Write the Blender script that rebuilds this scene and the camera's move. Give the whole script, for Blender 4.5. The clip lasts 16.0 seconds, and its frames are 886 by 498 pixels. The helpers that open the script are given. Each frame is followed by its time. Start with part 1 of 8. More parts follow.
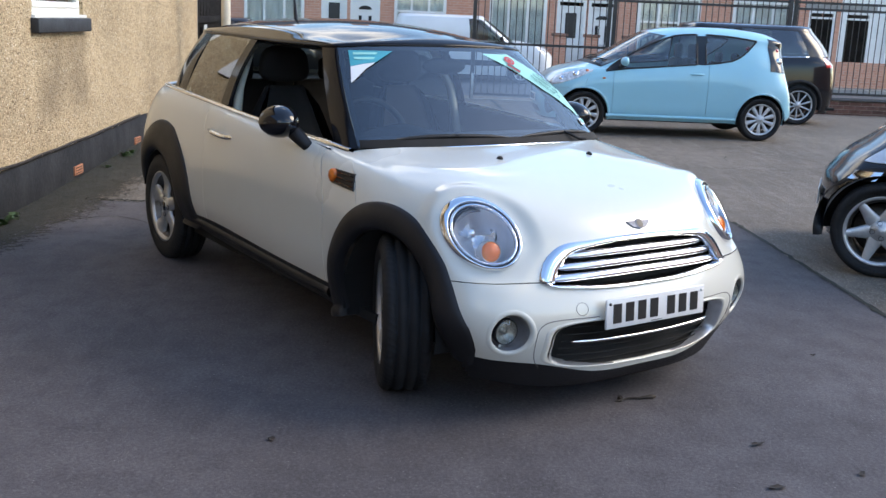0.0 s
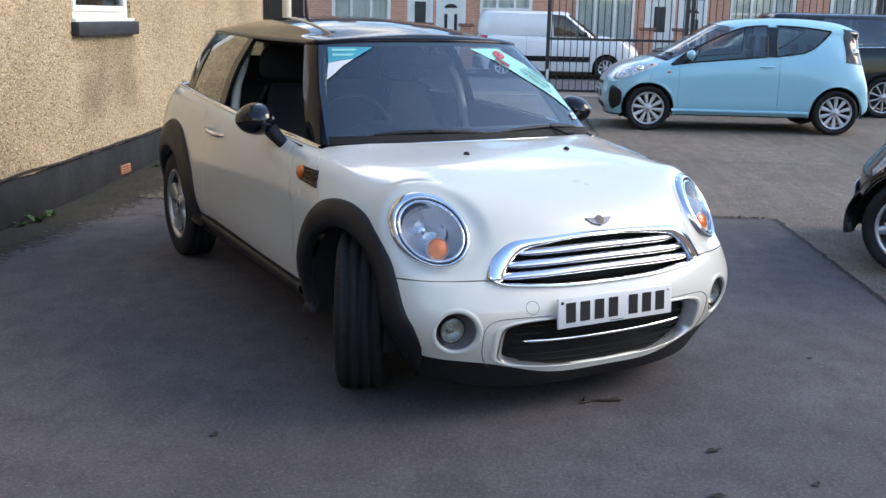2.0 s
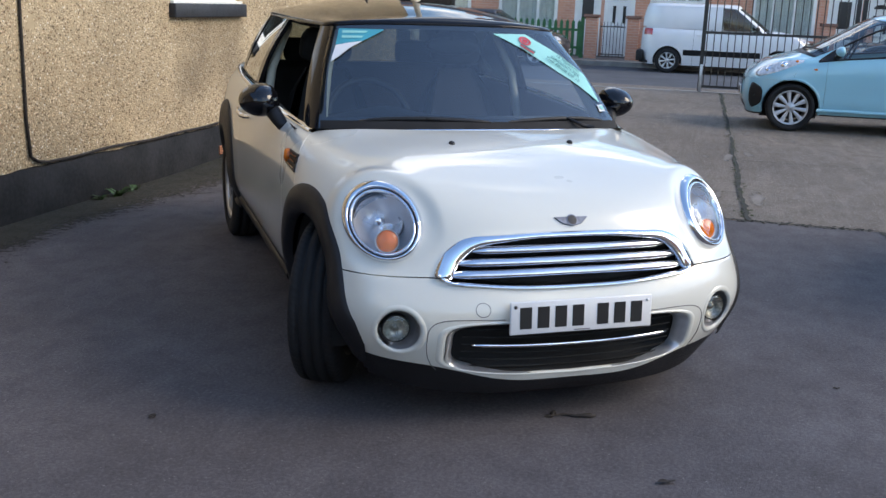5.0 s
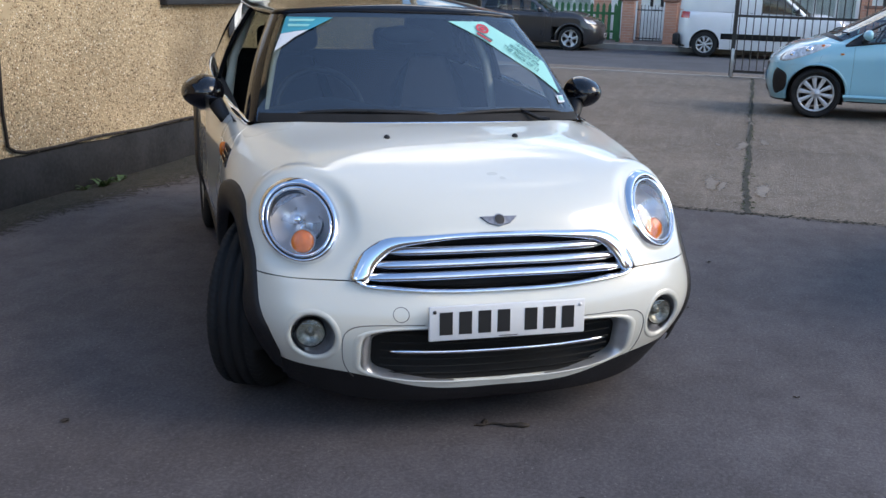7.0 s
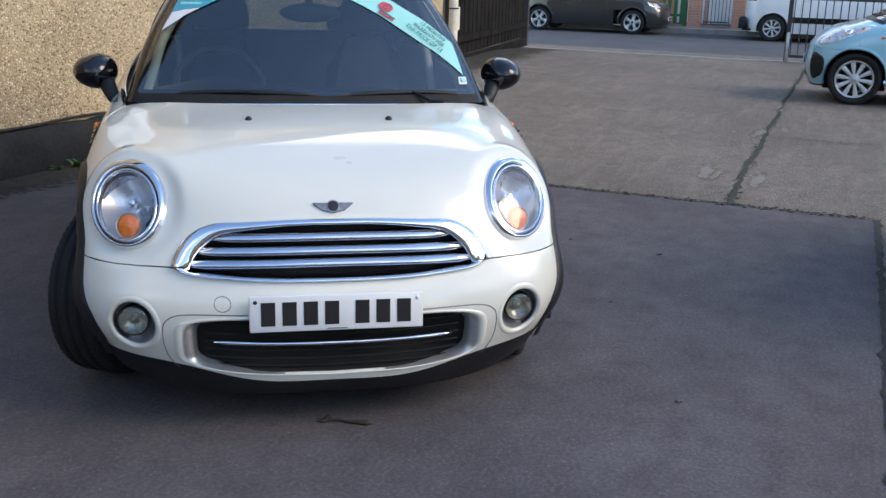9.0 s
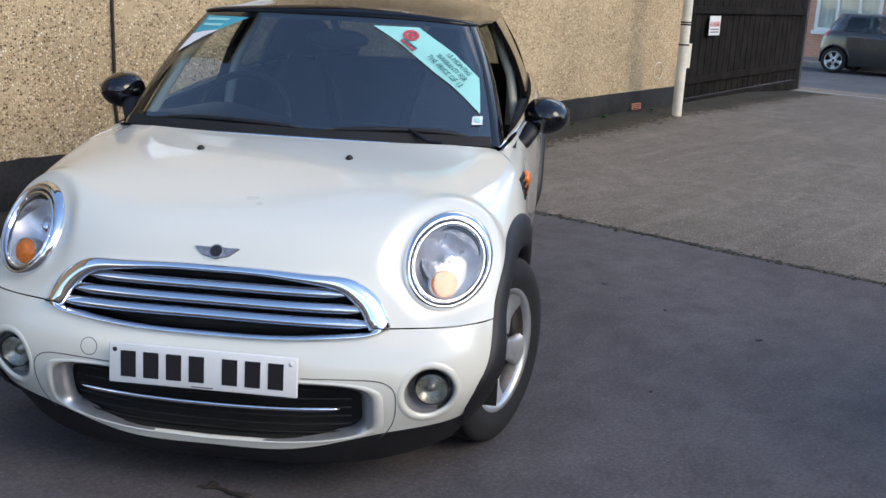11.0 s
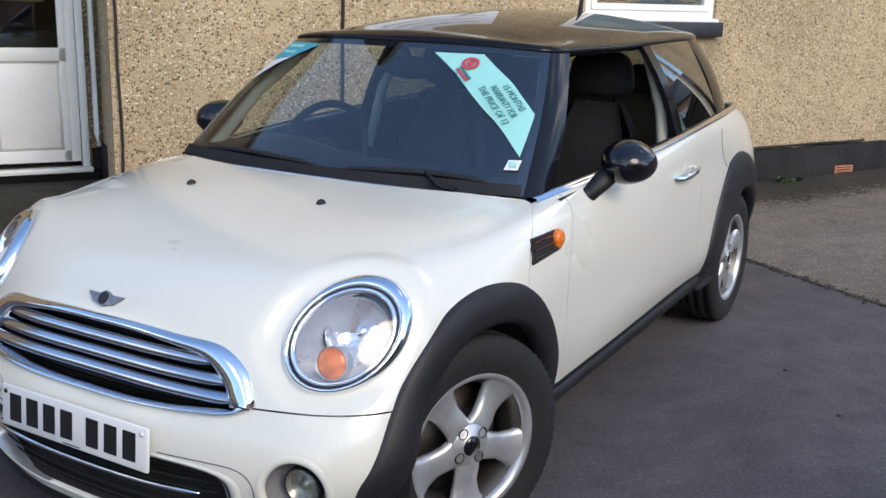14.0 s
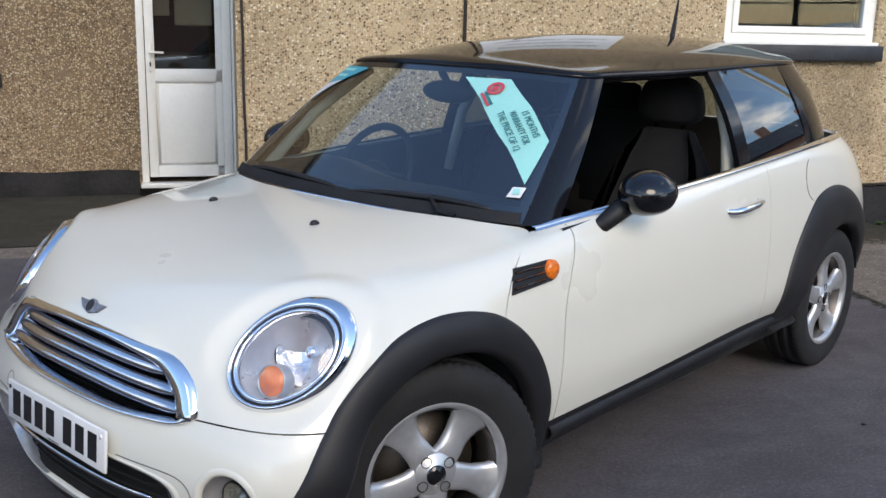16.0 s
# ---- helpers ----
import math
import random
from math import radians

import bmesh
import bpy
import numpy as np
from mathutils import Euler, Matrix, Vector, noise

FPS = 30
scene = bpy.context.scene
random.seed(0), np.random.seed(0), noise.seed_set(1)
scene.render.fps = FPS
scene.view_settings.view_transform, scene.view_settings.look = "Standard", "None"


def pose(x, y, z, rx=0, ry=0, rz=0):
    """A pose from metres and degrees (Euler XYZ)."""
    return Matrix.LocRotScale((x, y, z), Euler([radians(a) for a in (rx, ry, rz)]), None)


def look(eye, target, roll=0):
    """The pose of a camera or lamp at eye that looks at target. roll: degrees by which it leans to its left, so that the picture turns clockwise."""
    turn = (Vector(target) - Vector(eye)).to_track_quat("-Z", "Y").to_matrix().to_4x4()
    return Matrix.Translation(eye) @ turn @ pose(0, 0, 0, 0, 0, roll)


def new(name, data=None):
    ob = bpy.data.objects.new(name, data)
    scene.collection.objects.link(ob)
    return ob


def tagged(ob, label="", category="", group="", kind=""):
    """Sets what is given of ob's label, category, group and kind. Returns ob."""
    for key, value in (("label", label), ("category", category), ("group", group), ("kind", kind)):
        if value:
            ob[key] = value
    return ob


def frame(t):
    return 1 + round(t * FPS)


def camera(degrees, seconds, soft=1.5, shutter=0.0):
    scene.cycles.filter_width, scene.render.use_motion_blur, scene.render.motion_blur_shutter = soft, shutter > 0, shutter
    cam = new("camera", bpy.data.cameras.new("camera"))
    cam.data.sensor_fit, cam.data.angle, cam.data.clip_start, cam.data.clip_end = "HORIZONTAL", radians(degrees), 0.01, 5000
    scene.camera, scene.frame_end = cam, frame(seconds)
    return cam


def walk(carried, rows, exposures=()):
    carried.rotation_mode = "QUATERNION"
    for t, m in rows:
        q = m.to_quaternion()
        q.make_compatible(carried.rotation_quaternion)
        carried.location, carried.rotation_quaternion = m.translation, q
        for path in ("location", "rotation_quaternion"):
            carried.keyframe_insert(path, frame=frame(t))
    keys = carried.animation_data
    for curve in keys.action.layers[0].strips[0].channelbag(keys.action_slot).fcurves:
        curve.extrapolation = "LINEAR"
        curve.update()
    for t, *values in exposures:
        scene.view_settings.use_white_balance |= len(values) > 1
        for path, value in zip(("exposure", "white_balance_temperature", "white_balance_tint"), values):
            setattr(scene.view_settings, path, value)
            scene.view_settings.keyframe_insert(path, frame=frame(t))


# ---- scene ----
cam = camera(47.2, 16.0)
PATH = [
    (0, (-2.782, -3.201, 1.423), (-1.656, -1.608, 0.984), 2.5),
    (0.5, (-2.698, -3.279, 1.43), (-1.649, -1.635, 0.985), 1.4),
    (1, (-2.556, -3.444, 1.434), (-1.574, -1.758, 0.995), 1.6),
    (1.5, (-2.438, -3.504, 1.437), (-1.469, -1.811, 0.997), 0.8),
    (2, (-2.286, -3.451, 1.425), (-1.333, -1.751, 0.976), 1.3),
    (2.5, (-2.165, -3.409, 1.433), (-1.26, -1.68, 0.994), 0.8),
    (3, (-2.02, -3.501, 1.437), (-1.213, -1.724, 1.0), 1.1),
    (3.5, (-1.885, -3.593, 1.429), (-1.122, -1.802, 0.972), 1.5),
    (4, (-1.767, -3.578, 1.417), (-1.028, -1.781, 0.943), 1.4),
    (4.2, (-1.713, -3.547, 1.405), (-0.992, -1.742, 0.933), 1.9),
    (6.3, (-1.184, -3.638, 1.422), (-0.669, -1.767, 0.937), 1.1),
    (6.5, (-1.143, -3.607, 1.428), (-0.622, -1.737, 0.945), 1.7),
    (7, (-1.051, -3.527, 1.429), (-0.511, -1.669, 0.923), 1.8),
    (7.5, (-0.956, -3.534, 1.427), (-0.489, -1.664, 0.894), 1.0),
    (8, (-0.741, -3.629, 1.435), (-0.347, -1.737, 0.918), 0.8),
    (8.5, (-0.531, -3.652, 1.439), (-0.136, -1.758, 0.934), 0.2),
    (9, (-0.254, -3.545, 1.419), (0.122, -1.656, 0.88), 1.6),
    (9.2, (-0.142, -3.508, 1.432), (0.201, -1.611, 0.898), 0.9),
    (11.3, (1.043, -3.055, 1.431), (0.695, -1.151, 0.926), 3.0),
    (11.5, (1.133, -3.011, 1.448), (0.702, -1.131, 0.918), 3.0),
    (12, (1.297, -2.791, 1.42), (0.822, -0.913, 0.923), 3.8),
    (12.5, (1.48, -2.628, 1.449), (0.847, -0.791, 0.975), 2.2),
    (13, (1.739, -2.567, 1.467), (0.878, -0.828, 0.98), 2.1),
    (13.5, (1.854, -2.405, 1.44), (0.945, -0.697, 0.937), 2.0),
    (14, (1.932, -2.204, 1.456), (0.957, -0.526, 0.972), 1.6),
    (14.5, (2.141, -2.13, 1.465), (1.023, -0.546, 0.972), 1.3),
    (15, (2.291, -2.071, 1.476), (1.076, -0.568, 0.965), 1.6),
    (15.5, (2.311, -1.903, 1.45), (1.081, -0.422, 0.908), 3.0),
    (16, (2.413, -1.82, 1.478), (1.102, -0.38, 1.025), 1.3),
]
walk(cam, [(t, look(eye, target, roll)) for t, eye, target, roll in PATH],
     exposures=((0, 1.15, 7600, 11), (1.5, 1.13, 7600, 11), (3.5, 0.95, 7600, 11), (7, 0.87, 7600, 11), (9, 0.89, 7600, 11), (11.5, 0.83, 7600, 11), (13, 0.84, 7600, 11), (16, 0.78, 7600, 11)))

# ---- light ----
world = bpy.data.worlds.new("sky")
scene.world = world
world.use_nodes = True
wn = world.node_tree
sky = wn.nodes.new("ShaderNodeTexSky")
sky.sky_type, sky.sun_disc = "NISHITA", False
CLOUD, CLOUD_WHITE = (0.55, 0.66, 0.0, 0.75), (8.5, 8.7, 9.0, 1)      # cover of broken cloud, and its light
SUN_EL, SUN_AZ = radians(34), radians(114)      # azimuth from +y, clockwise seen from above
sky.sun_elevation, sky.sun_rotation = SUN_EL, SUN_AZ
sky.air_density, sky.dust_density, sky.ozone_density = 1.15, 0.4, 6.0
sky_dir, sky_split, sky_lift, sky_flat, sky_noise, sky_cover, sky_mix = (wn.nodes.new("ShaderNode" + k) for k in ("TexCoord", "SeparateXYZ", "Math", "VectorMath", "TexNoise", "MapRange", "Mix"))
wn.links.new(sky_dir.outputs["Generated"], sky_split.inputs[0])
sky_lift.operation, sky_lift.inputs[1].default_value = "ADD", 0.22
wn.links.new(sky_split.outputs[2], sky_lift.inputs[0])
sky_flat.operation = "DIVIDE"
wn.links.new(sky_dir.outputs["Generated"], sky_flat.inputs[0])
wn.links.new(sky_lift.outputs[0], sky_flat.inputs[1])
sky_noise.inputs["Scale"].default_value, sky_noise.inputs["Detail"].default_value, sky_noise.inputs["Roughness"].default_value = 1.1, 7, 0.55
wn.links.new(sky_flat.outputs[0], sky_noise.inputs["Vector"])
sky_cover.interpolation_type = "SMOOTHSTEP"
for k, v in enumerate(CLOUD, 1):
    sky_cover.inputs[k].default_value = v
wn.links.new(sky_noise.outputs[0], sky_cover.inputs[0])
sky_mix.data_type = "RGBA"
sky_mix.inputs[7].default_value = CLOUD_WHITE
# clear blue overhead, cloud lower down
sky_clear, sky_part = wn.nodes.new("ShaderNodeMapRange"), wn.nodes.new("ShaderNodeMath")
sky_clear.interpolation_type, sky_part.operation = "SMOOTHSTEP", "MULTIPLY"
sky_clear.inputs[1].default_value, sky_clear.inputs[2].default_value = 0.86, 0.68
wn.links.new(sky_split.outputs[2], sky_clear.inputs[0])
wn.links.new(sky_cover.outputs[0], sky_part.inputs[0]), wn.links.new(sky_clear.outputs[0], sky_part.inputs[1])
wn.links.new(sky_part.outputs[0], sky_mix.inputs[0]), wn.links.new(sky.outputs[0], sky_mix.inputs[6])
wn.links.new(sky_mix.outputs[2], wn.nodes["Background"].inputs[0])
wn.nodes["Background"].inputs[1].default_value = 0.215
sun = new("sun", bpy.data.lights.new("sun", "SUN"))
sun.data.energy, sun.data.angle, sun.data.color = 1.15, radians(30), (1.0, 0.90, 0.76)
sd = Vector((math.sin(SUN_AZ) * math.cos(SUN_EL), math.cos(SUN_AZ) * math.cos(SUN_EL), math.sin(SUN_EL)))
sun.matrix_world = look(sd * 50, (0, 0, 0))

# ---- the yard's grid: u along the rendered wall towards the street, n across ----
GM = pose(0, 0, 0, 0, 0, 57.5)


def gp(u, n, z=0.0):
    return GM @ Vector((u, n, z))


# ---- materials ----
def material(name, color, rough=0.5, metal=0.0, vary=0.12, scale=6.0, fine=120.0, bump=0.0, bump_scale=60.0, coat=0.0,
             color2=None, rough_vary=0.1, per_object=0.0, grain=0.35, spec=0.5):
    m = bpy.data.materials.new(name)
    m.use_nodes = True
    nt = m.node_tree
    bs = nt.nodes["Principled BSDF"]
    L = nt.links.new
    tc = nt.nodes.new("ShaderNodeTexCoord")
    src = tc.outputs["Object"]
    n1 = nt.nodes.new("ShaderNodeTexNoise")
    n1.inputs["Scale"].default_value, n1.inputs["Detail"].default_value = scale, 5
    n2 = nt.nodes.new("ShaderNodeTexNoise")
    n2.inputs["Scale"].default_value, n2.inputs["Detail"].default_value = fine, 3
    L(src, n1.inputs["Vector"]), L(src, n2.inputs["Vector"])
    mix = nt.nodes.new("ShaderNodeMix")
    mix.data_type = "RGBA"
    c2 = color2 or tuple(c * (1 - 2.2 * vary) for c in color)
    mix.inputs[6].default_value, mix.inputs[7].default_value = (*color, 1), (*c2, 1)
    ad = nt.nodes.new("ShaderNodeMath")
    ad.operation = "MULTIPLY_ADD"
    ad.inputs[1].default_value, ad.inputs[2].default_value = grain, -grain / 2
    L(n2.outputs[0], ad.inputs[0])
    ad2 = nt.nodes.new("ShaderNodeMath")
    ad2.operation = "ADD"
    L(n1.outputs[0], ad2.inputs[0]), L(ad.outputs[0], ad2.inputs[1])
    ramp = nt.nodes.new("ShaderNodeMapRange")
    ramp.inputs[1].default_value, ramp.inputs[2].default_value = 0.35, 0.68
    L(ad2.outputs[0], ramp.inputs[0]), L(ramp.outputs[0], mix.inputs[0])
    out = mix.outputs[2]
    if per_object:
        oi = nt.nodes.new("ShaderNodeObjectInfo")
        hsv = nt.nodes.new("ShaderNodeHueSaturation")
        mr = nt.nodes.new("ShaderNodeMapRange")
        mr.inputs[3].default_value, mr.inputs[4].default_value = 1 - per_object, 1 + per_object
        L(oi.outputs["Random"], mr.inputs[0]), L(mr.outputs[0], hsv.inputs["Value"]), L(out, hsv.inputs["Color"])
        out = hsv.outputs[0]
    L(out, bs.inputs["Base Color"])
    rr = nt.nodes.new("ShaderNodeMapRange")
    rr.inputs[3].default_value, rr.inputs[4].default_value = max(0.0, rough - rough_vary), min(1.0, rough + rough_vary)
    L(n1.outputs[0], rr.inputs[0]), L(rr.outputs[0], bs.inputs["Roughness"])
    bs.inputs["Metallic"].default_value = metal
    bs.inputs["Specular IOR Level"].default_value = spec
    bs.inputs["Coat Weight"].default_value = coat
    bs.inputs["Coat Roughness"].default_value = 0.03
    if bump:
        bn = nt.nodes.new("ShaderNodeTexNoise")
        bn.inputs["Scale"].default_value, bn.inputs["Detail"].default_value = bump_scale, 4
        L(src, bn.inputs["Vector"])
        bp = nt.nodes.new("ShaderNodeBump")
        bp.inputs["Strength"].default_value, bp.inputs["Distance"].default_value = 1.0, bump
        L(bn.outputs[0], bp.inputs["Height"]), L(bp.outputs[0], bs.inputs["Normal"])
    return m


def glass(name, tint, rough=0.0, alpha_like=0.0, gain=1.7):
    """A thin pane: clear tint mixed with a mirror coat by Fresnel."""
    m = bpy.data.materials.new(name)
    m.use_nodes = True
    nt = m.node_tree
    nt.nodes.remove(nt.nodes["Principled BSDF"])
    L = nt.links.new
    tr, gl, fr, mx = (nt.nodes.new("ShaderNode" + k) for k in ("BsdfTransparent", "BsdfGlossy", "LayerWeight", "MixShader"))
    tr.inputs[0].default_value = (*tint, 1)
    gl.inputs["Roughness"].default_value = rough
    fr.inputs[0].default_value = 0.5
    pw = nt.nodes.new("ShaderNodeMath")
    pw.operation, pw.inputs[1].default_value = "POWER", 5.0
    md = nt.nodes.new("ShaderNodeMath")
    md.operation, md.use_clamp = "MULTIPLY_ADD", True
    md.inputs[1].default_value, md.inputs[2].default_value = 0.55 * gain, 0.043 * gain + 0.015 + alpha_like
    L(fr.outputs["Facing"], pw.inputs[0]), L(pw.outputs[0], md.inputs[0]), L(md.outputs[0], mx.inputs[0])
    L(tr.outputs[0], mx.inputs[1]), L(gl.outputs[0], mx.inputs[2])
    L(mx.outputs[0], nt.nodes["Material Output"].inputs[0])
    return m


def pebbledash(name="pebbledash", base=(0.53, 0.400, 0.242), tone=1.0, bare=0.65):
    """Spar dash: stones of several colours pressed into a buff render."""
    m = material(name, base, 0.9, vary=0.15, scale=0.9, fine=9, rough_vary=0.05)
    nt = m.node_tree
    L = nt.links.new
    bs = nt.nodes["Principled BSDF"]
    base = bs.inputs["Base Color"].links[0].from_socket
    tc = nt.nodes.new("ShaderNodeTexCoord")
    hts = None
    col = base
    for scale, seed, lo in ((66, 0, 0.57), (110, 3.7, 0.45)):
        mp = nt.nodes.new("ShaderNodeMapping")
        mp.inputs["Location"].default_value = (seed, seed * 2, seed * 3)
        L(tc.outputs["Object"], mp.inputs[0])
        vo = nt.nodes.new("ShaderNodeTexVoronoi")
        vo.inputs["Scale"].default_value = scale
        vo.inputs["Randomness"].default_value = 1.0
        L(mp.outputs[0], vo.inputs["Vector"])
        sep = nt.nodes.new("ShaderNodeSeparateColor")
        L(vo.outputs["Color"], sep.inputs[0])
        ramp = nt.nodes.new("ShaderNodeValToRGB")
        ramp.color_ramp.interpolation = "CONSTANT"
        el = ramp.color_ramp.elements
        el[0].position, el[0].color = 0.0, (0.125 * tone, 0.080 * tone, 0.043 * tone, 1)
        el[1].position, el[1].color = 0.18, (0.29 * tone, 0.185 * tone, 0.10 * tone, 1)
        for p, c in ((0.34, (0.45, 0.31, 0.175)), (0.50, (0.61, 0.455, 0.275)), (0.76, (0.70, 0.545, 0.35)), (0.94, (0.76, 0.67, 0.51))):
            e = el.new(p)
            e.color = (*[v * tone for v in c], 1)
        L(sep.outputs[0], ramp.inputs[0])
        st = nt.nodes.new("ShaderNodeMapRange")
        st.interpolation_type = "SMOOTHSTEP"
        st.inputs[1].default_value, st.inputs[2].default_value = lo, lo - 0.2
        st.inputs[3].default_value, st.inputs[4].default_value = 0, 1
        L(vo.outputs["Distance"], st.inputs[0])
        has = nt.nodes.new("ShaderNodeMath")
        has.operation = "GREATER_THAN"
        lost = nt.nodes.new("ShaderNodeTexNoise")
        lost.inputs["Scale"].default_value, lost.inputs["Detail"].default_value, lost.inputs["Roughness"].default_value = 3.2, 7, 0.62
        L(tc.outputs["Object"], lost.inputs["Vector"])
        lr = nt.nodes.new("ShaderNodeMapRange")
        lr.inputs[1].default_value, lr.inputs[2].default_value = bare - 0.05, bare + 0.05
        lr.inputs[3].default_value, lr.inputs[4].default_value = 0.15 if seed == 0 else 0.5, 1.0
        L(lost.outputs[0], lr.inputs[0]), L(lr.outputs[0], has.inputs[1])
        L(sep.outputs[1], has.inputs[0])
        k = nt.nodes.new("ShaderNodeMath")
        k.operation = "MULTIPLY"
        L(st.outputs[0], k.inputs[0]), L(has.outputs[0], k.inputs[1])
        mx = nt.nodes.new("ShaderNodeMix")
        mx.data_type = "RGBA"
        L(k.outputs[0], mx.inputs[0]), L(col, mx.inputs[6]), L(ramp.outputs[0], mx.inputs[7])
        col = mx.outputs[2]
        if hts is None:
            hts = k.outputs[0]
        else:
            a = nt.nodes.new("ShaderNodeMath")
            a.operation = "MAXIMUM"
            L(hts, a.inputs[0]), L(k.outputs[0], a.inputs[1])
            hts = a.outputs[0]
    L(col, bs.inputs["Base Color"])
    bp = nt.nodes.new("ShaderNodeBump")
    bp.inputs["Strength"].default_value, bp.inputs["Distance"].default_value = 0.9, 0.0065
    L(hts, bp.inputs["Height"]), L(bp.outputs[0], bs.inputs["Normal"])
    return m


M = {}
M["dash"] = pebbledash()
# darker copy of the dash: the recess's shade is in its colour
M["shadedash"] = pebbledash("shaded_dash", (0.235, 0.165, 0.10), 0.78, 0.7)


def damp_stain(m, u0, u1, z0, z1):
    """A dark damp mark below a sill, with a ragged outline of its own."""
    nt = m.node_tree
    L = nt.links.new
    bs = nt.nodes["Principled BSDF"]
    src = bs.inputs["Base Color"].links[0].from_socket
    tc, sp, nz_ = nt.nodes.new("ShaderNodeTexCoord"), nt.nodes.new("ShaderNodeSeparateXYZ"), nt.nodes.new("ShaderNodeTexNoise")
    nz_.inputs["Scale"].default_value, nz_.inputs["Detail"].default_value = 2.2, 6
    L(tc.outputs["Object"], sp.inputs[0]), L(tc.outputs["Object"], nz_.inputs["Vector"])
    mul = None
    for out, lo, hi, soft in ((0, u0, u1, .25), (2, z0, z1, .30)):
        for edge, sg in ((lo, 1), (hi, -1)):
            r = nt.nodes.new("ShaderNodeMapRange")
            r.interpolation_type = "SMOOTHSTEP"
            w = soft if not (out == 2 and sg == -1) else .03
            r.inputs[1].default_value, r.inputs[2].default_value = (edge, edge + w) if sg == 1 else (edge, edge - w)
            L(sp.outputs[out], r.inputs[0])
            if mul is None:
                mul = r.outputs[0]
            else:
                k = nt.nodes.new("ShaderNodeMath")
                k.operation = "MULTIPLY"
                L(mul, k.inputs[0]), L(r.outputs[0], k.inputs[1])
                mul = k.outputs[0]
    k = nt.nodes.new("ShaderNodeMapRange")
    k.inputs[1].default_value, k.inputs[2].default_value, k.inputs[3].default_value, k.inputs[4].default_value = .38, .62, .15, .62
    L(nz_.outputs[0], k.inputs[0])
    f = nt.nodes.new("ShaderNodeMath")
    f.operation = "MULTIPLY"
    L(mul, f.inputs[0]), L(k.outputs[0], f.inputs[1])
    mx = nt.nodes.new("ShaderNodeMix")
    mx.data_type = "RGBA"
    mx.inputs[7].default_value = (.17, .125, .075, 1)
    L(f.outputs[0], mx.inputs[0]), L(src, mx.inputs[6]), L(mx.outputs[2], bs.inputs["Base Color"])


damp_stain(M["dash"], 3.35, 4.85, .45, 1.22)
M["plinth"] = material("bitumen_paint", (0.018, 0.0165, 0.016), 0.75, vary=0.3, scale=3, fine=40, bump=0.004, bump_scale=25, spec=0.25, grain=0.6)
M["faint"] = material("faded_lettering", (0.56, 0.57, 0.58), 0.6, vary=0.15, scale=9)
M["sillpaint"] = material("sill_paint", (0.03, 0.032, 0.038), 0.5, vary=0.2, scale=5, bump=0.002)
M["upvc"] = material("white_upvc", (0.87, 0.85, 0.79), 0.32, vary=0.04, scale=2, fine=30)
M["terracotta"] = material("terracotta", (0.52, 0.20, 0.10), 0.8, vary=0.15, scale=30)
def ground_material(name, mid, dark, pale, speck_scale, patch=0.5, streak=(1.0, 6.0), rough=0.85, bump=0.006, amount=0.30):
    """Worn paving: broad stains, drawn-out streaks, mid mottling, and single stones showing."""
    m = bpy.data.materials.new(name)
    m.use_nodes = True
    nt = m.node_tree
    L = nt.links.new
    bs = nt.nodes["Principled BSDF"]
    tc = nt.nodes.new("ShaderNodeTexCoord")
    mp = nt.nodes.new("ShaderNodeMapping")
    mp.inputs["Rotation"].default_value = (0, 0, radians(-57.5))
    L(tc.outputs["Object"], mp.inputs[0])

    def noise_of(scale, detail, stretch=None, rg=0.55):
        src = mp.outputs[0]
        if stretch:
            st = nt.nodes.new("ShaderNodeMapping")
            st.inputs["Scale"].default_value = (*stretch, 1)
            L(src, st.inputs[0])
            src = st.outputs[0]
        n = nt.nodes.new("ShaderNodeTexNoise")
        n.inputs["Scale"].default_value, n.inputs["Detail"].default_value, n.inputs["Roughness"].default_value = scale, detail, rg
        L(src, n.inputs["Vector"])
        return n.outputs[0]

    def span(src, a, b, lo=0.0, hi=1.0):
        r = nt.nodes.new("ShaderNodeMapRange")
        r.inputs[1].default_value, r.inputs[2].default_value, r.inputs[3].default_value, r.inputs[4].default_value = a, b, lo, hi
        L(src, r.inputs[0])
        return r.outputs[0]

    def mixed(k, a, b):
        x = nt.nodes.new("ShaderNodeMix")
        x.data_type = "RGBA"
        L(k, x.inputs[0])
        for s_, q in ((6, a), (7, b)):
            if isinstance(q, tuple):
                x.inputs[s_].default_value = (*q, 1)
            else:
                L(q, x.inputs[s_])
        return x.outputs[2]

    def times(a, b):
        k = nt.nodes.new("ShaderNodeMath")
        k.operation = "MULTIPLY"
        L(a, k.inputs[0])
        if isinstance(b, float):
            k.inputs[1].default_value = b
        else:
            L(b, k.inputs[1])
        return k.outputs[0]

    broad, mott, fine = noise_of(patch, 6), noise_of(5.0, 8, rg=0.7), noise_of(70, 6, rg=0.75)
    col = mixed(span(broad, 0.38, 0.66), mid, dark)
    col = mixed(span(mott, 0.44, 0.66, 0.0, 0.8), col, dark)
    col = mixed(span(noise_of(1.6, 6, streak, 0.65), 0.50, 0.72, 0.0, 0.55), col, pale)
    col = mixed(span(fine, 0.40, 0.66, 0.0, 0.75), col, dark)
    col = mixed(span(fine, 0.52, 0.34, 0.0, 0.55), col, pale)
    vo = nt.nodes.new("ShaderNodeTexVoronoi")
    vo.inputs["Scale"].default_value = speck_scale
    L(mp.outputs[0], vo.inputs["Vector"])
    sep = nt.nodes.new("ShaderNodeSeparateColor")
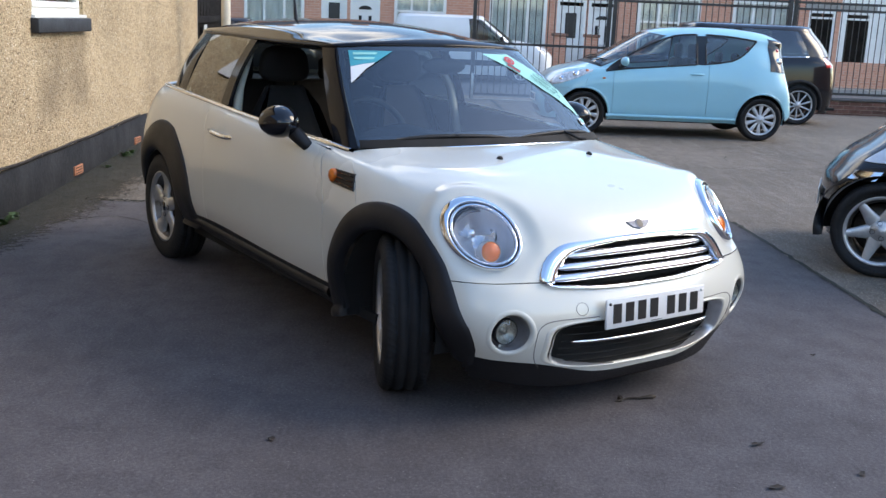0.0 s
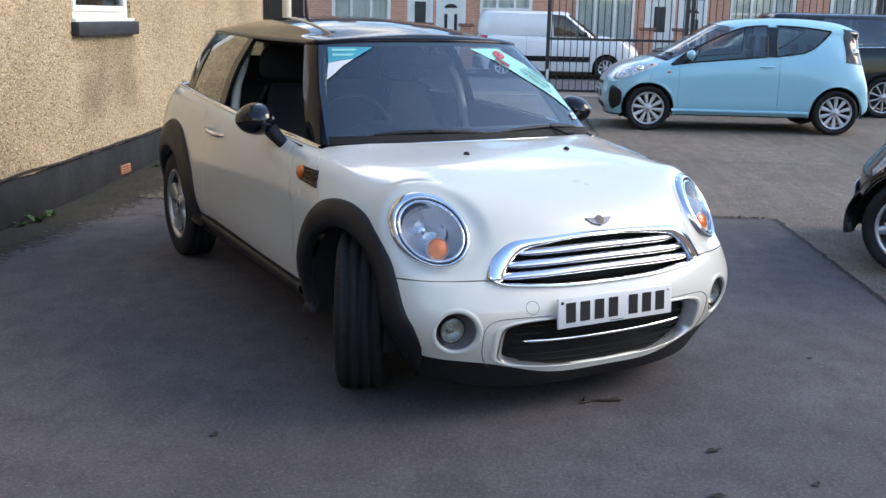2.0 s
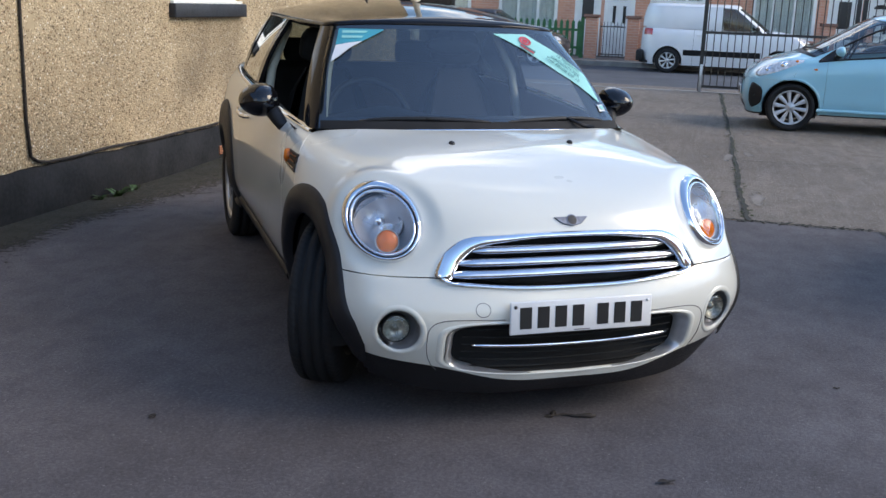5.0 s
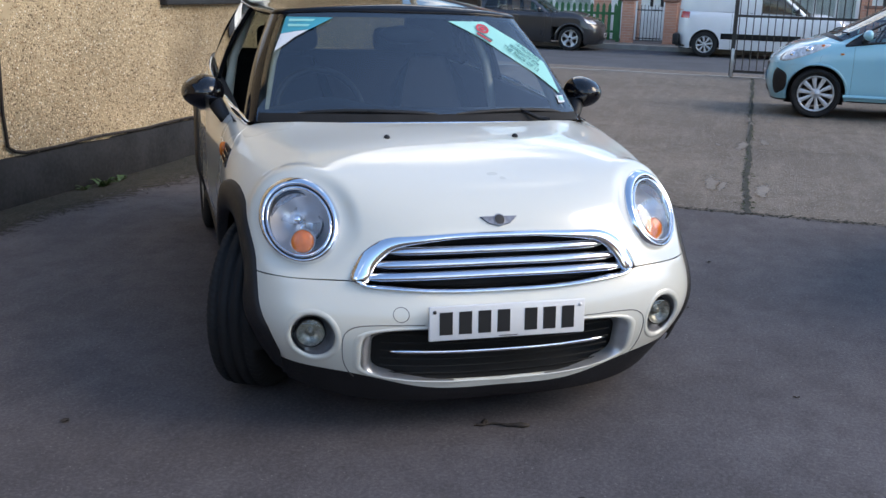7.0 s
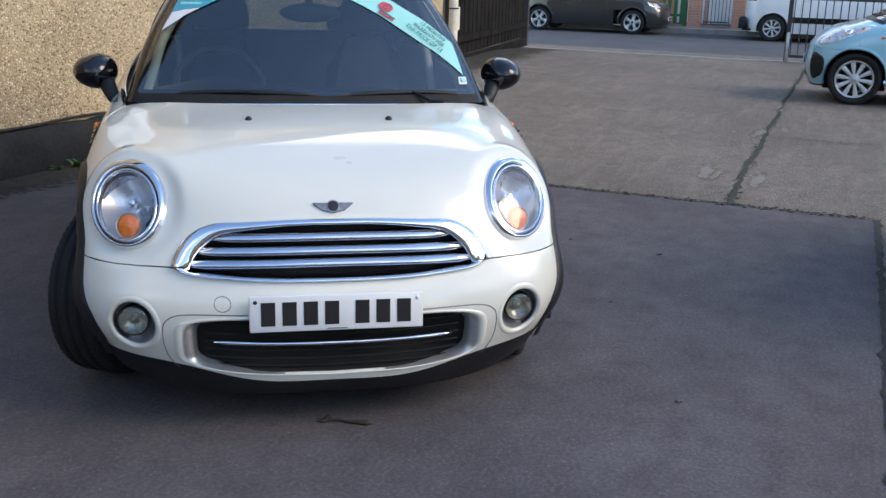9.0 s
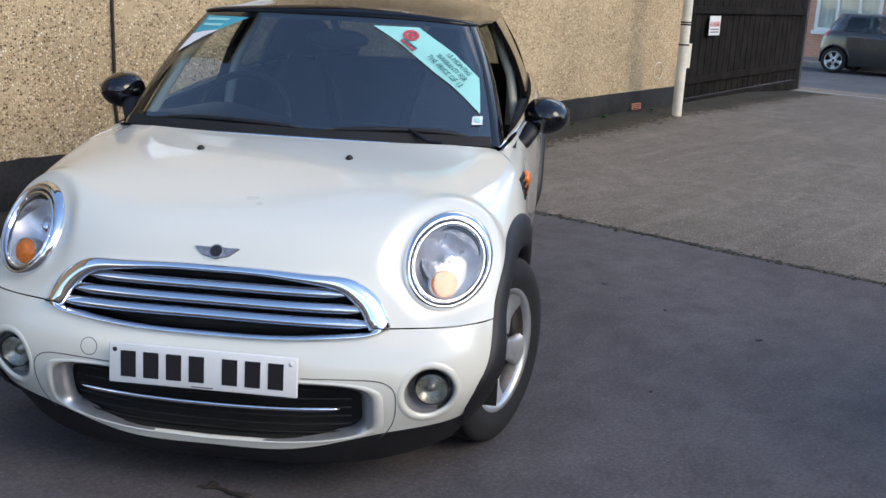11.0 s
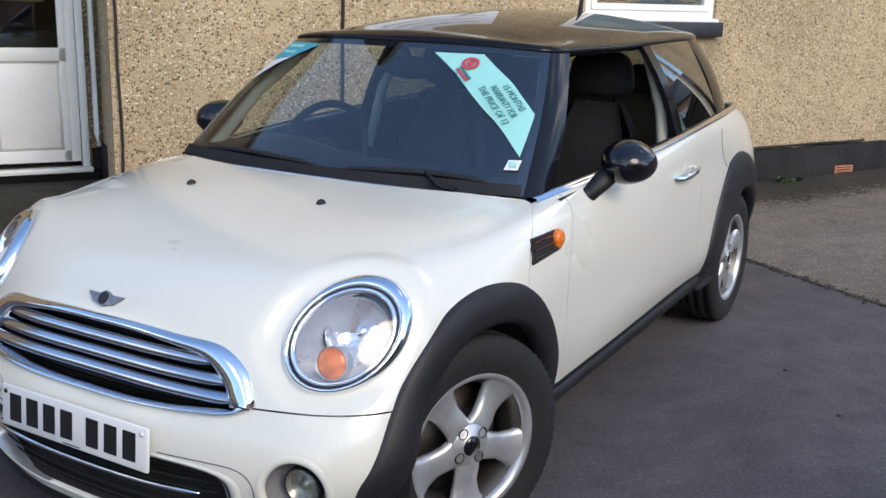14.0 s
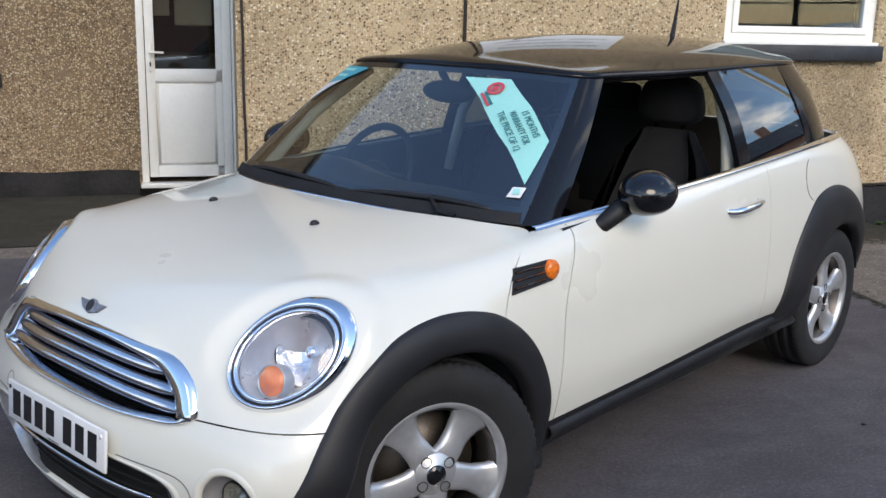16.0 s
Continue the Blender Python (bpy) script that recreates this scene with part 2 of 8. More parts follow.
    L(vo.outputs["Color"], sep.inputs[0])
    stone = times(span(vo.outputs["Distance"], 0.42, 0.25), span(sep.outputs[0], 1 - amount, 1 - amount + 0.02))
    tone = mixed(sep.outputs[1], tuple(v * 0.9 for v in pale), tuple(min(0.6, v * 1.9) for v in pale))
    col = mixed(times(stone, 0.8), col, tone)
    L(col, bs.inputs["Base Color"])
    L(span(mott, 0.3, 0.7, rough - 0.12, min(1.0, rough + 0.1)), bs.inputs["Roughness"])
    bs.inputs["Specular IOR Level"].default_value = 0.4
    ad = nt.nodes.new("ShaderNodeMath")
    ad.operation = "MULTIPLY_ADD"
    ad.inputs[1].default_value = 0.5
    L(stone, ad.inputs[0]), L(fine, ad.inputs[2])
    bp = nt.nodes.new("ShaderNodeBump")
    bp.inputs["Strength"].default_value, bp.inputs["Distance"].default_value = 1.0, bump
    L(ad.outputs[0], bp.inputs["Height"]), L(bp.outputs[0], bs.inputs["Normal"])
    return m


def brick_material(name, a, b, mortar):
    """Coursed brickwork in the plane of a wall that runs along y."""
    m = material(name, a, 0.85, vary=0.1, scale=1.5, fine=30)
    nt = m.node_tree
    L = nt.links.new
    bs = nt.nodes["Principled BSDF"]
    tc, sp, cb, br = (nt.nodes.new("ShaderNode" + k) for k in ("TexCoord", "SeparateXYZ", "CombineXYZ", "TexBrick"))
    L(tc.outputs["Object"], sp.inputs[0])
    ad = nt.nodes.new("ShaderNodeMath")
    L(sp.outputs[0], ad.inputs[0]), L(sp.outputs[1], ad.inputs[1])
    L(ad.outputs[0], cb.inputs[0]), L(sp.outputs[2], cb.inputs[1]), L(cb.outputs[0], br.inputs["Vector"])
    for k, v in (("Scale", 1.0), ("Mortar Size", 0.006), ("Brick Width", 0.225), ("Row Height", 0.075)):
        br.inputs[k].default_value = v
    br.inputs["Color1"].default_value, br.inputs["Color2"].default_value, br.inputs["Mortar"].default_value = (*a, 1), (*b, 1), (*mortar, 1)
    src = bs.inputs["Base Color"].links[0].from_socket
    mx = nt.nodes.new("ShaderNodeMix")
    mx.data_type, mx.inputs[0].default_value = "RGBA", 0.7
    L(src, mx.inputs[6]), L(br.outputs["Color"], mx.inputs[7]), L(mx.outputs[2], bs.inputs["Base Color"])
    return m


M["tarmac"] = ground_material("tarmac", (0.114, 0.102, 0.106), (0.060, 0.053, 0.056), (0.150, 0.137, 0.139), 130, patch=0.9, streak=(1.2, 3.0), bump=0.003, amount=0.03)
M["concrete"] = ground_material("concrete", (0.222, 0.186, 0.150), (0.114, 0.093, 0.074), (0.315, 0.272, 0.226), 85, patch=0.45, streak=(0.5, 5.0), bump=0.009, amount=0.34)
M["cement"] = ground_material("cement_dust", (0.26, 0.235, 0.21), (0.17, 0.15, 0.13), (0.34, 0.31, 0.28), 110, patch=0.8, streak=(1.0, 3.0), bump=0.003, amount=0.1)
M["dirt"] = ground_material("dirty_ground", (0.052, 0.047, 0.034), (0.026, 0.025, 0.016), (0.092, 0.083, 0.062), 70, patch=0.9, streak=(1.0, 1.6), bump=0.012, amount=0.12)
M["road"] = material("road_asphalt", (0.085, 0.088, 0.098), 0.85, vary=0.1, scale=1.0, fine=200, bump=0.003, bump_scale=150)
M["slab"] = material("paving", (0.16, 0.15, 0.145), 0.9, vary=0.12, scale=1.0, fine=60, bump=0.003)
M["kerb"] = material("kerb_stone", (0.32, 0.31, 0.29), 0.85, vary=0.12, scale=4)
M["crack"] = material("joint_dirt", (0.035, 0.035, 0.026), 0.95, vary=0.2, scale=14)
M["moss"] = material("moss", (0.05, 0.075, 0.022), 0.95, vary=0.3, scale=25, bump=0.01, bump_scale=60)
M["weed"] = material("weed_leaf", (0.05, 0.10, 0.025), 0.6, vary=0.2, scale=30)
M["brick"] = brick_material("red_brick", (0.60, 0.285, 0.185), (0.48, 0.205, 0.135), (0.56, 0.48, 0.41))
M["brickdark"] = brick_material("dark_brick", (0.24, 0.11, 0.075), (0.17, 0.075, 0.055), (0.24, 0.19, 0.16))
M["brickbit"] = material("wall_brick", (0.235, 0.105, 0.075), 0.85, vary=0.2, scale=9, fine=60, per_object=0.3, bump=0.002)
M["mortar"] = material("mortar", (0.40, 0.29, 0.22), 0.9, vary=0.12, scale=2)
M["slate"] = material("roof_slate", (0.085, 0.09, 0.10), 0.6, vary=0.15, scale=2, fine=30)
M["whitewood"] = material("white_paint", (0.76, 0.76, 0.74), 0.45, vary=0.06, scale=2)
M["curtain"] = material("net_curtain", (0.80, 0.81, 0.79), 0.9, vary=0.1, scale=4)
# black iron, its base raised so the colour carries distance haze
M["iron"] = material("black_iron", (0.045, 0.041, 0.038), 0.5, vary=0.2, scale=10)
M["darkboard"] = material("black_boards", (0.013, 0.010, 0.008), 0.85, vary=0.3, scale=3, fine=60, bump=0.003, spec=0.15)
M["greenpaint"] = material("green_paint", (0.03, 0.16, 0.055), 0.5, vary=0.15, scale=4)
M["pipe"] = material("cream_pipe", (0.78, 0.70, 0.56), 0.45, vary=0.12, scale=3, fine=30)
M["cable"] = material("old_cable", (0.03, 0.022, 0.017), 0.8, vary=0.2, scale=20)
# near-black stands for unlit interiors; also serves as dark door glazing
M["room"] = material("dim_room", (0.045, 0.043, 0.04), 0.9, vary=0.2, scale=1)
M["pane"] = glass("window_pane", (0.86, 0.89, 0.88), gain=1.2)
M["white"] = material("pepper_white_paint", (0.675, 0.662, 0.585), 0.28, vary=0.015, scale=1.2, fine=3, coat=1.0, rough_vary=0.02)
M["gloss"] = material("gloss_black", (0.006, 0.006, 0.008), 0.10, vary=0.1, scale=2, coat=0.3, rough_vary=0.02, spec=0.4)
M["pillar"] = material("pillar_black", (0.008, 0.008, 0.010), 0.10, vary=0.1, scale=2, rough_vary=0.02, spec=0.26)
M["roofblack"] = material("black_roof_paint", (0.007, 0.007, 0.009), 0.05, vary=0.1, scale=2, rough_vary=0.015, spec=0.21)
M["lampclear"] = material("clear_lamp", (0.80, 0.83, 0.86), 0.22, metal=0.15, vary=0.2, scale=28, fine=60, coat=1.0)
M["cover"] = material("wheel_cover", (0.60, 0.61, 0.62), 0.38, metal=0.35, vary=0.1, scale=12, fine=40)
M["plastic"] = material("black_plastic", (0.0145, 0.0145, 0.0165), 0.5, vary=0.15, scale=6, fine=300, bump=0.0006, bump_scale=600, spec=0.36)
M["dark"] = material("underside_black", (0.012, 0.012, 0.012), 0.9, vary=0.2, scale=6)
M["rubber"] = material("tyre_rubber", (0.0085, 0.0085, 0.0095), 0.8, vary=0.2, scale=8, fine=90, bump=0.001, bump_scale=150)
M["alloy"] = material("silver_alloy", (0.56, 0.57, 0.58), 0.38, metal=0.7, vary=0.1, scale=5, fine=40, coat=0.5)
M["bar"] = material("satin_chrome", (0.60, 0.62, 0.67), 0.14, metal=1.0, vary=0.05, scale=8, rough_vary=0.04)
M["chrome"] = material("chrome", (0.82, 0.84, 0.88), 0.05, metal=1.0, vary=0.03, scale=4, rough_vary=0.03)
M["housing"] = material("lamp_housing", (0.62, 0.62, 0.64), 0.30, metal=0.6, vary=0.08, scale=14, fine=60)
M["fogbowl"] = material("fog_reflector", (0.44, 0.44, 0.37), 0.25, metal=0.5, vary=0.3, scale=50, fine=90)
M["bright"] = material("lamp_reflector", (0.80, 0.82, 0.84), 0.35, metal=0.5, vary=0.05, scale=30)
M["greytrim"] = material("grey_trim", (0.36, 0.36, 0.37), 0.32, metal=0.45, vary=0.1, scale=20)
M["steel"] = material("brake_disc", (0.16, 0.14, 0.125), 0.45, metal=0.9, vary=0.2, scale=10)
M["amber"] = material("amber_lens", (0.90, 0.20, 0.02), 0.25, vary=0.18, scale=60, coat=0.2)
M["red"] = material("red_lens", (0.55, 0.02, 0.02), 0.15, vary=0.1, scale=40, coat=1.0)
M["lens"] = glass("lamp_lens", (0.97, 0.98, 1.0), gain=1.4)
M["bowl"] = material("faceted_reflector", (0.74, 0.75, 0.77), 0.15, metal=0.9, vary=0.15, scale=45, fine=90, bump=0.006, bump_scale=45, rough_vary=0.08)
M["screen"] = glass("windscreen_glass", (0.52, 0.61, 0.64), alpha_like=0.075)
M["clearwin"] = glass("car_window", (0.84, 0.88, 0.87), gain=2.2)
M["tint"] = glass("tinted_glass", (0.42, 0.47, 0.45), gain=1.2)
M["privacy"] = glass("rear_glass", (0.26, 0.29, 0.27), gain=3.2)
M["badge"] = material("badge_silver", (0.20, 0.22, 0.27), 0.5, metal=0.15, vary=0.15, scale=60)
M["plate"] = material("plate_white", (0.74, 0.74, 0.73), 0.35, vary=0.03, scale=3, coat=0.4)
M["ink"] = material("black_ink", (0.012, 0.012, 0.013), 0.45, vary=0.1)
M["aqua"] = material("aqua_sticker", (0.30, 0.66, 0.60), 0.55, vary=0.05, scale=4)
M["bluestick"] = material("blue_sticker", (0.04, 0.36, 0.44), 0.5, vary=0.1, scale=4)
M["redstick"] = material("red_sticker", (0.62, 0.06, 0.08), 0.5, vary=0.1)
M["greenink"] = material("green_ink", (0.03, 0.17, 0.17), 0.5, vary=0.1)
M["fabric"] = material("seat_cloth", (0.013, 0.013, 0.0145), 0.95, vary=0.2, scale=8, fine=200, bump=0.001)
M["beige"] = material("pale_trim", (0.50, 0.46, 0.36), 0.7, vary=0.06, scale=4)
M["lining"] = material("grey_headlining", (0.22, 0.22, 0.21), 0.9, vary=0.08, scale=5)
M["blue"] = material("pale_blue_paint", (0.27, 0.57, 0.68), 0.3, vary=0.02, scale=1.5, coat=1.0, rough_vary=0.03)
M["black"] = material("black_paint", (0.008, 0.008, 0.010), 0.2, vary=0.1, scale=2, coat=0.5, spec=0.3)
M["grey"] = material("dark_grey_paint", (0.045, 0.042, 0.044), 0.3, metal=0.4, vary=0.06, scale=2, coat=1.0)
M["vanwhite"] = material("van_white_paint", (0.74, 0.74, 0.75), 0.35, vary=0.03, scale=2, coat=0.6)
M["cloth"] = material("dark_cabin", (0.03, 0.03, 0.032), 0.9, vary=0.2, scale=6)


# ---- mesh helpers ----
def part(name, bm, mat, parent=None, label="", smooth=True, m=None):
    me = bpy.data.meshes.new(name)
    if smooth:
        for f in bm.faces:
            f.smooth = True
    bm.to_mesh(me)
    bm.free()
    for one in (mat if isinstance(mat, (list, tuple)) else [mat]):
        me.materials.append(one)
    ob = new(name, me)
    if parent is not None:
        ob.parent = parent
    if m is not None:
        ob.matrix_local = m
    if label:
        ob["label"] = label
    return ob


def thing(name, m, label, category, group="", kind=""):
    ob = new(name)
    ob.matrix_world = m
    ob.empty_display_size = 0.1
    return tagged(ob, label, category, group, kind)


def box(bm, x0, y0, z0, x1, y1, z1, bevel=0.0, m=None):
    r = bmesh.ops.create_cube(bm, size=1.0)
    vs = r["verts"]
    for v in vs:
        v.co = Vector((x0 + (v.co.x + .5) * (x1 - x0), y0 + (v.co.y + .5) * (y1 - y0), z0 + (v.co.z + .5) * (z1 - z0)))
    if bevel:
        es = list({e for v in vs for e in v.link_edges})
        out = bmesh.ops.bevel(bm, geom=es, offset=bevel, segments=2, affect="EDGES", profile=0.5)
        vs = list({v for f in out["faces"] for v in f.verts} | {v for v in vs if v.is_valid})
    if m is not None:
        bmesh.ops.transform(bm, matrix=m, verts=[v for v in vs if v.is_valid])
    return vs


def boxbm(*a, **k):
    bm = bmesh.new()
    box(bm, *a, **k)
    return bm


def grid(bm, V, wrap=False):
    """Faces over an array of points (rows, columns, 3)."""
    nr, nc = len(V), len(V[0])
    vs = [[bm.verts.new(tuple(map(float, p))) for p in row] for row in V]
    for i in range(nr - 1):
        for j in range(nc if wrap else nc - 1):
            k = (j + 1) % nc
            try:
                bm.faces.new((vs[i][j], vs[i][k], vs[i + 1][k], vs[i + 1][j]))
            except ValueError:
                pass
    return vs


def lathe(bm, profile, segs=48, m=None):
    """Profile of (radius, x) turned round the x axis."""
    a = np.linspace(0, 2 * math.pi, segs, endpoint=False)
    V = np.array([[(x, r * math.cos(t), r * math.sin(t)) for t in a] for r, x in profile])
    vs = grid(bm, V, True)
    if m is not None:
        bmesh.ops.transform(bm, matrix=m, verts=[v for row in vs for v in row])
    return vs


def tube(bm, pts, r, segs=8, closed=False):
    pts = [Vector(p) for p in pts]
    n = len(pts)
    rows = []
    up = Vector((0.13, 0.27, 0.95))
    for i, p in enumerate(pts):
        a, b = (pts[i - 1], pts[(i + 1) % n]) if closed else (pts[max(i - 1, 0)], pts[min(i + 1, n - 1)])
        d = (b - a).normalized()
        s = d.cross(up)
        s = s.normalized() if s.length > 1e-4 else Vector((1, 0, 0))
        t = s.cross(d)
        rr = r[i] if isinstance(r, (list, tuple)) else r
        rows.append([p + (s * math.cos(2 * math.pi * k / segs) + t * math.sin(2 * math.pi * k / segs)) * rr for k in range(segs)])
    if closed:
        rows.append(rows[0])
    vs = grid(bm, rows, True)
    if not closed:
        for row in (vs[0], vs[-1]):
            try:
                bm.faces.new(row)
            except ValueError:
                pass
    return vs


def spline(ts, P, x):
    """Natural cubic spline through P (first axis) at knots ts, taken at x."""
    ts, P, x = np.asarray(ts, float), np.asarray(P, float), np.asarray(x, float)
    n = len(ts)
    h = np.diff(ts)
    A = np.zeros((n, n))
    A[0, 0] = A[-1, -1] = 1
    flat = P.reshape(n, -1)
    B = np.zeros_like(flat)
    for i in range(1, n - 1):
        A[i, i - 1], A[i, i], A[i, i + 1] = h[i - 1], 2 * (h[i - 1] + h[i]), h[i]
        B[i] = 6 * ((flat[i + 1] - flat[i]) / h[i] - (flat[i] - flat[i - 1]) / h[i - 1])
    S = np.linalg.solve(A, B)
    k = np.clip(np.searchsorted(ts, x) - 1, 0, n - 2)
    hh = h[k][:, None]
    a, b = (ts[k + 1] - x)[:, None] / hh, (x - ts[k])[:, None] / hh
    out = a * flat[k] + b * flat[k + 1] + ((a ** 3 - a) * S[k] + (b ** 3 - b) * S[k + 1]) * hh ** 2 / 6
    return out.reshape(len(x), *P.shape[1:])


class Skin:
    """A smooth surface through rings of points, mirrored about x = 0. Columns run from the front centre (0) round to the rear."""

    def __init__(self, rows, short=()):
        full = lambda r: np.array([(-x, y, z) for x, y, z in r[:0:-1]] + list(r))
        self.rows, self.short = [full(r) for r in rows], [full(r) for r in short]
        self.n, self.m = len(rows[0]) - 1, (len(short[0]) - 1 if short else 0)
        step = lambda R: np.mean([np.linalg.norm(np.diff(r, axis=0), axis=1) for r in R], axis=0)
        d = step(self.rows)
        self.tc = np.concatenate([[0], np.cumsum(d)])
        if short:
            mid = self.n
            self.ts = self.tc[mid - self.m: mid + self.m + 1]
        both = [r[self.n - self.m: self.n + self.m + 1] for r in self.rows] + self.short if short else self.rows
        self.tr = np.concatenate([[0], np.cumsum([np.linalg.norm(b - a, axis=1).mean() + 1e-3 for a, b in zip(both, both[1:])])])

    def at(self, cols, rws):
        cols, rws = np.asarray(cols, float), np.asarray(rws, float)
        x = np.interp(cols, np.arange(-self.n, self.n + 1), self.tc)
        L = np.array([spline(self.tc, r, x) for r in self.rows])
        inside = (np.abs(cols) <= self.m + 1e-6) if self.short else np.zeros(len(cols), bool)
        k = len(self.rows)
        out = np.zeros((len(rws), len(cols), 3))
        ry = np.interp(rws, np.arange(len(self.tr)), self.tr)
        if (~inside).any():
            out[:, ~inside] = spline(self.tr[:k], L[:, ~inside], np.minimum(ry, self.tr[k - 1]))
        if inside.any():
            Sx = np.array([spline(self.ts, r, x[inside]) for r in self.short])
            out[:, inside] = spline(self.tr, np.concatenate([L[:, inside], Sx]), ry)
        return out


def panel(V, drop=None, rim=0.012, flip=False):
    """A bmesh of a piece of skin, its edges turned inwards; drop(p) tells which faces to leave out."""
    bm = bmesh.new()
    V = np.asarray(V, float)
    if flip:
        V = V[:, ::-1]
    du, dv = np.gradient(V, axis=1), np.gradient(V, axis=0)
    N = np.cross(du, dv)
    N /= np.linalg.norm(N, axis=2, keepdims=True) + 1e-12
    vs = grid(bm, V)
    if drop:
        bad = [f for f in bm.faces if drop(f.calc_center_median())]
        bmesh.ops.delete(bm, geom=bad, context="FACES")
    if rim:
        nr, nc = V.shape[:2]
        loop = [(0, j) for j in range(nc)] + [(i, nc - 1) for i in range(1, nr)] + [(nr - 1, j) for j in range(nc - 2, -1, -1)] + [(i, 0) for i in range(nr - 2, 0, -1)]
        inner = []
        for i, j in loop:
            ref = N[min(max(i, 4), nr - 5), min(max(j, 4), nc - 5)] if min(nr, nc) > 10 else N[i, j]
            inner.append(bm.verts.new(tuple(V[i, j] - (N[i, j] if N[i, j] @ ref > .5 else ref) * rim)))
        for q in range(len(loop)):
            w = (q + 1) % len(loop)
            a, b = vs[loop[q][0]][loop[q][1]], vs[loop[w][0]][loop[w][1]]
            if a.is_valid and b.is_valid and bm.edges.get((a, b)):
                bm.edges.get((a, b)).smooth = False
                bm.faces.new((b, a, inner[q], inner[w]))
    bmesh.ops.delete(bm, geom=[v for v in bm.verts if not v.link_faces], context="VERTS")
    return bm


def text(name, body, size, mat, m, parent, width=None, label=""):
    cu = bpy.data.curves.new(name, "FONT")
    cu.body, cu.size, cu.align_x, cu.align_y, cu.extrude = body, size, "CENTER", "CENTER", 0.0006
    tmp = bpy.data.objects.new(name, cu)
    me = bpy.data.meshes.new_from_object(tmp)
    bpy.data.objects.remove(tmp)
    me.materials.clear()
    me.materials.append(mat)
    ob = new(name, me)
    ob.parent = parent
    ob.matrix_local = m
    if width:
        w = max(v.co.x for v in me.vertices) - min(v.co.x for v in me.vertices)
        k = width / w
        for v in me.vertices:
            v.co.x *= k
    if label:
        ob["label"] = label
    return ob


# ---- ground ----
def ground_z(u, n=-4.0):
    """The yard dips slightly to the street and rises towards the wall."""
    z = float(np.interp(u, [-60, 3.4, 9.0, 15.0, 16.5, 18.0, 24.7, 200], [0, 0, 0.045, 0.0, -0.03, -0.15, -0.16, -0.16]))
    return z + 0.10 * float(np.interp(u, [3.5, 8.5, 12.5, 15.0], [0, 1, 1, 0])) * float(np.interp(n, [-0.8, 2.8, 3.3, 30, 60], [0, 1, 1, 1, 0]))


def sheet(u0, u1, n0, n1, lift, mat, name, label, cat, kind="structure"):
    bm = bmesh.new()
    us = sorted({u0, u1, *[float(k) for k in (-40, -10, -5, 0, 3.4, 24.7, 30, 60, 200) if u0 < k < u1], *[float(k) for k in np.arange(3.5, 18.5, .5) if u0 < k < u1]})
    ns = sorted({n0, n1, *[float(k) for k in (-200, -80, -40, -20, -10, -6, -4, -2, 5, 10, 30, 60, 200) if n0 < k < n1], *[float(k) for k in np.arange(-.8, 3.3, .45) if n0 < k < n1]}, reverse=True)
    grid(bm, [[gp(u, n, ground_z(u, n) + lift) for u in us] for n in ns])
    bmesh.ops.recalc_face_normals(bm, faces=bm.faces)
    for f in bm.faces:
        if f.normal.z < 0:
            f.normal_flip()
    return tagged(part(name, bm, mat), label, cat, kind=kind)


sheet(-400, 600, -500, 500, -0.004, M["concrete"], "ground", "rough worn grey concrete ground of the yard", "ground")
sheet(-14, 3.4, -1.96, 3.3, 0.0, M["tarmac"], "tarmac_patch", "smooth dark tarmac patch under the parked cars", "ground")
sheet(17.2, 25.0, -80, 80, 0.0, M["road"], "road", "grey asphalt street beyond the yard", "road")
# whole recess floor in the very dark ground material of the wall foot
sheet(-8.9, 0.40, 3.6, 5.4, 0.004, M["dirt"], "recess_ground", "very dark ground in the building's recess", "ground")


# ---- the rendered building (in the yard's grid) ----
WALL, BACK, TOP = 3.3, 5.4, 5.2


def slab_with_holes(name, u0, u1, n0, n1, z0, z1, holes, mat, label):
    """A wall along u, from n0 (face) to n1, with openings (ua, ub, za, zb) right through."""
    bm = bmesh.new()
    us = sorted({u0, u1, *[h[0] for h in holes], *[h[1] for h in holes]})
    zs = sorted({z0, z1, *[h[2] for h in holes], *[h[3] for h in holes]})
    for a, b in zip(us, us[1:]):
        for c, d in zip(zs, zs[1:]):
            if not any(h[0] <= a and b <= h[1] and h[2] <= c and d <= h[3] for h in holes):
                box(bm, a, n0, c, b, n1, d)
    bmesh.ops.remove_doubles(bm, verts=bm.verts, dist=1e-4)
    inner = [f for f in bm.faces if sum(1 for g in bm.faces if g is not f and (g.calc_center_median() - f.calc_center_median()).length < 1e-4)]
    bmesh.ops.delete(bm, geom=inner, context="FACES")
    return tagged(part(name, bm, mat, smooth=False, m=GM), label, "wall", kind="structure")


slab_with_holes("wall_main", 0.16, 9.46, WALL, WALL + 0.25, -0.1, TOP, [(3.42, 4.62, 1.33, 2.45), (3.42, 4.62, 3.7, 4.7)], M["dash"], "buff pebbledashed wall with a black-painted plinth")
slab_with_holes("wall_back", -9, 0.67, BACK, BACK + 0.25, -0.1, TOP, [(-0.47, 0.31, 0.10, 2.14), (-2.75, -1.5, 0.97, 2.1)], M["shadedash"], "brown pebbledashed wall of the recess, shade put into its colour")
tagged(part("wall_return", boxbm(0.42, WALL + 0.25, -0.1, 0.67, BACK, TOP), M["dash"], smooth=False, m=GM), "pebbledashed return wall of the recess", "wall", kind="structure")
tagged(part("wall_end", boxbm(9.21, WALL + 0.25, -0.1, 9.46, 10, TOP), M["dash"], smooth=False, m=GM), "pebbledashed gable end wall", "wall", kind="structure")
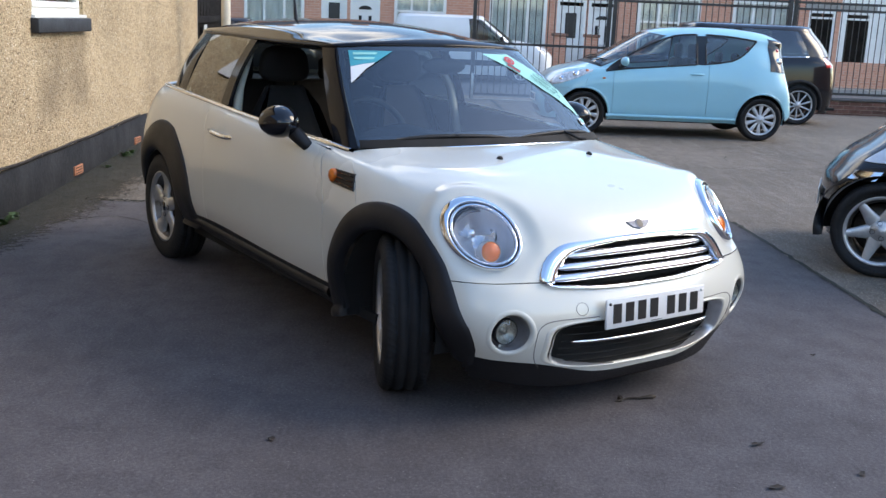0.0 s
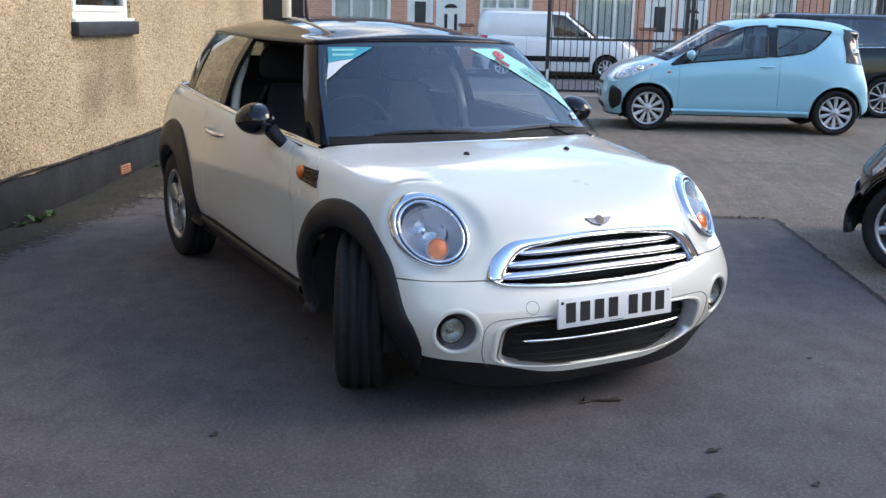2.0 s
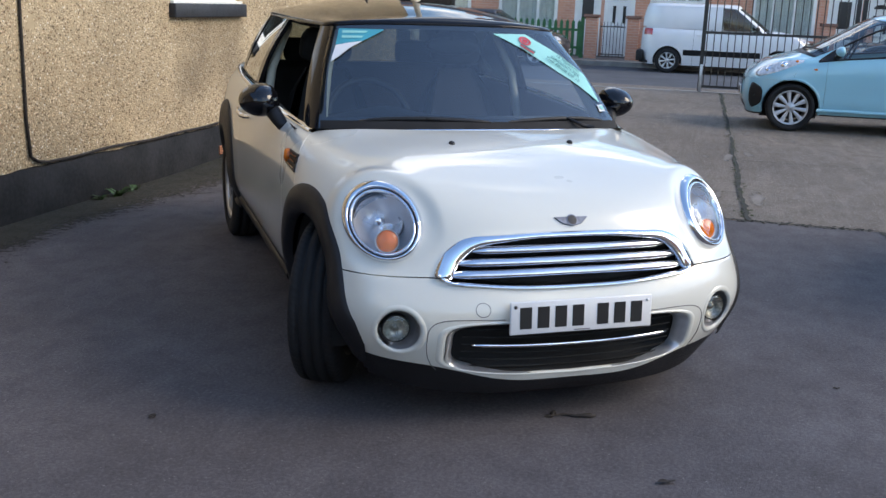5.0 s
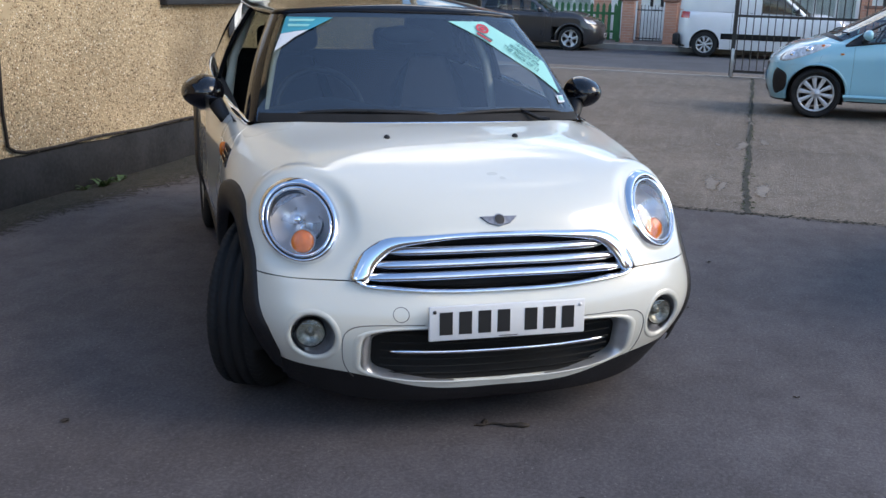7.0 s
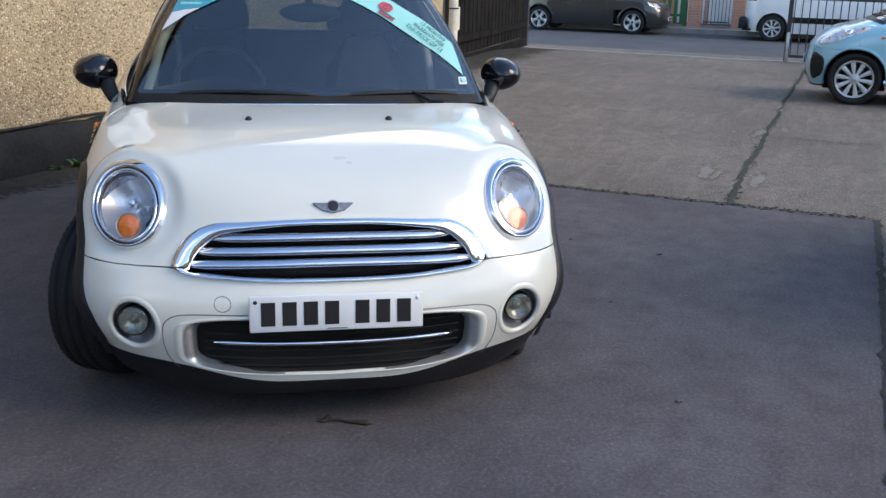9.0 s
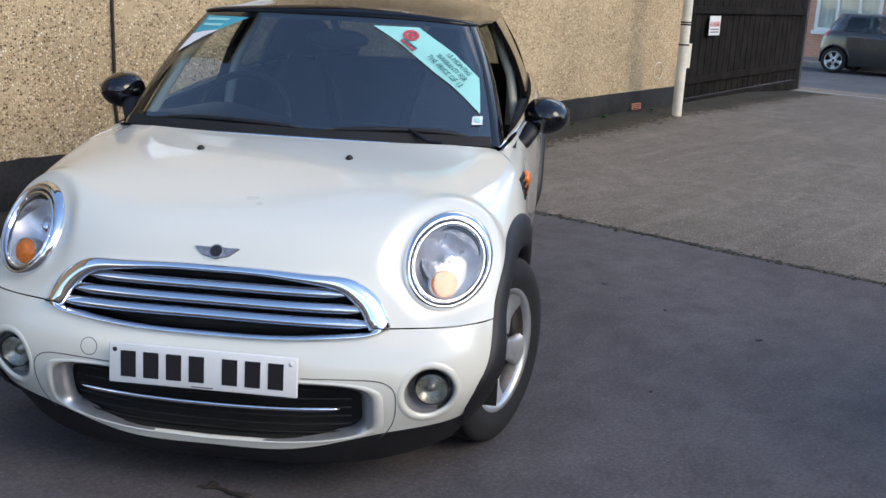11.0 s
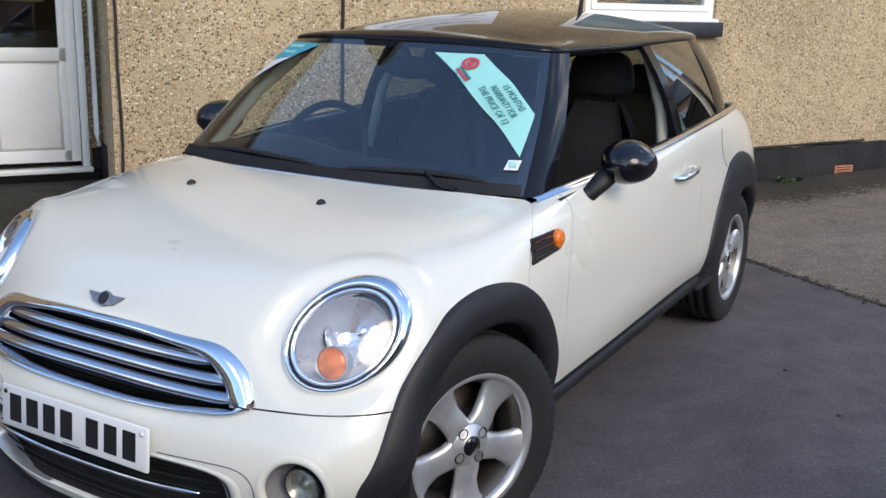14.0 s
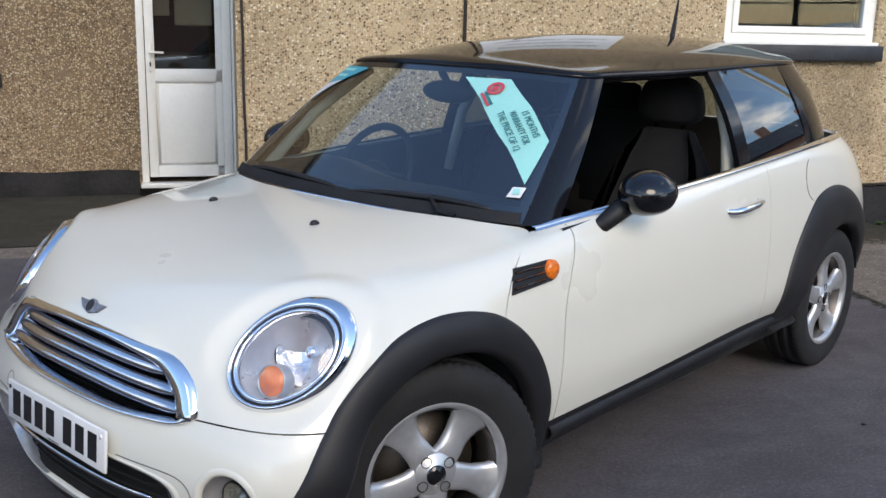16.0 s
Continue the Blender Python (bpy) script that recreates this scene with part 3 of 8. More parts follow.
# two unseen walls, added for reflections and to limit low sky light
tagged(part("wall_far", boxbm(-9, -17.2, -0.1, 14.5, -17.0, 4.6), M["brick"], smooth=False, m=GM), "unseen plain red brick wall added to close the yard", "wall", kind="structure")
tagged(part("wall_side", boxbm(-9.2, -12, -0.1, -9, 10, 2.4), M["dash"], smooth=False, m=GM), "unseen plain rendered wall added to close the yard", "wall", kind="structure")
bm = bmesh.new()
for q in range(2):
    n0, n1 = (WALL - 0.35, 7.2) if q == 0 else (7.2, 11)
    z0, z1 = (TOP - 0.05, TOP + 2.2) if q == 0 else (TOP + 2.2, TOP)
    vs = [bm.verts.new(p) for p in ((-0.2, n0, z0), (10.1, n0, z0), (10.1, n1, z1), (-0.2, n1, z1), (-0.2, n0, z0 - .15), (10.1, n0, z0 - .15), (10.1, n1, z1 - .15), (-0.2, n1, z1 - .15))]
    for f in ((0, 1, 2, 3), (7, 6, 5, 4), (0, 4, 5, 1), (1, 5, 6, 2), (3, 2, 6, 7), (0, 3, 7, 4)):
        bm.faces.new([vs[i] for i in f])
tagged(part("roof", bm, M["slate"], smooth=False, m=GM), "dark slate pitched roof of the building", "roof", kind="structure")
tagged(part("roof_back", boxbm(-9.2, BACK - .2, TOP, -0.2, 11, TOP + .15), M["slate"], smooth=False, m=GM), "dark flat roof over the recess", "roof", kind="structure")


def plinth(name, pts_u, n, z0, top, label):
    """Painted plinth with a worn, wavering upper edge."""
    bm = bmesh.new()
    us = np.linspace(*pts_u, max(8, int((pts_u[1] - pts_u[0]) / 0.06)))
    rows = [[], [], []]
    for u in us:
        zt = top(u) + 0.014 * noise.noise((u * 2.1, 3, 0)) + 0.008 * noise.noise((u * 9, 7, 0))
        pr = 0.028 + 0.006 * noise.noise((u * 1.5, 0, 5))
        rows[0].append((u, n, zt + 0.012)), rows[1].append((u, n - pr, zt)), rows[2].append((u, n - pr - 0.004, z0))
    grid(bm, rows)
    bmesh.ops.recalc_face_normals(bm, faces=bm.faces)
    return tagged(part(name, bm, M["plinth"], m=GM), label, "plinth", kind="structure")


main_top = lambda u: float(np.interp(u, [0, 4, 7, 9.8], [0.30, 0.29, 0.33, 0.37]))
plinth("baseboard_main", (0.16, 9.46), WALL, -0.05, main_top, "black bitumen-painted plinth along the wall")
plinth("baseboard_back", (-9, -0.49), BACK, -0.05, lambda u: 0.185, "black painted plinth of the recess wall")
bm = boxbm(0.125, WALL - 0.03, -0.05, 0.158, WALL + .26, 0.29)
box(bm, 0.385, WALL + .26, -0.05, 0.418, BACK, 0.27)
tagged(part("baseboard_return", bm, M["plinth"], smooth=False, m=GM), "black painted plinth round the corner", "plinth", kind="structure")
bm = boxbm(0.325, BACK - 0.03, -0.05, 0.384, BACK - .001, 0.24)
tagged(part("baseboard_stub", bm, M["plinth"], smooth=False, m=GM), "short black plinth beside the door", "plinth", kind="structure")


def air_brick(u, z):
    t = thing("air_brick", GM @ pose(u, WALL - 0.034, z), "small orange terracotta air brick set in the plinth", "vent", "air bricks")
    bm = boxbm(-.105, -.012, -.036, .105, .03, .036, bevel=.003)
    part("brick_face", bm, M["terracotta"], t)
    for r in range(3):
        bm = boxbm(-.085, -.0135, -.026 + r * .022, .085, -.011, -.018 + r * .022)
        part("slot", bm, M["crack"], t)


for u, z in ((4.23, 0.095), (6.15, 0.11), (8.42, 0.19)):
    air_brick(u, z)


def upvc_window(name, u0, u1, z0, z1, n, label, bars=(), sill=True, sill_h=0.12):
    w = tagged(new(name), label, "window", kind="structure")
    w.matrix_world = GM @ pose(u0, n, z0)
    W, H = u1 - u0, z1 - z0
    bm = bmesh.new()
    f = 0.065
    box(bm, 0, .03, 0, W, .10, f), box(bm, 0, .03, H - f, W, .10, H), box(bm, 0, .03, f, f, .10, H - f), box(bm, W - f, .03, f, W, .10, H - f)
    part("window_frame", bm, M["upvc"], w, smooth=False)
    bm = bmesh.new()
    g = f + .045
    box(bm, f, .015, f, W - f, .06, g, .004), box(bm, f, .015, H - g, W - f, .06, H - f, .004), box(bm, f, .015, g, g, .06, H - g, .004), box(bm, W - g, .015, g, W - f, .06, H - g, .004)
    for b in bars:
        box(bm, W * b - .035, .015, g, W * b + .035, .06, H - g, .004)
    part("sash", bm, M["upvc"], w, smooth=False)
    p = part("pane", boxbm(g, .034, g, W - g, .040, H - g), M["pane"], w, smooth=False)
    p.visible_shadow = False
    if sill:
        bm = bmesh.new()
        vs = [(-.04, .03), (-.04, -.05), (-.01, -.052)]
        box(bm, -.035, -.06, -sill_h, W + .035, .03, -.012, .008)
        part("window_sill", bm, M["sillpaint"], w)
        part("drip_edge", boxbm(-.01, -.03, -.014, W + .01, .06, .012, bevel=.004), M["upvc"], w)
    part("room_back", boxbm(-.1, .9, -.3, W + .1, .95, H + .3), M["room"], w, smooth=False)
    part("blind", boxbm(g - .01, .16, H * .55, W - g + .01, .165, H - g), M["lining"], w, smooth=False)
    return w


upvc_window("window_1", 3.42, 4.62, 1.33, 2.45, WALL, "white plastic-framed window over a black-painted sill")
upvc_window("window_2", -2.75, -1.5, 0.97, 2.1, BACK, "white plastic window in the recess wall with a dark sill")
upvc_window("window_3", 3.42, 4.62, 3.7, 4.7, WALL, "white plastic upstairs window over a black-painted sill")

# white signboard above, which the car's roof mirrors
sb = thing("signboard", GM @ pose(1.62, WALL - .035, 1.70), "white painted signboard with faded grey lettering on the wall", "sign")
part("board", boxbm(0, 0, 0, 1.08, .03, .78, bevel=.004), M["plate"], sb, smooth=False)
for z, x0, x1 in ((.60, .12, .96), (.42, .18, .90), (.24, .10, .62), (.24, .68, .98)):
    part("bar", boxbm(x0, -.003, z, x1, -.0005, z + .07), M["faint"], sb, "plain pale grey bar", smooth=False)

# rooms behind, their dimness put into the wall colour
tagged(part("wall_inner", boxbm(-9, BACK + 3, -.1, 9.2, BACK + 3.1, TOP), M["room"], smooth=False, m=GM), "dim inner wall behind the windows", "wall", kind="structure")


def upvc_door():
    d = tagged(new("door_1"), "white plastic half-glazed door, closed, above a low step", "door", kind="structure")
    d.matrix_world = GM @ pose(-0.47, BACK, 0.10)
    W, H, f = 0.78, 2.04, 0.055
    bm = bmesh.new()
    box(bm, 0, -.02, 0, f, .07, H, .004), box(bm, W - f, -.02, 0, W, .07, H, .004), box(bm, f, -.02, H - f, W - f, .07, H, .004)
    part("door_frame", bm, M["upvc"], d)
    a, b = f + .006, W - f - .006
    bm = bmesh.new()
    s = .07
    box(bm, a, -.012, .04, a + s, .05, H - f, .004), box(bm, b - s, -.012, .04, b, .05, H - f, .004)
    box(bm, b - s - .05, -.012, .04, b - s, .05, H - f, .002), box(bm, a + s, -.012, .04, b - s, .05, .13, .004), box(bm, a + s, -.012, .80, b - s, .05, .90, .004), box(bm, a + s, -.012, H - f - .1, b - s, .05, H - f, .004)
    part("door_leaf", bm, M["upvc"], d)
    bm = boxbm(a + s, .006, .13, b - s - .05, .03, .80)
    box(bm, a + s + .02, -.004, .15, b - s - .07, .02, .78, .006)
    part("panel", bm, M["upvc"], d)
    p = part("pane", boxbm(a + s, .012, .90, b - s - .05, .018, H - f - .1), M["pane"], d, smooth=False)
    p.visible_shadow = False
    bm = boxbm(a + .02, -.03, .88, a + .050, -.012, 1.10, bevel=.006)
    hp = part("handle_plate", bm, M["upvc"], d)
    bm = bmesh.new()
    tube(bm, [(a + .036, -.03, 1.03), (a + .036, -.06, 1.03), (a + .05, -.066, 1.03), (a + .14, -.062, 1.028)], .009, 8)
    part("handle", bm, M["upvc"], hp)
    part("lock", boxbm(a + .030, -.034, .92, a + .042, -.029, .955), M["ink"], hp)
    part("threshold", boxbm(-.01, -.11, -.035, W + .01, .05, 0.0, bevel=.006), M["upvc"], d, "grubby white threshold")
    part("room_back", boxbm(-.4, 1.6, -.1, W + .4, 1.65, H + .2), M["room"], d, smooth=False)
    part("shelf_paper", boxbm(.30, .9, 1.22, .62, 1.2, 1.5, bevel=.02), M["beige"], d, "pale boxes stacked inside")
    part("inner_counter", boxbm(.0, .7, .0, .8, 1.3, .98, bevel=.02), M["cloth"], d, "dark counter inside")
    part("shelf_paper", boxbm(.02, 1.0, 1.3, .26, 1.2, 1.7, bevel=.01), M["pipe"], d, "pale boxes stacked inside")
    # solid block, its black standing for the shade below the threshold
    part("step", boxbm(-.02, -.10, -.16, W + .06, .02, -.036, bevel=.01), M["darkboard"], d, "black block painted as the shaded hollow under the threshold")


upvc_door()


def cable(name, pts, r, mat, label, cat="cable"):
    bm = bmesh.new()
    tube(bm, pts, r, 6)
    return tagged(part(name, bm, mat, m=GM), label, cat)


cable("cable", [(1.58 + .012 * noise.noise((z * 1.7, 1, 2)), WALL - .012, z) for z in np.arange(TOP, .40, -.2)] + [(1.60, WALL - .015, .38), (1.66, WALL - .018, .345)] +
      [(u, WALL - .02, main_top(u) + .03 + .018 * noise.noise((u * 1.8, 2, 0))) for u in np.arange(1.75, 6.3, .12)] + [(6.36, WALL - .012, main_top(6.3) + .03), (6.42, WALL + .02, main_top(6.3) + .03)],
      .011, M["cable"], "old dark cable clipped down the wall and along the plinth")
cable("wire", [(0.20 + .02 * noise.noise((z * 2.3, 5, 2)), WALL - .02 - .01 * noise.noise((z * 3, 8, 1)), z) for z in np.arange(TOP, .1, -.15)], .009, M["cable"], "dark wires running down the wall corner")
cable("waste_pipe", [(0.36, BACK - .07, 2.6), (0.36, BACK - .07, .35), (0.37, BACK - .12, .27)], .02, M["upvc"], "thin white plastic waste pipe beside the door", "pipe")


def downpipe():
    t = thing("iron_post", GM @ pose(8.45, 2.76, 0.12), "cream-painted iron post, flaking, standing by the gate", "post")
    bm = bmesh.new()
    lathe(bm, [(.055, 0), (.055, 5.0)], 20, pose(0, 0, 0, 0, -90, 0))
    part("pipe", bm, M["pipe"], t)
    for z in (.80, 1.02, 1.045, 2.6):
        bm = bmesh.new()
        lathe(bm, [(.056, 0), (.062, .003), (.062, .013), (.056, .016)], 20, pose(0, 0, z, 0, -90, 0))
        part("collar", bm, M["cable"], t, "rusty black strap")
    part("latch_box", boxbm(.06, -.03, .55, .15, .08, .82, bevel=.008), M["pipe"], t, "small cream box")


downpipe()

# chalk-like hoop on the wall and flakes
bm = bmesh.new()
tube(bm, [(8.92 + .11 * math.cos(a), WALL - .018, .58 + .10 * math.sin(a)) for a in np.linspace(0, 2 * math.pi, 24, endpoint=False)], .006, 6, True)
tagged(part("wire_hoop", bm, M["pipe"], m=GM), "pale loop of wire hung on the wall", "wire")


def fence_left():
    """Black boarded gate standing open along the drive."""
    a, b = Vector((9.56, 3.38, .07)), Vector((15.2, 3.95, .02))
    d = (b - a)
    L = d.length
    m = GM @ Matrix.Translation(a) @ pose(0, 0, 0, 0, 0, math.degrees(math.atan2(d.y, d.x)))
    t = thing("boarded_gate", m, "tall black boarded gate standing open along the drive", "gate")
    for i in range(int(L / .125)):
        x = i * .125
        part("board", boxbm(x, -.012 + .004 * (i % 2), .12, x + .12, .012 + .004 * (i % 2), 2.5, bevel=.003), M["darkboard"], t, smooth=False)
    for z in (.3, 1.18, 2.25):
        part("rail", boxbm(0, -.05, z, L, -.014, z + .09, bevel=.004), M["darkboard"], t, smooth=False)
    part("gravel_board", boxbm(0, -.05, -.05, L, .03, .105, bevel=.01), M["darkboard"], t, "weathered dark gravel board", smooth=False)
    for x in (-.07, L + .02):
        part("post", boxbm(x, -.06, -.05, x + .12, .06, 2.6, bevel=.008), M["iron"], t, smooth=False)
    s = thing("parking_sign", m @ pose(1.07, -.075, 1.03), "white notice with red and grey lettering on the gate", "sign")
    part("board", boxbm(-.21, 0, -.125, .21, .006, .125, bevel=.003), M["plate"], s, smooth=False)
    text("lettering", "NO PARKING", .095, M["redstick"], pose(0, -.002, .015, 90, 0, 0), s, width=.38)
    for k in range(2):
        part("line", boxbm(-.16, -.0025, -.055 - k * .035, .16, -.0005, -.04 - k * .035), M["slab"], s, "plain grey bar", smooth=False)


fence_left()


# ---- railings along the street ----
def railing(name, n0, n1, z0, mid, top, label, gap=.115, u=15.0, wall_top=None, cat="railing"):
    t = thing(name, GM @ pose(u, n0, 0), label, cat)
    L = n1 - n0
    for z in (z0, mid, top):
        part("rail", boxbm(-.02, 0, z, .02, L, z + .045, bevel=.004), M["iron"], t, smooth=False)
    k = int(L / gap)
    bar = bmesh.new()
    lathe(bar, [(.0, z0), (.009, z0), (.009, top + .12), (.0, top + .16)], 8, pose(0, 0, 0, 0, -90, 0))
    b0 = part("bar", bar, M["iron"], t, smooth=False)
    b0.matrix_local = pose(0, L / k * .5, 0)
    for i in range(1, k):
        o = new("bar", b0.data)
        o.parent, o.matrix_local = t, pose(0, L / k * (i + .5), 0)
    for y in (0, L):
        part("post", boxbm(-.035, y - .035, z0 - .06, .035, y + .035, top + .2, bevel=.005), M["iron"], t, smooth=False)
    return t


gate = railing("street_gate", -3.2, -0.70, .09, 1.03, 2.05, "tall black iron bar gate, half closed across the drive", cat="gate")
part("drop_bolt", boxbm(-.05, 2.47, .02, -.02, 2.52, .5, bevel=.004), M["alloy"], gate, "galvanised drop bolt")
for a, b in ((-6.6, -3.3), (-9.9, -6.7), (-13.2, -10.0), (-16.5, -13.3)):
    railing("street_railing", a, b, .36, 1.9, 2.02, "tall black iron railings on a low brick wall", wall_top=.3)
dwarf = tagged(part("dwarf_wall", boxbm(14.892, -16.5, -.1, 15.108, -3.3, .25), M["mortar"], smooth=False, m=GM), "low dark brick wall under the railings", "wall", kind="structure")
tagged(part("wall_coping", boxbm(14.85, -16.5, .264, 15.15, -3.3, .32, bevel=.01), M["slab"], smooth=False, m=GM), "worn concrete coping on the low wall", "coping", kind="structure")
kerb = tagged(part("kerb_near", boxbm(15.13, -40, -.1, 15.23, 40, -.004), M["mortar"], smooth=False, m=GM), "pale kerb stones across the yard's mouth", "kerb", kind="structure")


# ---- street: far pavement and terraced houses ----
FP = -0.03
tagged(part("pavement", boxbm(25.15, -60, -.4, 29.2, 60, FP), M["slab"], smooth=False, m=GM), "grey pavement on the far side of the street", "pavement", kind="structure")
tagged(part("kerb_far", boxbm(25.0, -60, -.4, 25.145, 60, FP + .004, bevel=.012), M["kerb"], smooth=False, m=GM), "stone kerb on the far side of the street", "kerb", kind="structure")
FAC = 27.5


def pierced(x0, x1, y0, y1, z0, z1, holes):
    """One frame, standing along y, pierced by the openings (ya, yb, za, zb)."""
    bm = bmesh.new()
    ys = sorted({y0, y1, *[h[0] for h in holes], *[h[1] for h in holes]})
    zs = sorted({z0, z1, *[h[2] for h in holes], *[h[3] for h in holes]})
    for p, q in zip(ys, ys[1:]):
        for lo, hi in zip(zs, zs[1:]):
            if not any(h[0] <= p + 1e-6 and q <= h[1] + 1e-6 and h[2] <= lo + 1e-6 and hi <= h[3] + 1e-6 for h in holes):
                box(bm, x0, p, lo, x1, q, hi)
    bmesh.ops.remove_doubles(bm, verts=bm.verts, dist=1e-4)
    seen = {}
    for face in bm.faces:
        seen.setdefault(tuple(round(v, 3) for v in face.calc_center_median()), []).append(face)
    bmesh.ops.delete(bm, geom=[face for group in seen.values() if len(group) > 1 for face in group], context="FACES")
    return bm


def terrace_house(n0, width, doors, wins, label, face="brick"):
    """A two-storey brick house: facade along n at u = FAC; doors and windows as (n, width[, z0, z1])."""
    t = thing("terraced_house", GM @ pose(FAC, n0, FP), label, "house", "terraced houses")
    H = 5.4
    holes = [(d[0] - n0, d[0] - n0 + d[1], 0.02, 2.25) for d in doors] + [(w[0] - n0, w[0] - n0 + w[1], .75, 2.45) for w in wins] + \
            [(w[0] - n0 + .1, w[0] - n0 + w[1] - .1, 3.2, 4.7) for w in wins]
    bm = pierced(0, .24, 0, width, 0, H, holes)
    part("wall", bm, M[face], t, smooth=False)
    bm = bmesh.new()
    vs = [bm.verts.new(p) for p in ((-.3, 0, H), (-.3, width, H), (4, width, H + 2.4), (4, 0, H + 2.4), (8.2, width, H), (8.2, 0, H))]
    bm.faces.new((vs[0], vs[3], vs[2], vs[1])), bm.faces.new((vs[3], vs[5], vs[4], vs[2]))
    bm.faces.new((vs[0], vs[5], vs[3])), bm.faces.new((vs[1], vs[2], vs[4])), bm.faces.new((vs[0], vs[1], vs[4], vs[5]))
    part("roof", bm, M["slate"], t, smooth=False)
    part("back_wall", boxbm(7.7, 0, 0, 7.95, width, H), M["brick"], t, smooth=False)
    part("room", boxbm(1.4, .02, 0, 1.45, width - .02, H), M["room"], t, smooth=False)
    for i, w in enumerate(wins):
        for z0, z1, ins in ((.75, 2.45, 0), (3.2, 4.7, .1)):
            a, b = w[0] - n0 + ins, w[0] - n0 + w[1] - ins
            f = .09
            cuts = [a + f]
            for k in (1 / 3, 2 / 3):
                cuts += [a + (b - a) * k - .035, a + (b - a) * k + .035]
            cuts += [b - f]
            lights = [(cuts[q], cuts[q + 1], z0 + f, z1 - f) for q in (0, 2, 4)]
            if w[2]:
                zc = z0 + (z1 - z0) * w[2]
                lights = [(p, q, lo, hi) for p, q, _, _ in lights for lo, hi in ((z0 + f, zc - .03), (zc + .03, z1 - f))]
            bm = pierced(-.06, .1, a, b, z0, z1, lights)
            wf = part("window", bm, M["whitewood"], t, smooth=False)
            p = part("pane", boxbm(.02, a + f, z0 + f, .026, b - f, z1 - f), M["pane"], wf, smooth=False)
            p.visible_shadow = False
            part("sill", boxbm(-.1, a - .06, z0 - .1, .05, b + .06, z0 - .002), M["whitewood"], wf, smooth=False)
            bm = bmesh.new()
            cols = np.linspace(a + .05, b - .05, 60)
            grid(bm, [[(.075 + .018 * math.sin(c * 40 + 3 * noise.noise((c * 3, z, n0))), c, z) for c in cols] for z in np.linspace(z0, z1, 3)])
            part("curtain", bm, M["curtain"], wf)
    for d in doors:
        a, b = d[0] - n0, d[0] - n0 + d[1]
        bm = bmesh.new()
        box(bm, 0, a, .02, .12, a + .08, 2.25), box(bm, 0, b - .08, .02, .12, b, 2.25), box(bm, 0, a + .08, 2.17, .12, b - .08, 2.25), box(bm, .01, a + .08, 2.0, .1, b - .08, 2.06)
        dr = part("door", bm, M["whitewood"], t, smooth=False)
        bm = boxbm(.05, a + .08, .04, .09, b - .08, 2.0)
        mid = (a + b) / 2
        box(bm, .042, a + .16, .2, .052, mid - .05, .85, .003), box(bm, .042, mid + .05, .2, .052, b - .16, .85, .003)
        part("door_leaf", bm, M["whitewood"] if d[2] != 2 else M["darkboard"], dr, smooth=False)
        if d[2] == 0:
            part("glazing", boxbm(.03, mid - .17, 1.1, .048, mid + .17, 1.85, bevel=.006), M["room"], dr, "dark glazed panel")
        elif d[2] == 1:
            for s in (-1, 1):
                part("glazing", boxbm(.03, mid + s * .15 - .045, 1.0, .048, mid + s * .15 + .045, 1.5, bevel=.006), M["room"], dr, "narrow dark glazed light")
            bm = bmesh.new()
            grid(bm, [[(.035, mid + r * math.cos(q), 1.68 + r * .6 * math.sin(q)) for q in np.linspace(0, math.pi, 14)] for r in (.02, .2)])
            part("fanlight", bm, M["room"], dr, "dark half-round light")
            part("letter_plate", boxbm(.03, mid - .13, .88, .05, mid + .13, .94, bevel=.004), M["alloy"], dr)
        part("step", boxbm(-.25, a - .05, -.02, .1, b + .05, .03), M["slab"], dr, smooth=False)
        part("lintel", boxbm(-.02, a - .12, 2.26, .1, b + .12, 2.5, bevel=.006), M["kerb"], dr, smooth=False)
    part("string_course", boxbm(-.03, 0, 2.75, .02, width, 2.87), M["kerb"], t, smooth=False)
    part("gutter", boxbm(-.38, 0, H - .16, -.26, width, H - .05, bevel=.02), M["iron"], t, smooth=False)
    bm = boxbm(3.7, -.3, H + 1.9, 4.3, .5, H + 3.3, bevel=.02)
    part("chimney", bm, M["brick"], t, smooth=False)
    return t


terrace_house(2.30, 3.65, [(2.33, 0.78, 0)], [(3.62, 1.80, 0)], "red brick terraced house with white door and net-curtained window")
terrace_house(-1.35, 3.65, [(1.33, 0.90, 1)], [(-.68, 1.58, .55)], "red brick terraced house with a white panelled door")
terrace_house(-5.0, 3.65, [(-4.97, .90, 0)], [(-3.75, 1.75, 0)], "red brick terraced house with a white glazed door")
terrace_house(-8.65, 3.65, [(-5.92, .88, 1)], [(-8.5, 1.95, .55)], "red brick terraced house with paired white windows")
terrace_house(-12.9, 4.25, [(-12.75, .85, 2)], [(-11.4, 1.9, .55)], "red brick terraced house with a brown door")
terrace_house(-16.55, 3.65, [(-13.9, .88, 2)], [(-16.2, 1.8, .55)], "white-painted terraced house with a dark door", "whitewood")
terrace_house(5.95, 3.65, [(8.6, .88, 1)], [(6.3, 1.8, 0)], "red brick terraced house beyond the gate")
terrace_house(9.6, 3.65, [(9.7, .88, 0)], [(11.0, 1.8, 0)], "red brick terraced house further along")

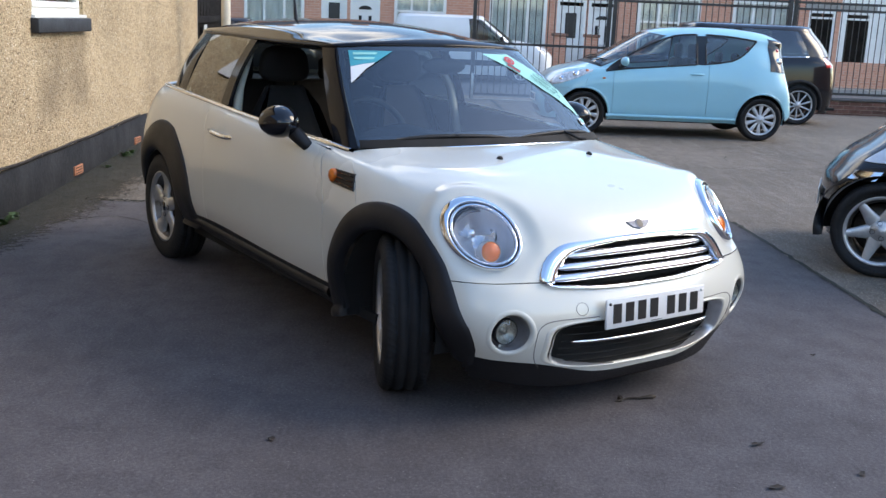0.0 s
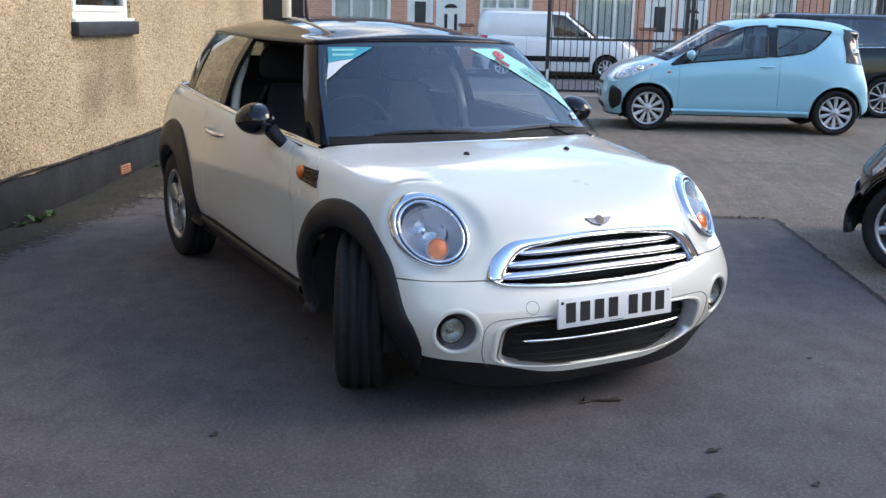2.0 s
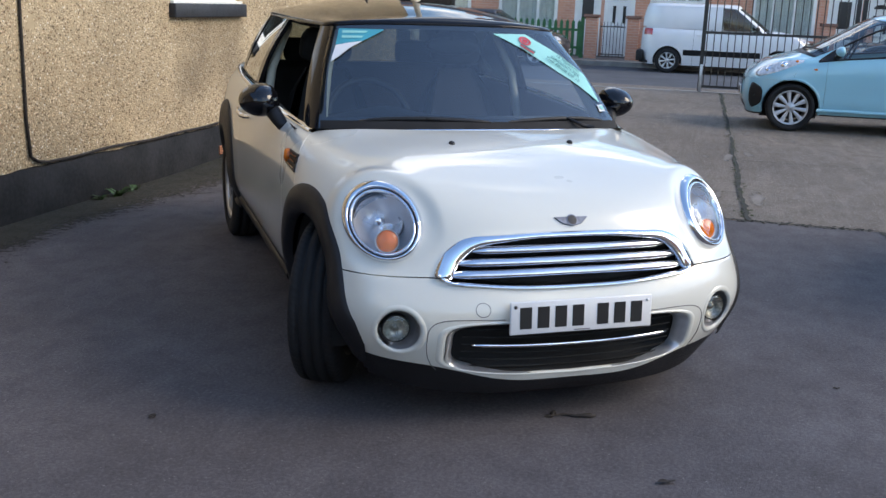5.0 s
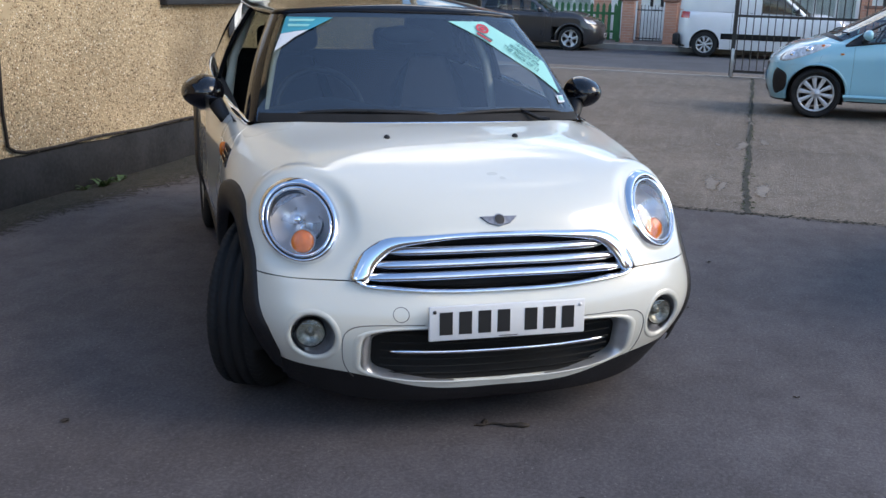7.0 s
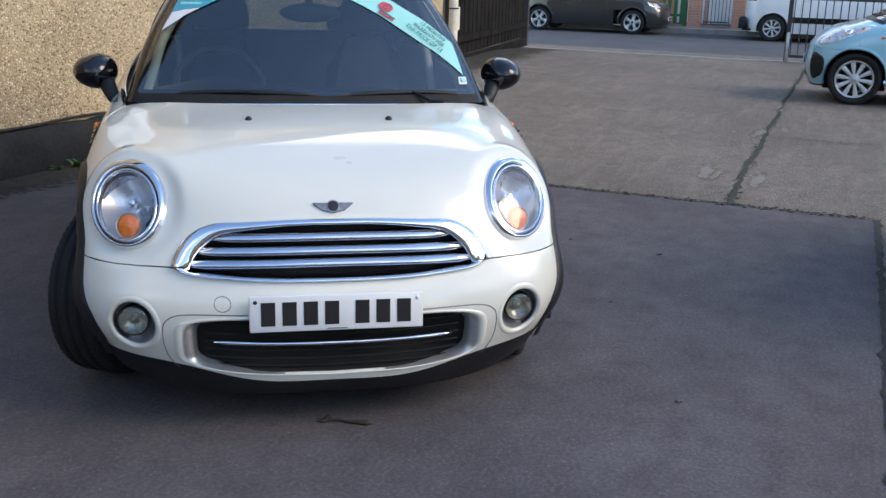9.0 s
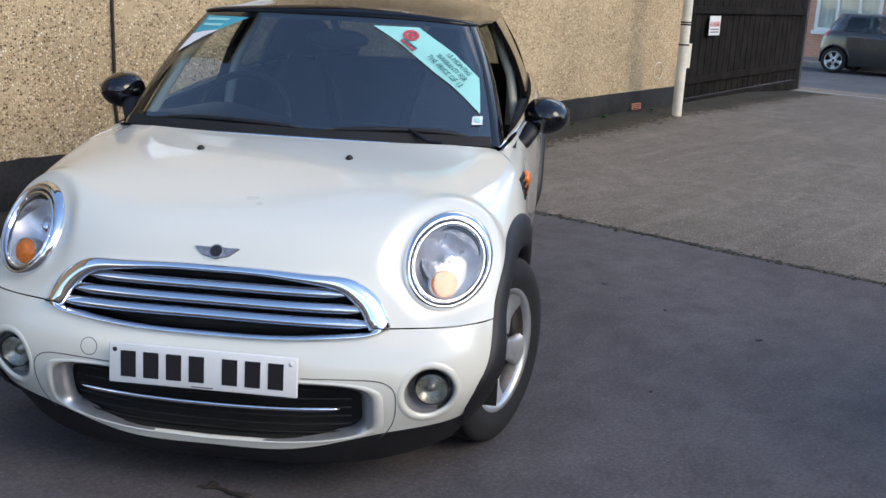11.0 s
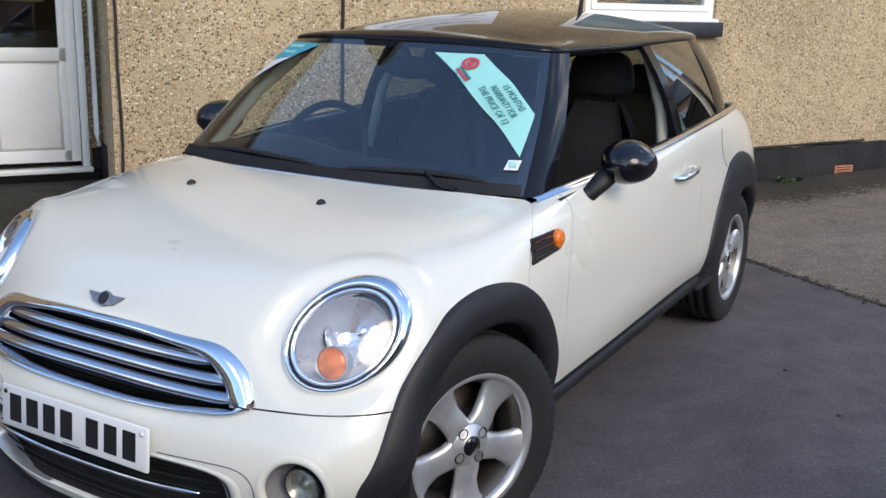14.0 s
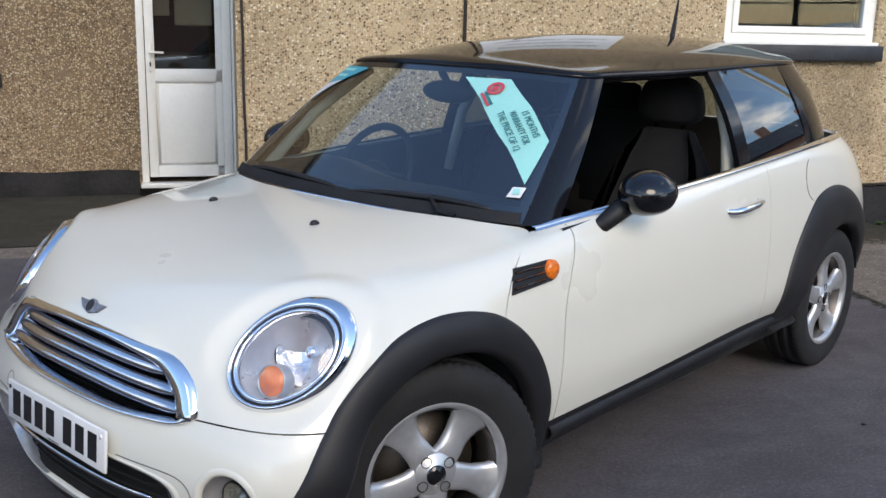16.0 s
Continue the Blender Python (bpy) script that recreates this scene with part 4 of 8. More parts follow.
for n in (2.43, 1.25, -1.2, -4.0, -4.95, -6.1, -8.6):
    g = thing("garden_pier", GM @ pose(26.2, n, FP), "red brick garden pier with a stone cap", "pier", "garden piers")
    part("pier", boxbm(-.17, -.17, -.02, .17, .17, 1.15, bevel=.006), M["brick"], g, smooth=False)
    part("cap", boxbm(-.22, -.22, 1.152, .22, .22, 1.24, bevel=.015), M["brickdark"], g, smooth=False)
for a, b in ((-1.02, 1.07), (-3.82, -1.38), (-5.92, -5.13), (-8.42, -6.28), (-16.0, -8.78)):
    tagged(part("garden_wall", boxbm(26.1, a, FP - .05, 26.3, b, FP + .75, bevel=.006), M["brick"], smooth=False, m=GM), "low red brick front garden wall", "wall", "garden walls")


def picket(n0, n1):
    t = thing("picket_fence", GM @ pose(26.2, n0, FP), "green-painted wooden picket fence", "fence")
    L = n1 - n0
    for z in (.25, .75):
        part("rail", boxbm(0, 0, z, .035, L, z + .07), M["greenpaint"], t, smooth=False)
    for i in range(int(L / .17)):
        y = .05 + i * .17
        bm = boxbm(-.02, y, .05, -.001, y + .09, 1.0)
        tip = bm.verts.new((-.01, y + .045, 1.08))
        top = [v for v in bm.verts if abs(v.co.z - 1.0) < 1e-5]
        for v, w in zip(top, top[1:] + top[:1]):
            if bm.edges.get((v, w)):
                bm.faces.new((v, w, tip))
        part("pale", bm, M["greenpaint"], t, smooth=False)
    for y in (0, L):
        part("post", boxbm(-.03, y - .05, 0, .06, y + .05, 1.15), M["greenpaint"], t, smooth=False)


picket(2.7, 5.2)
gt = thing("garden_gate", GM @ pose(26.2, 1.48, FP), "small black iron garden gate", "gate")
for z in (.12, .9):
    part("rail", boxbm(-.015, 0, z, .015, .72, z + .03), M["iron"], gt, smooth=False)
for i in range(8):
    part("bar", boxbm(-.008, .02 + i * .095, .05, .008, .036 + i * .095, 1.05), M["iron"], gt, smooth=False)

# ---- joints, cracks and weeds on the ground ----
def crack(name, pts, w, label, mat="crack", lift=.004, seed=0):
    bm = bmesh.new()
    rows = []
    for i, (u, n) in enumerate(pts):
        k = w * (.6 + .8 * abs(noise.noise((i * .37, seed, 1))))
        j = .02 * noise.noise((i * .5, seed, 9))
        a, b = pts[max(i - 1, 0)], pts[min(i + 1, len(pts) - 1)]
        d = Vector((b[0] - a[0], b[1] - a[1])).normalized()
        rows.append([gp(u - d.y * s * k + -d.y * j, n + d.x * s * k + d.x * j, ground_z(u, n) + lift) for s in (-.5, .5)])
    grid(bm, rows)
    bmesh.ops.recalc_face_normals(bm, faces=bm.faces)
    for f in bm.faces:
        if f.normal.z < 0:
            f.normal_flip()
    return tagged(part(name, bm, M[mat]), label, "joint", kind="structure")


crack("joint_drive", [(u, -1.08 + .01 * math.sin(u * 3)) for u in np.arange(3.42, 15.1, .06)], .05, "mossy expansion joint along the drive", seed=1)
crack("joint_tarmac", [(3.42 + .012 * math.sin(n * 5), n) for n in np.arange(-1.95, 3.2, .05)], .035, "open joint between tarmac and concrete", seed=2)
crack("joint_edge", [(u, -1.97) for u in np.arange(-6, 3.45, .05)], .05, "ragged edge of the tarmac patch", seed=3)
crack("joint_cross", [(6.3, n) for n in np.arange(-6, -1.1, .06)], .02, "fine joint across the concrete", seed=4)


# ---- wheels ----
def wheel(parent, m, R, width, rim_r, spokes, style, side, label="", bolts=4):
    """A wheel whose outer face looks along +x in its own space; m puts it under its car."""
    bm = bmesh.new()
    lathe(bm, [(rim_r - .020, width * .37), (rim_r - .018, width * .40), (rim_r - .012, width * .46), (rim_r + .004, width * .49), (rim_r + .006, width * .47)], 56)
    w = part("wheel", bm, M["alloy"], parent, label, m=m)
    bm = bmesh.new()
    lathe(bm, [(rim_r, -width * .48), (rim_r - .012, -width * .42), (rim_r - .03, -width * .2), (rim_r - .045, 0), (rim_r - .032, width * .28), (rim_r - .021, width * .375)], 48)
    part("barrel", bm, M["steel"], w, "dusty dark inside of the rim")
    bm = bmesh.new()
    h = width / 2
    prof = [(rim_r + .002, -h * .98), (rim_r + .03, -h * 1.06), (R - .05, -h * 1.09), (R - .018, -h * .98), (R - .004, -h * .86)]
    for gx in (-.5, 0, .5):
        prof += [(R, h * (gx - .07) - .001), (R - .008, h * (gx - .07)), (R - .008, h * (gx + .07)), (R, h * (gx + .07) + .001)]
    prof += [(R - .004, h * .86), (R - .018, h * .98), (R - .05, h * 1.09), (rim_r + .03, h * 1.06), (rim_r + .002, h * .98)]
    seg = 216
    rows = []
    for r, x in prof:
        side_ = .48 < abs(x) / h < 1.0 and r > R - .03
        rows.append([(x, (r - (.0045 if side_ and q % 3 == 0 else 0)) * math.cos(2 * math.pi * q / seg + x * 1.5), (r - (.0045 if side_ and q % 3 == 0 else 0)) * math.sin(2 * math.pi * q / seg + x * 1.5)) for q in range(seg)])
    grid(bm, rows, True)
    part("tyre", bm, M["rubber"], w)
    bm = bmesh.new()
    lathe(bm, [(.0, -.01), (rim_r * .72, -.01), (rim_r * .72, -.03), (.0, -.03)], 40)
    part("brake_disc", bm, M["steel"], w)
    face = width * .40
    for k in range(spokes):
        a = 2 * math.pi * k / spokes + (math.pi / 2 if style != "star" else 0)
        bm = bmesh.new()
        rows = []
        for t in np.linspace(0, 1, 9):
            r = .035 + t * (rim_r - .012 - .035)
            if style == "five":
                hw = np.interp(t, [0, .25, .5, .75, 1], [.042, .037, .036, .046, .072])
                x = np.interp(t, [0, .25, .55, .85, 1], [face - .006, face - .002, face - .010, face - .006, face + .004])
                th = .02
            elif style == "star":
                hw = np.interp(t, [0, .2, .6, 1], [.05, .046, .032, .022])
                x, th = face - .012 + .012 * t, .02
            else:
                hw = np.interp(t, [0, .4, 1], [.012, .013, .016]) if style == "thin" else np.interp(t, [0, .35, .7, 1], [.010, .019, .024, .030])
                x, th = face - .004 + .004 * t, .02
            rows.append([(x - th, r, -hw), (x - .006, r, -hw), (x, r, -hw * .7), (x + .003, r, 0), (x, r, hw * .7), (x - .006, r, hw), (x - th, r, hw)])
        grid(bm, rows)
        bmesh.ops.transform(bm, matrix=Matrix.Rotation(a, 4, "X"), verts=bm.verts)
        bmesh.ops.recalc_face_normals(bm, faces=bm.faces)
        part("spoke", bm, M["cover"] if style == "cover" else M["alloy"], w)
    bm = bmesh.new()
    lathe(bm, [(.062, face - .03), (.062, face - .006), (.055, face), (.03, face + .001), (.028, face + .004)], 32)
    part("hub", bm, M["cover"] if style == "cover" else M["alloy"], w)
    bm = bmesh.new()
    lathe(bm, [(.028, face + .003), (.026, face + .007), (.0, face + .009)], 24)
    part("centre_cap", bm, M["gloss"] if style == "five" else M["alloy"], w)
    for k in range(bolts):
        a = 2 * math.pi * (k + .0) / bolts
        bm = bmesh.new()
        lathe(bm, [(.0155, face - .003), (.0155, face + .0022), (.0135, face + .0026), (.0125, face - .002), (.0, face - .003)], 12, Matrix.Translation((0, .047 * math.cos(a), .047 * math.sin(a))))
        part("bolt", bm, M["ink"], w)
    return w

from mathutils.bvhtree import BVHTree

# ---- the white hatchback: forward is -y, front axle over the origin ----
A0 = [(0, -.575, .115), (.25, -.565, .115), (.48, -.51, .13), (.66, -.38, .16), (.76, -.22, .18), (.78, 0, .19), (.765, .29, .22), (.765, .47, .238), (.765, 1.1, .252), (.765, 1.75, .27), (.77, 2.467, .27), (.7, 2.88, .22), (.4, 3.0, .23), (0, 3.03, .23)]
A1 = [(0, -.615, .172), (.25, -.605, .179), (.48, -.562, .229), (.685, -.455, .258), (.785, -.27, .30), (.81, 0, .31), (.79, .27, .32), (.787, .462, .327), (.79, 1.1, .342), (.795, 1.75, .362), (.79, 2.467, .33), (.71, 2.9, .33), (.42, 3.04, .33), (0, 3.07, .33)]
B1 = [(0, -.65, .40), (.25, -.642, .40), (.49, -.60, .40), (.722, -.49, .41), (.808, -.28, .43), (.822, 0, .45), (.818, .24, .46), (.81, .462, .46), (.815, 1.1, .46), (.818, 1.75, .46), (.815, 2.467, .46), (.72, 2.91, .46), (.42, 3.06, .46), (0, 3.09, .46)]
C1 = [(0, -.60, .525), (.25, -.594, .527), (.488, -.552, .53), (.705, -.45, .53), (.795, -.265, .53), (.82, 0, .56), (.822, .20, .58), (.812, .464, .58), (.82, 1.1, .58), (.82, 1.75, .58), (.815, 2.467, .58), (.72, 2.91, .58), (.42, 3.05, .58), (0, 3.08, .58)]
D1 = [(0, -.565, .655), (.25, -.553, .657), (.47, -.495, .66), (.672, -.372, .663), (.765, -.230, .67), (.808, 0, .69), (.812, .19, .70), (.808, .475, .70), (.82, 1.1, .71), (.817, 1.75, .72), (.807, 2.467, .73), (.71, 2.89, .74), (.42, 3.03, .74), (0, 3.05, .74)]
E1 = [(0, -.49, .752), (.25, -.472, .757), (.45, -.41, .772), (.602, -.305, .795), (.694, -.165, .792), (.746, .03, .802), (.776, .27, .817), (.785, .53, .828), (.805, 1.1, .85), (.80, 1.75, .87), (.78, 2.467, .88), (.68, 2.83, .89), (.4, 3.0, .89), (0, 3.02, .89)]
F1 = [(0, -.28, .832), (.22, -.262, .838), (.40, -.21, .848), (.53, -.12, .853), (.602, .03, .850), (.658, .2, .864), (.694, .43, .877), (.716, .56, .890), (.76, 1.1, .925), (.765, 1.75, .96), (.72, 2.467, .99), (.62, 2.76, .995), (.38, 2.92, .995), (0, 2.94, .995)]
G1 = [(0, .0, .885), (.15, .008, .888), (.29, .03, .889), (.40, .09, .888), (.48, .165, .888), (.56, .25, .889), (.64, .40, .891)]
H1 = [(0, .238, .909), (.10, .240, .909), (.20, .246, .908), (.30, .258, .907), (.40, .280, .905), (.50, .315, .902), (.60, .362, .898)]
skin = Skin([A0, A1, B1, C1, D1, E1, F1], [G1, H1])
W0 = [(0, .283, .90), (.3, .303, .90), (.54, .365, .897), (.682, .44, .892), (.705, .56, .893), (.735, 1.1, .925), (.74, 1.65, .95), (.722, 2.1, .975), (.642, 2.585, .998), (.44, 2.79, .998), (0, 2.88, .995)]
W2 = [(0, .78, 1.315), (.27, .80, 1.312), (.44, .845, 1.304), (.525, .91, 1.297), (.54, 1.0, 1.297), (.56, 1.3, 1.298), (.565, 1.65, 1.303), (.556, 2.1, 1.309), (.497, 2.50, 1.312), (.36, 2.655, 1.312), (0, 2.70, 1.314)]


def bulge(a, b, k):
    out = []
    for p, q in zip(a, b):
        c = (np.array(p) + q) / 2
        d = np.array((c[0], (c[1] - 1.6) * .45, 0))
        out.append(tuple(c + d / (np.linalg.norm(d) + 1e-9) * k))
    return out


house = Skin([W0, bulge(W0, W2, .022), W2])
HL_C, HL_A, HL_B = Vector((.6201, -.3737, .6904)), Vector((.1191, .0868, .0077)), Vector((-.0182, .0901, .121))


def crown_terms(V):
    x2, y = V[..., 0] ** 2, V[..., 1]
    return np.stack([x2 ** i * y ** j for i in range(4) for j in range(4)], -1)


crown_pts = skin.at(np.linspace(0, 6, 60), np.linspace(5.0, 8, 50)).reshape(-1, 3)
CROWN = np.linalg.lstsq(crown_terms(crown_pts), crown_pts[:, 2], rcond=None)[0]


def body_at(cols, rws):
    """The body's skin with an even crown to the bonnet, drawn in flat round the two headlamps."""
    V = skin.at(cols, rws)
    w = np.clip((np.asarray(rws, float) - 5.0) / 1.0, 0, 1)[:, None] * np.clip((6 - np.abs(np.asarray(cols, float))) / .6, 0, 1)[None]
    w = w * w * (3 - 2 * w)
    V[..., 2] = V[..., 2] * (1 - w) + (crown_terms(V) @ CROWN) * w
    A, B, C = (np.array(v) for v in (HL_A, HL_B, HL_C))
    n_ = np.cross(A, B)
    n_ /= np.linalg.norm(n_)
    Q = V * np.where(V[..., :1] < 0, (-1, 1, 1), (1, 1, 1)) - C
    d = Q @ n_
    inv = np.linalg.inv(np.array((A, B, n_)).T)
    ab = Q @ inv.T
    k = np.hypot(ab[..., 0], ab[..., 1])
    a, b = ab[..., 0], ab[..., 1]
    d = d + np.where(k < 1.6, .0089 * a * a + .0103 * b * b, 0)
    w = np.clip((1.6 - k) / .6, 0, 1)
    w = w ** 3 * (w * (6 * w - 15) + 10) * (np.abs(d) < .12) * np.clip((V[..., 2] - .50) / .08, 0, 1)
    side = np.where(V[..., :1] < 0, (-1, 1, 1), (1, 1, 1))
    return V - (w * d)[..., None] * n_ * side


full = body_at(np.linspace(-13, 13, 400), np.linspace(0, 6, 90))
top = body_at(np.linspace(-6, 6, 120), np.linspace(6, 8, 24))


def bvh_of(*arrays):
    verts, faces = [], []
    for V in arrays:
        o = len(verts)
        nr, nc = V.shape[:2]
        verts += [tuple(p) for p in V.reshape(-1, 3)]
        faces += [(o + i * nc + j, o + i * nc + j + 1, o + (i + 1) * nc + j + 1, o + (i + 1) * nc + j) for i in range(nr - 1) for j in range(nc - 1)]
    return BVHTree.FromPolygons(verts, faces)


BODY = bvh_of(full, top)


def side_hit(y, z, s):
    p = BODY.ray_cast(Vector((s * 2, y, z)), Vector((-s, 0, 0)))[0]
    return p.x if p else s * .78


def front_hit(x, z, d=(0, 1, 0)):
    d = Vector(d).normalized()
    o = Vector((x, -.55, z)) - d * 1.5
    r = BODY.ray_cast(o, d)
    return r[0], r[1]


mini = thing("white_hatchback", Matrix.Identity(4), "cream-white three-door hatchback with a black roof, front windows lowered", "car")
ARCH_Z, ARCH_R = .300, .408


def in_arch(p):
    return any((p.y - y) ** 2 + (p.z - ARCH_Z) ** 2 < ARCH_R ** 2 for y in (0, 2.467)) and abs(p.x) > .5


HL_INV = Matrix((HL_A, HL_B, HL_A.cross(HL_B).normalized())).transposed().inverted()


def in_lamp(p):
    q = HL_INV @ (Vector((abs(p.x), p.y, p.z)) - HL_C)
    return q.x ** 2 + q.y ** 2 < .86 and abs(q.z) < .1 and p.y < -.18


GR_X = .487


def grille_top(x):
    """Upper edge of the grille's chrome frame."""
    return float(spline([-.2, 0, .15, .30, .386, .43, .466, GR_X], [.669, .6725, .671, .663, .649, .622, .580, .536], [min(abs(x), GR_X)])[0])


def grille_low(x):
    return float(spline([-.2, 0, .25, .40, .45, GR_X], [.494, .492, .497, .507, .515, .533], [min(abs(x), GR_X)])[0])


def in_grille(p):
    return abs(p.x) < .465 and p.y < -.4 and grille_low(p.x) + .010 < p.z < grille_top(p.x) - .012


LG_X, LG_Z0, LG_Z1 = .462, .196, .387


def low_inset(x, z, grow=0.0):
    """Signed measure of the lower intake: below 0 inside its rounded outline."""
    zc, hz = (LG_Z0 + LG_Z1) / 2 + .012 * (abs(x) / LG_X) ** 2, (LG_Z1 - LG_Z0) / 2 - .01 * (abs(x) / LG_X) ** 2
    return (abs(x) / (LG_X + grow)) ** 6 + (abs(z - zc) / (hz + grow)) ** 5 - 1


FOG = Vector((.603, 0, .354))


def fog_frame(s):
    c, n_ = front_hit(s * FOG.x, FOG.z)
    n_ = n_ if n_.y < 0 else -n_
    return c, (n_ * .6 + Vector((0, -1, 0)) * .4).normalized()


FOGS = {s: fog_frame(s) for s in (-1, 1)}


def in_fog(p):
    c, n_ = FOGS[1 if p.x > 0 else -1]
    q = p - c
    return q.length < .15 and (q - n_ * q.dot(n_)).length < .080


def in_front_holes(p):
    return (low_inset(p.x, p.z) < 0 and p.y < -.4) or in_arch(p) or in_grille(p) or in_fog(p)


part("front_bumper", panel(body_at(np.linspace(-5, 5, 300), np.linspace(1, 3 - .014, 96)), in_front_holes), M["white"], mini)
part("front_lip", panel(skin.at(np.linspace(-5, 5, 120), np.linspace(0, .99, 12)), in_arch), M["plastic"], mini, "black plastic lower lip")
part("bonnet", panel(body_at(np.linspace(-6 + .006, 6 - .006, 240), np.concatenate([np.linspace(3 + .014, 6, 80), np.linspace(6.05, 8, 36)])), lambda p: in_arch(p) or in_lamp(p) or in_grille(p)), M["white"], mini)
for s in (-1, 1):
    sec = lambda a, b, k: np.linspace(s * a, s * b, k)
    part("scuttle_panel", panel(skin.at(sec(6.012, 6.988, 14), np.linspace(1, 6, 60)), in_arch, flip=s < 0), M["white"], mini)
    door = part("door", panel(skin.at(sec(7.003, 8.998, 60), np.linspace(1, 6, 60)), in_arch, flip=s < 0), M["white"], mini)
    part("rear_quarter", panel(skin.at(sec(9.002, 13, 90), np.linspace(1, 6, 60)), in_arch, flip=s < 0), M["white"], mini)
    part("sill", panel(skin.at(sec(4.9, 13, 160), np.linspace(0, .99, 10)), in_arch, flip=s < 0), M["plastic"], mini, "black plastic sill")
    bm = bmesh.new()
    tube(bm, [(side_hit(y, .285 + (y - .46) * .026, s) - s * .008, y, .285 + (y - .46) * .026) for y in np.linspace(.45, 2.02, 40)], .024, 10)
    part("sill_trim", bm, M["plastic"], mini, "rounded black sill trim")
    # wheel arch trims
    for y0, nm in ((0, "front"), (2.467, "rear")):
        rows = []
        an = np.radians(np.linspace(-15 if y0 == 0 else 14, 190 if y0 == 0 else 186, 100))
        for R0, off, k in ((.446, -.004, 1), (.442, .006, 1), (.434, .013, 1), (.395, .017, .6), (.355, .016, .15), (.340, .008, 0), (.335, -.02, 0)):
            row = []
            for a in an:
                dg = math.degrees(a)
                R = R0 + k * (.12 * min(1, max(0, (dg - 60) / 60)) if y0 else -.014 * min(1, max(0, (70 - dg) / 40)))
                if y0 == 0:
                    R += k * float(np.interp(dg, [138, 148, 155, 161.5, 168, 172, 178, 186, 190], [0, .003, .011, .020, .032, .041, .036, .016, .006]))
                y, z = y0 + R * math.cos(a), ARCH_Z + R * math.sin(a)
                rr = max(R, .415)
                yy, zz = y0 + rr * math.cos(a), ARCH_Z + rr * math.sin(a)
                x = side_hit(yy, max(zz, .2), s)
                if s * x < .70:
                    x = s * (.70 + .4 * (s * x - .70)) if s * x > .6 else s * .68
                row.append((x + s * off, y, max(z, .15 if y < 0 else .195 if y0 == 0 or y > y0 else .275)))
            rows.append(row)
        bm = bmesh.new()
        grid(bm, rows)
        bmesh.ops.recalc_face_normals(bm, faces=bm.faces)
        part("arch_trim", bm, M["plastic"], mini, "matt black wheel arch trim")
        bm = bmesh.new()
        grid(bm, [[(s * x, y0 + .338 * math.cos(a), max(ARCH_Z + .338 * math.sin(a), .17)) for a in an] for x in (.775, .52)])
        part("arch_liner", bm, M["dark"], mini)
    # door handle
    hx = side_hit(1.53, .833, s)
    bm = bmesh.new()
    tube(bm, [(hx - s * .004, 1.408, .826), (hx + s * .022, 1.425, .827), (hx + s * .031, 1.48, .830), (hx + s * .031, 1.57, .835), (hx + s * .022, 1.625, .839), (hx - s * .004, 1.642, .840)], [.009, .012, .013, .013, .012, .009], 10)
    part("handle", bm, M["chrome"], door, "chrome door handle")
    bm = bmesh.new()
    lathe(bm, [(0.0, .0), (.035, .001), (.04, .0)], 24, Matrix.Translation((hx, 1.53, .834)) @ pose(0, 0, 0, 0, 0, 0 if s > 0 else 180))
    part("handle_cup", bm, M["white"], door)
    # side indicator with black grille
    sp = [(.226, .752), (.256, .815), (.40, .818), (.428, .808), (.435, .785), (.42, .768), (.40, .762)]
    bm = bmesh.new()
    o = [Vector((side_hit(y, z, s) + s * .006, y, z)) for y, z in sp]
    i_ = [Vector((side_hit(y, z, s) - s * .01, y, z)) for y, z in sp]
    ov, iv = [bm.verts.new(p) for p in o], [bm.verts.new(p) for p in i_]
    bm.faces.new(ov)
    for k in range(len(sp)):
        bm.faces.new((ov[k], ov[(k + 1) % len(sp)], iv[(k + 1) % len(sp)], iv[k]))
    bmesh.ops.recalc_face_normals(bm, faces=bm.faces)
    sg = part("side_grille", bm, M["plastic"], mini, "black side grille", smooth=False)
    for k in range(3):
        bm = bmesh.new()
        pts = [(side_hit(y, z, s) + s * .009, y, z) for y, z in ((.235 + k * .010, .767 + k * .019), (.30, .769 + k * .019), (.365, .772 + k * .018))]
        tube(bm, pts, .004, 6)
        part("bar", bm, M["gloss"], sg)
    bm = bmesh.new()
    lathe(bm, [(.028, -.006), (.028, .007), (.025, .013), (.017, .017), (.0, .019)], 28, Matrix.Translation((side_hit(.405, .791, s), .405, .791)) @ pose(0, 0, 0, 0, 0, 0 if s > 0 else 180))
    part("side_indicator", bm, M["amber"], mini, "round amber side indicator")
    # chrome waist strip
    V = skin.at(np.linspace(s * 6.1, s * 11, 80), [5.93, 6.0])
    bm = bmesh.new()
    rows = []
    for j in range(80):
        p, q = V[1, j], V[0, j]
        rows.append([(q[0] + s * .004, q[1], q[2] + .002), (p[0] + s * .008, p[1], p[2] - .002), (p[0] + s * .007, p[1], p[2] + .010), (p[0] - s * .012, p[1], p[2] + .013)])
    grid(bm, rows)
    bmesh.ops.recalc_face_normals(bm, faces=bm.faces)
    part("waist_strip", bm, M["chrome"], mini, "chrome waist strip")
    # fuel cap ring only on the passenger side
    if s > 0:
        bm = bmesh.new()
        tube(bm, [(side_hit(2.17 + .088 * math.cos(a), .86 + .084 * math.sin(a), s) + .0005, 2.17 + .088 * math.cos(a), .86 + .084 * math.sin(a)) for a in np.linspace(.62 * math.pi, 1.4 * math.pi, 30)], .0018, 5)
        part("fuel_flap", bm, M["slab"], mini, "fine shut line of the fuel flap")
    # mirrors
    mc = Vector((s * .848, .815, .968))
    bm = bmesh.new()
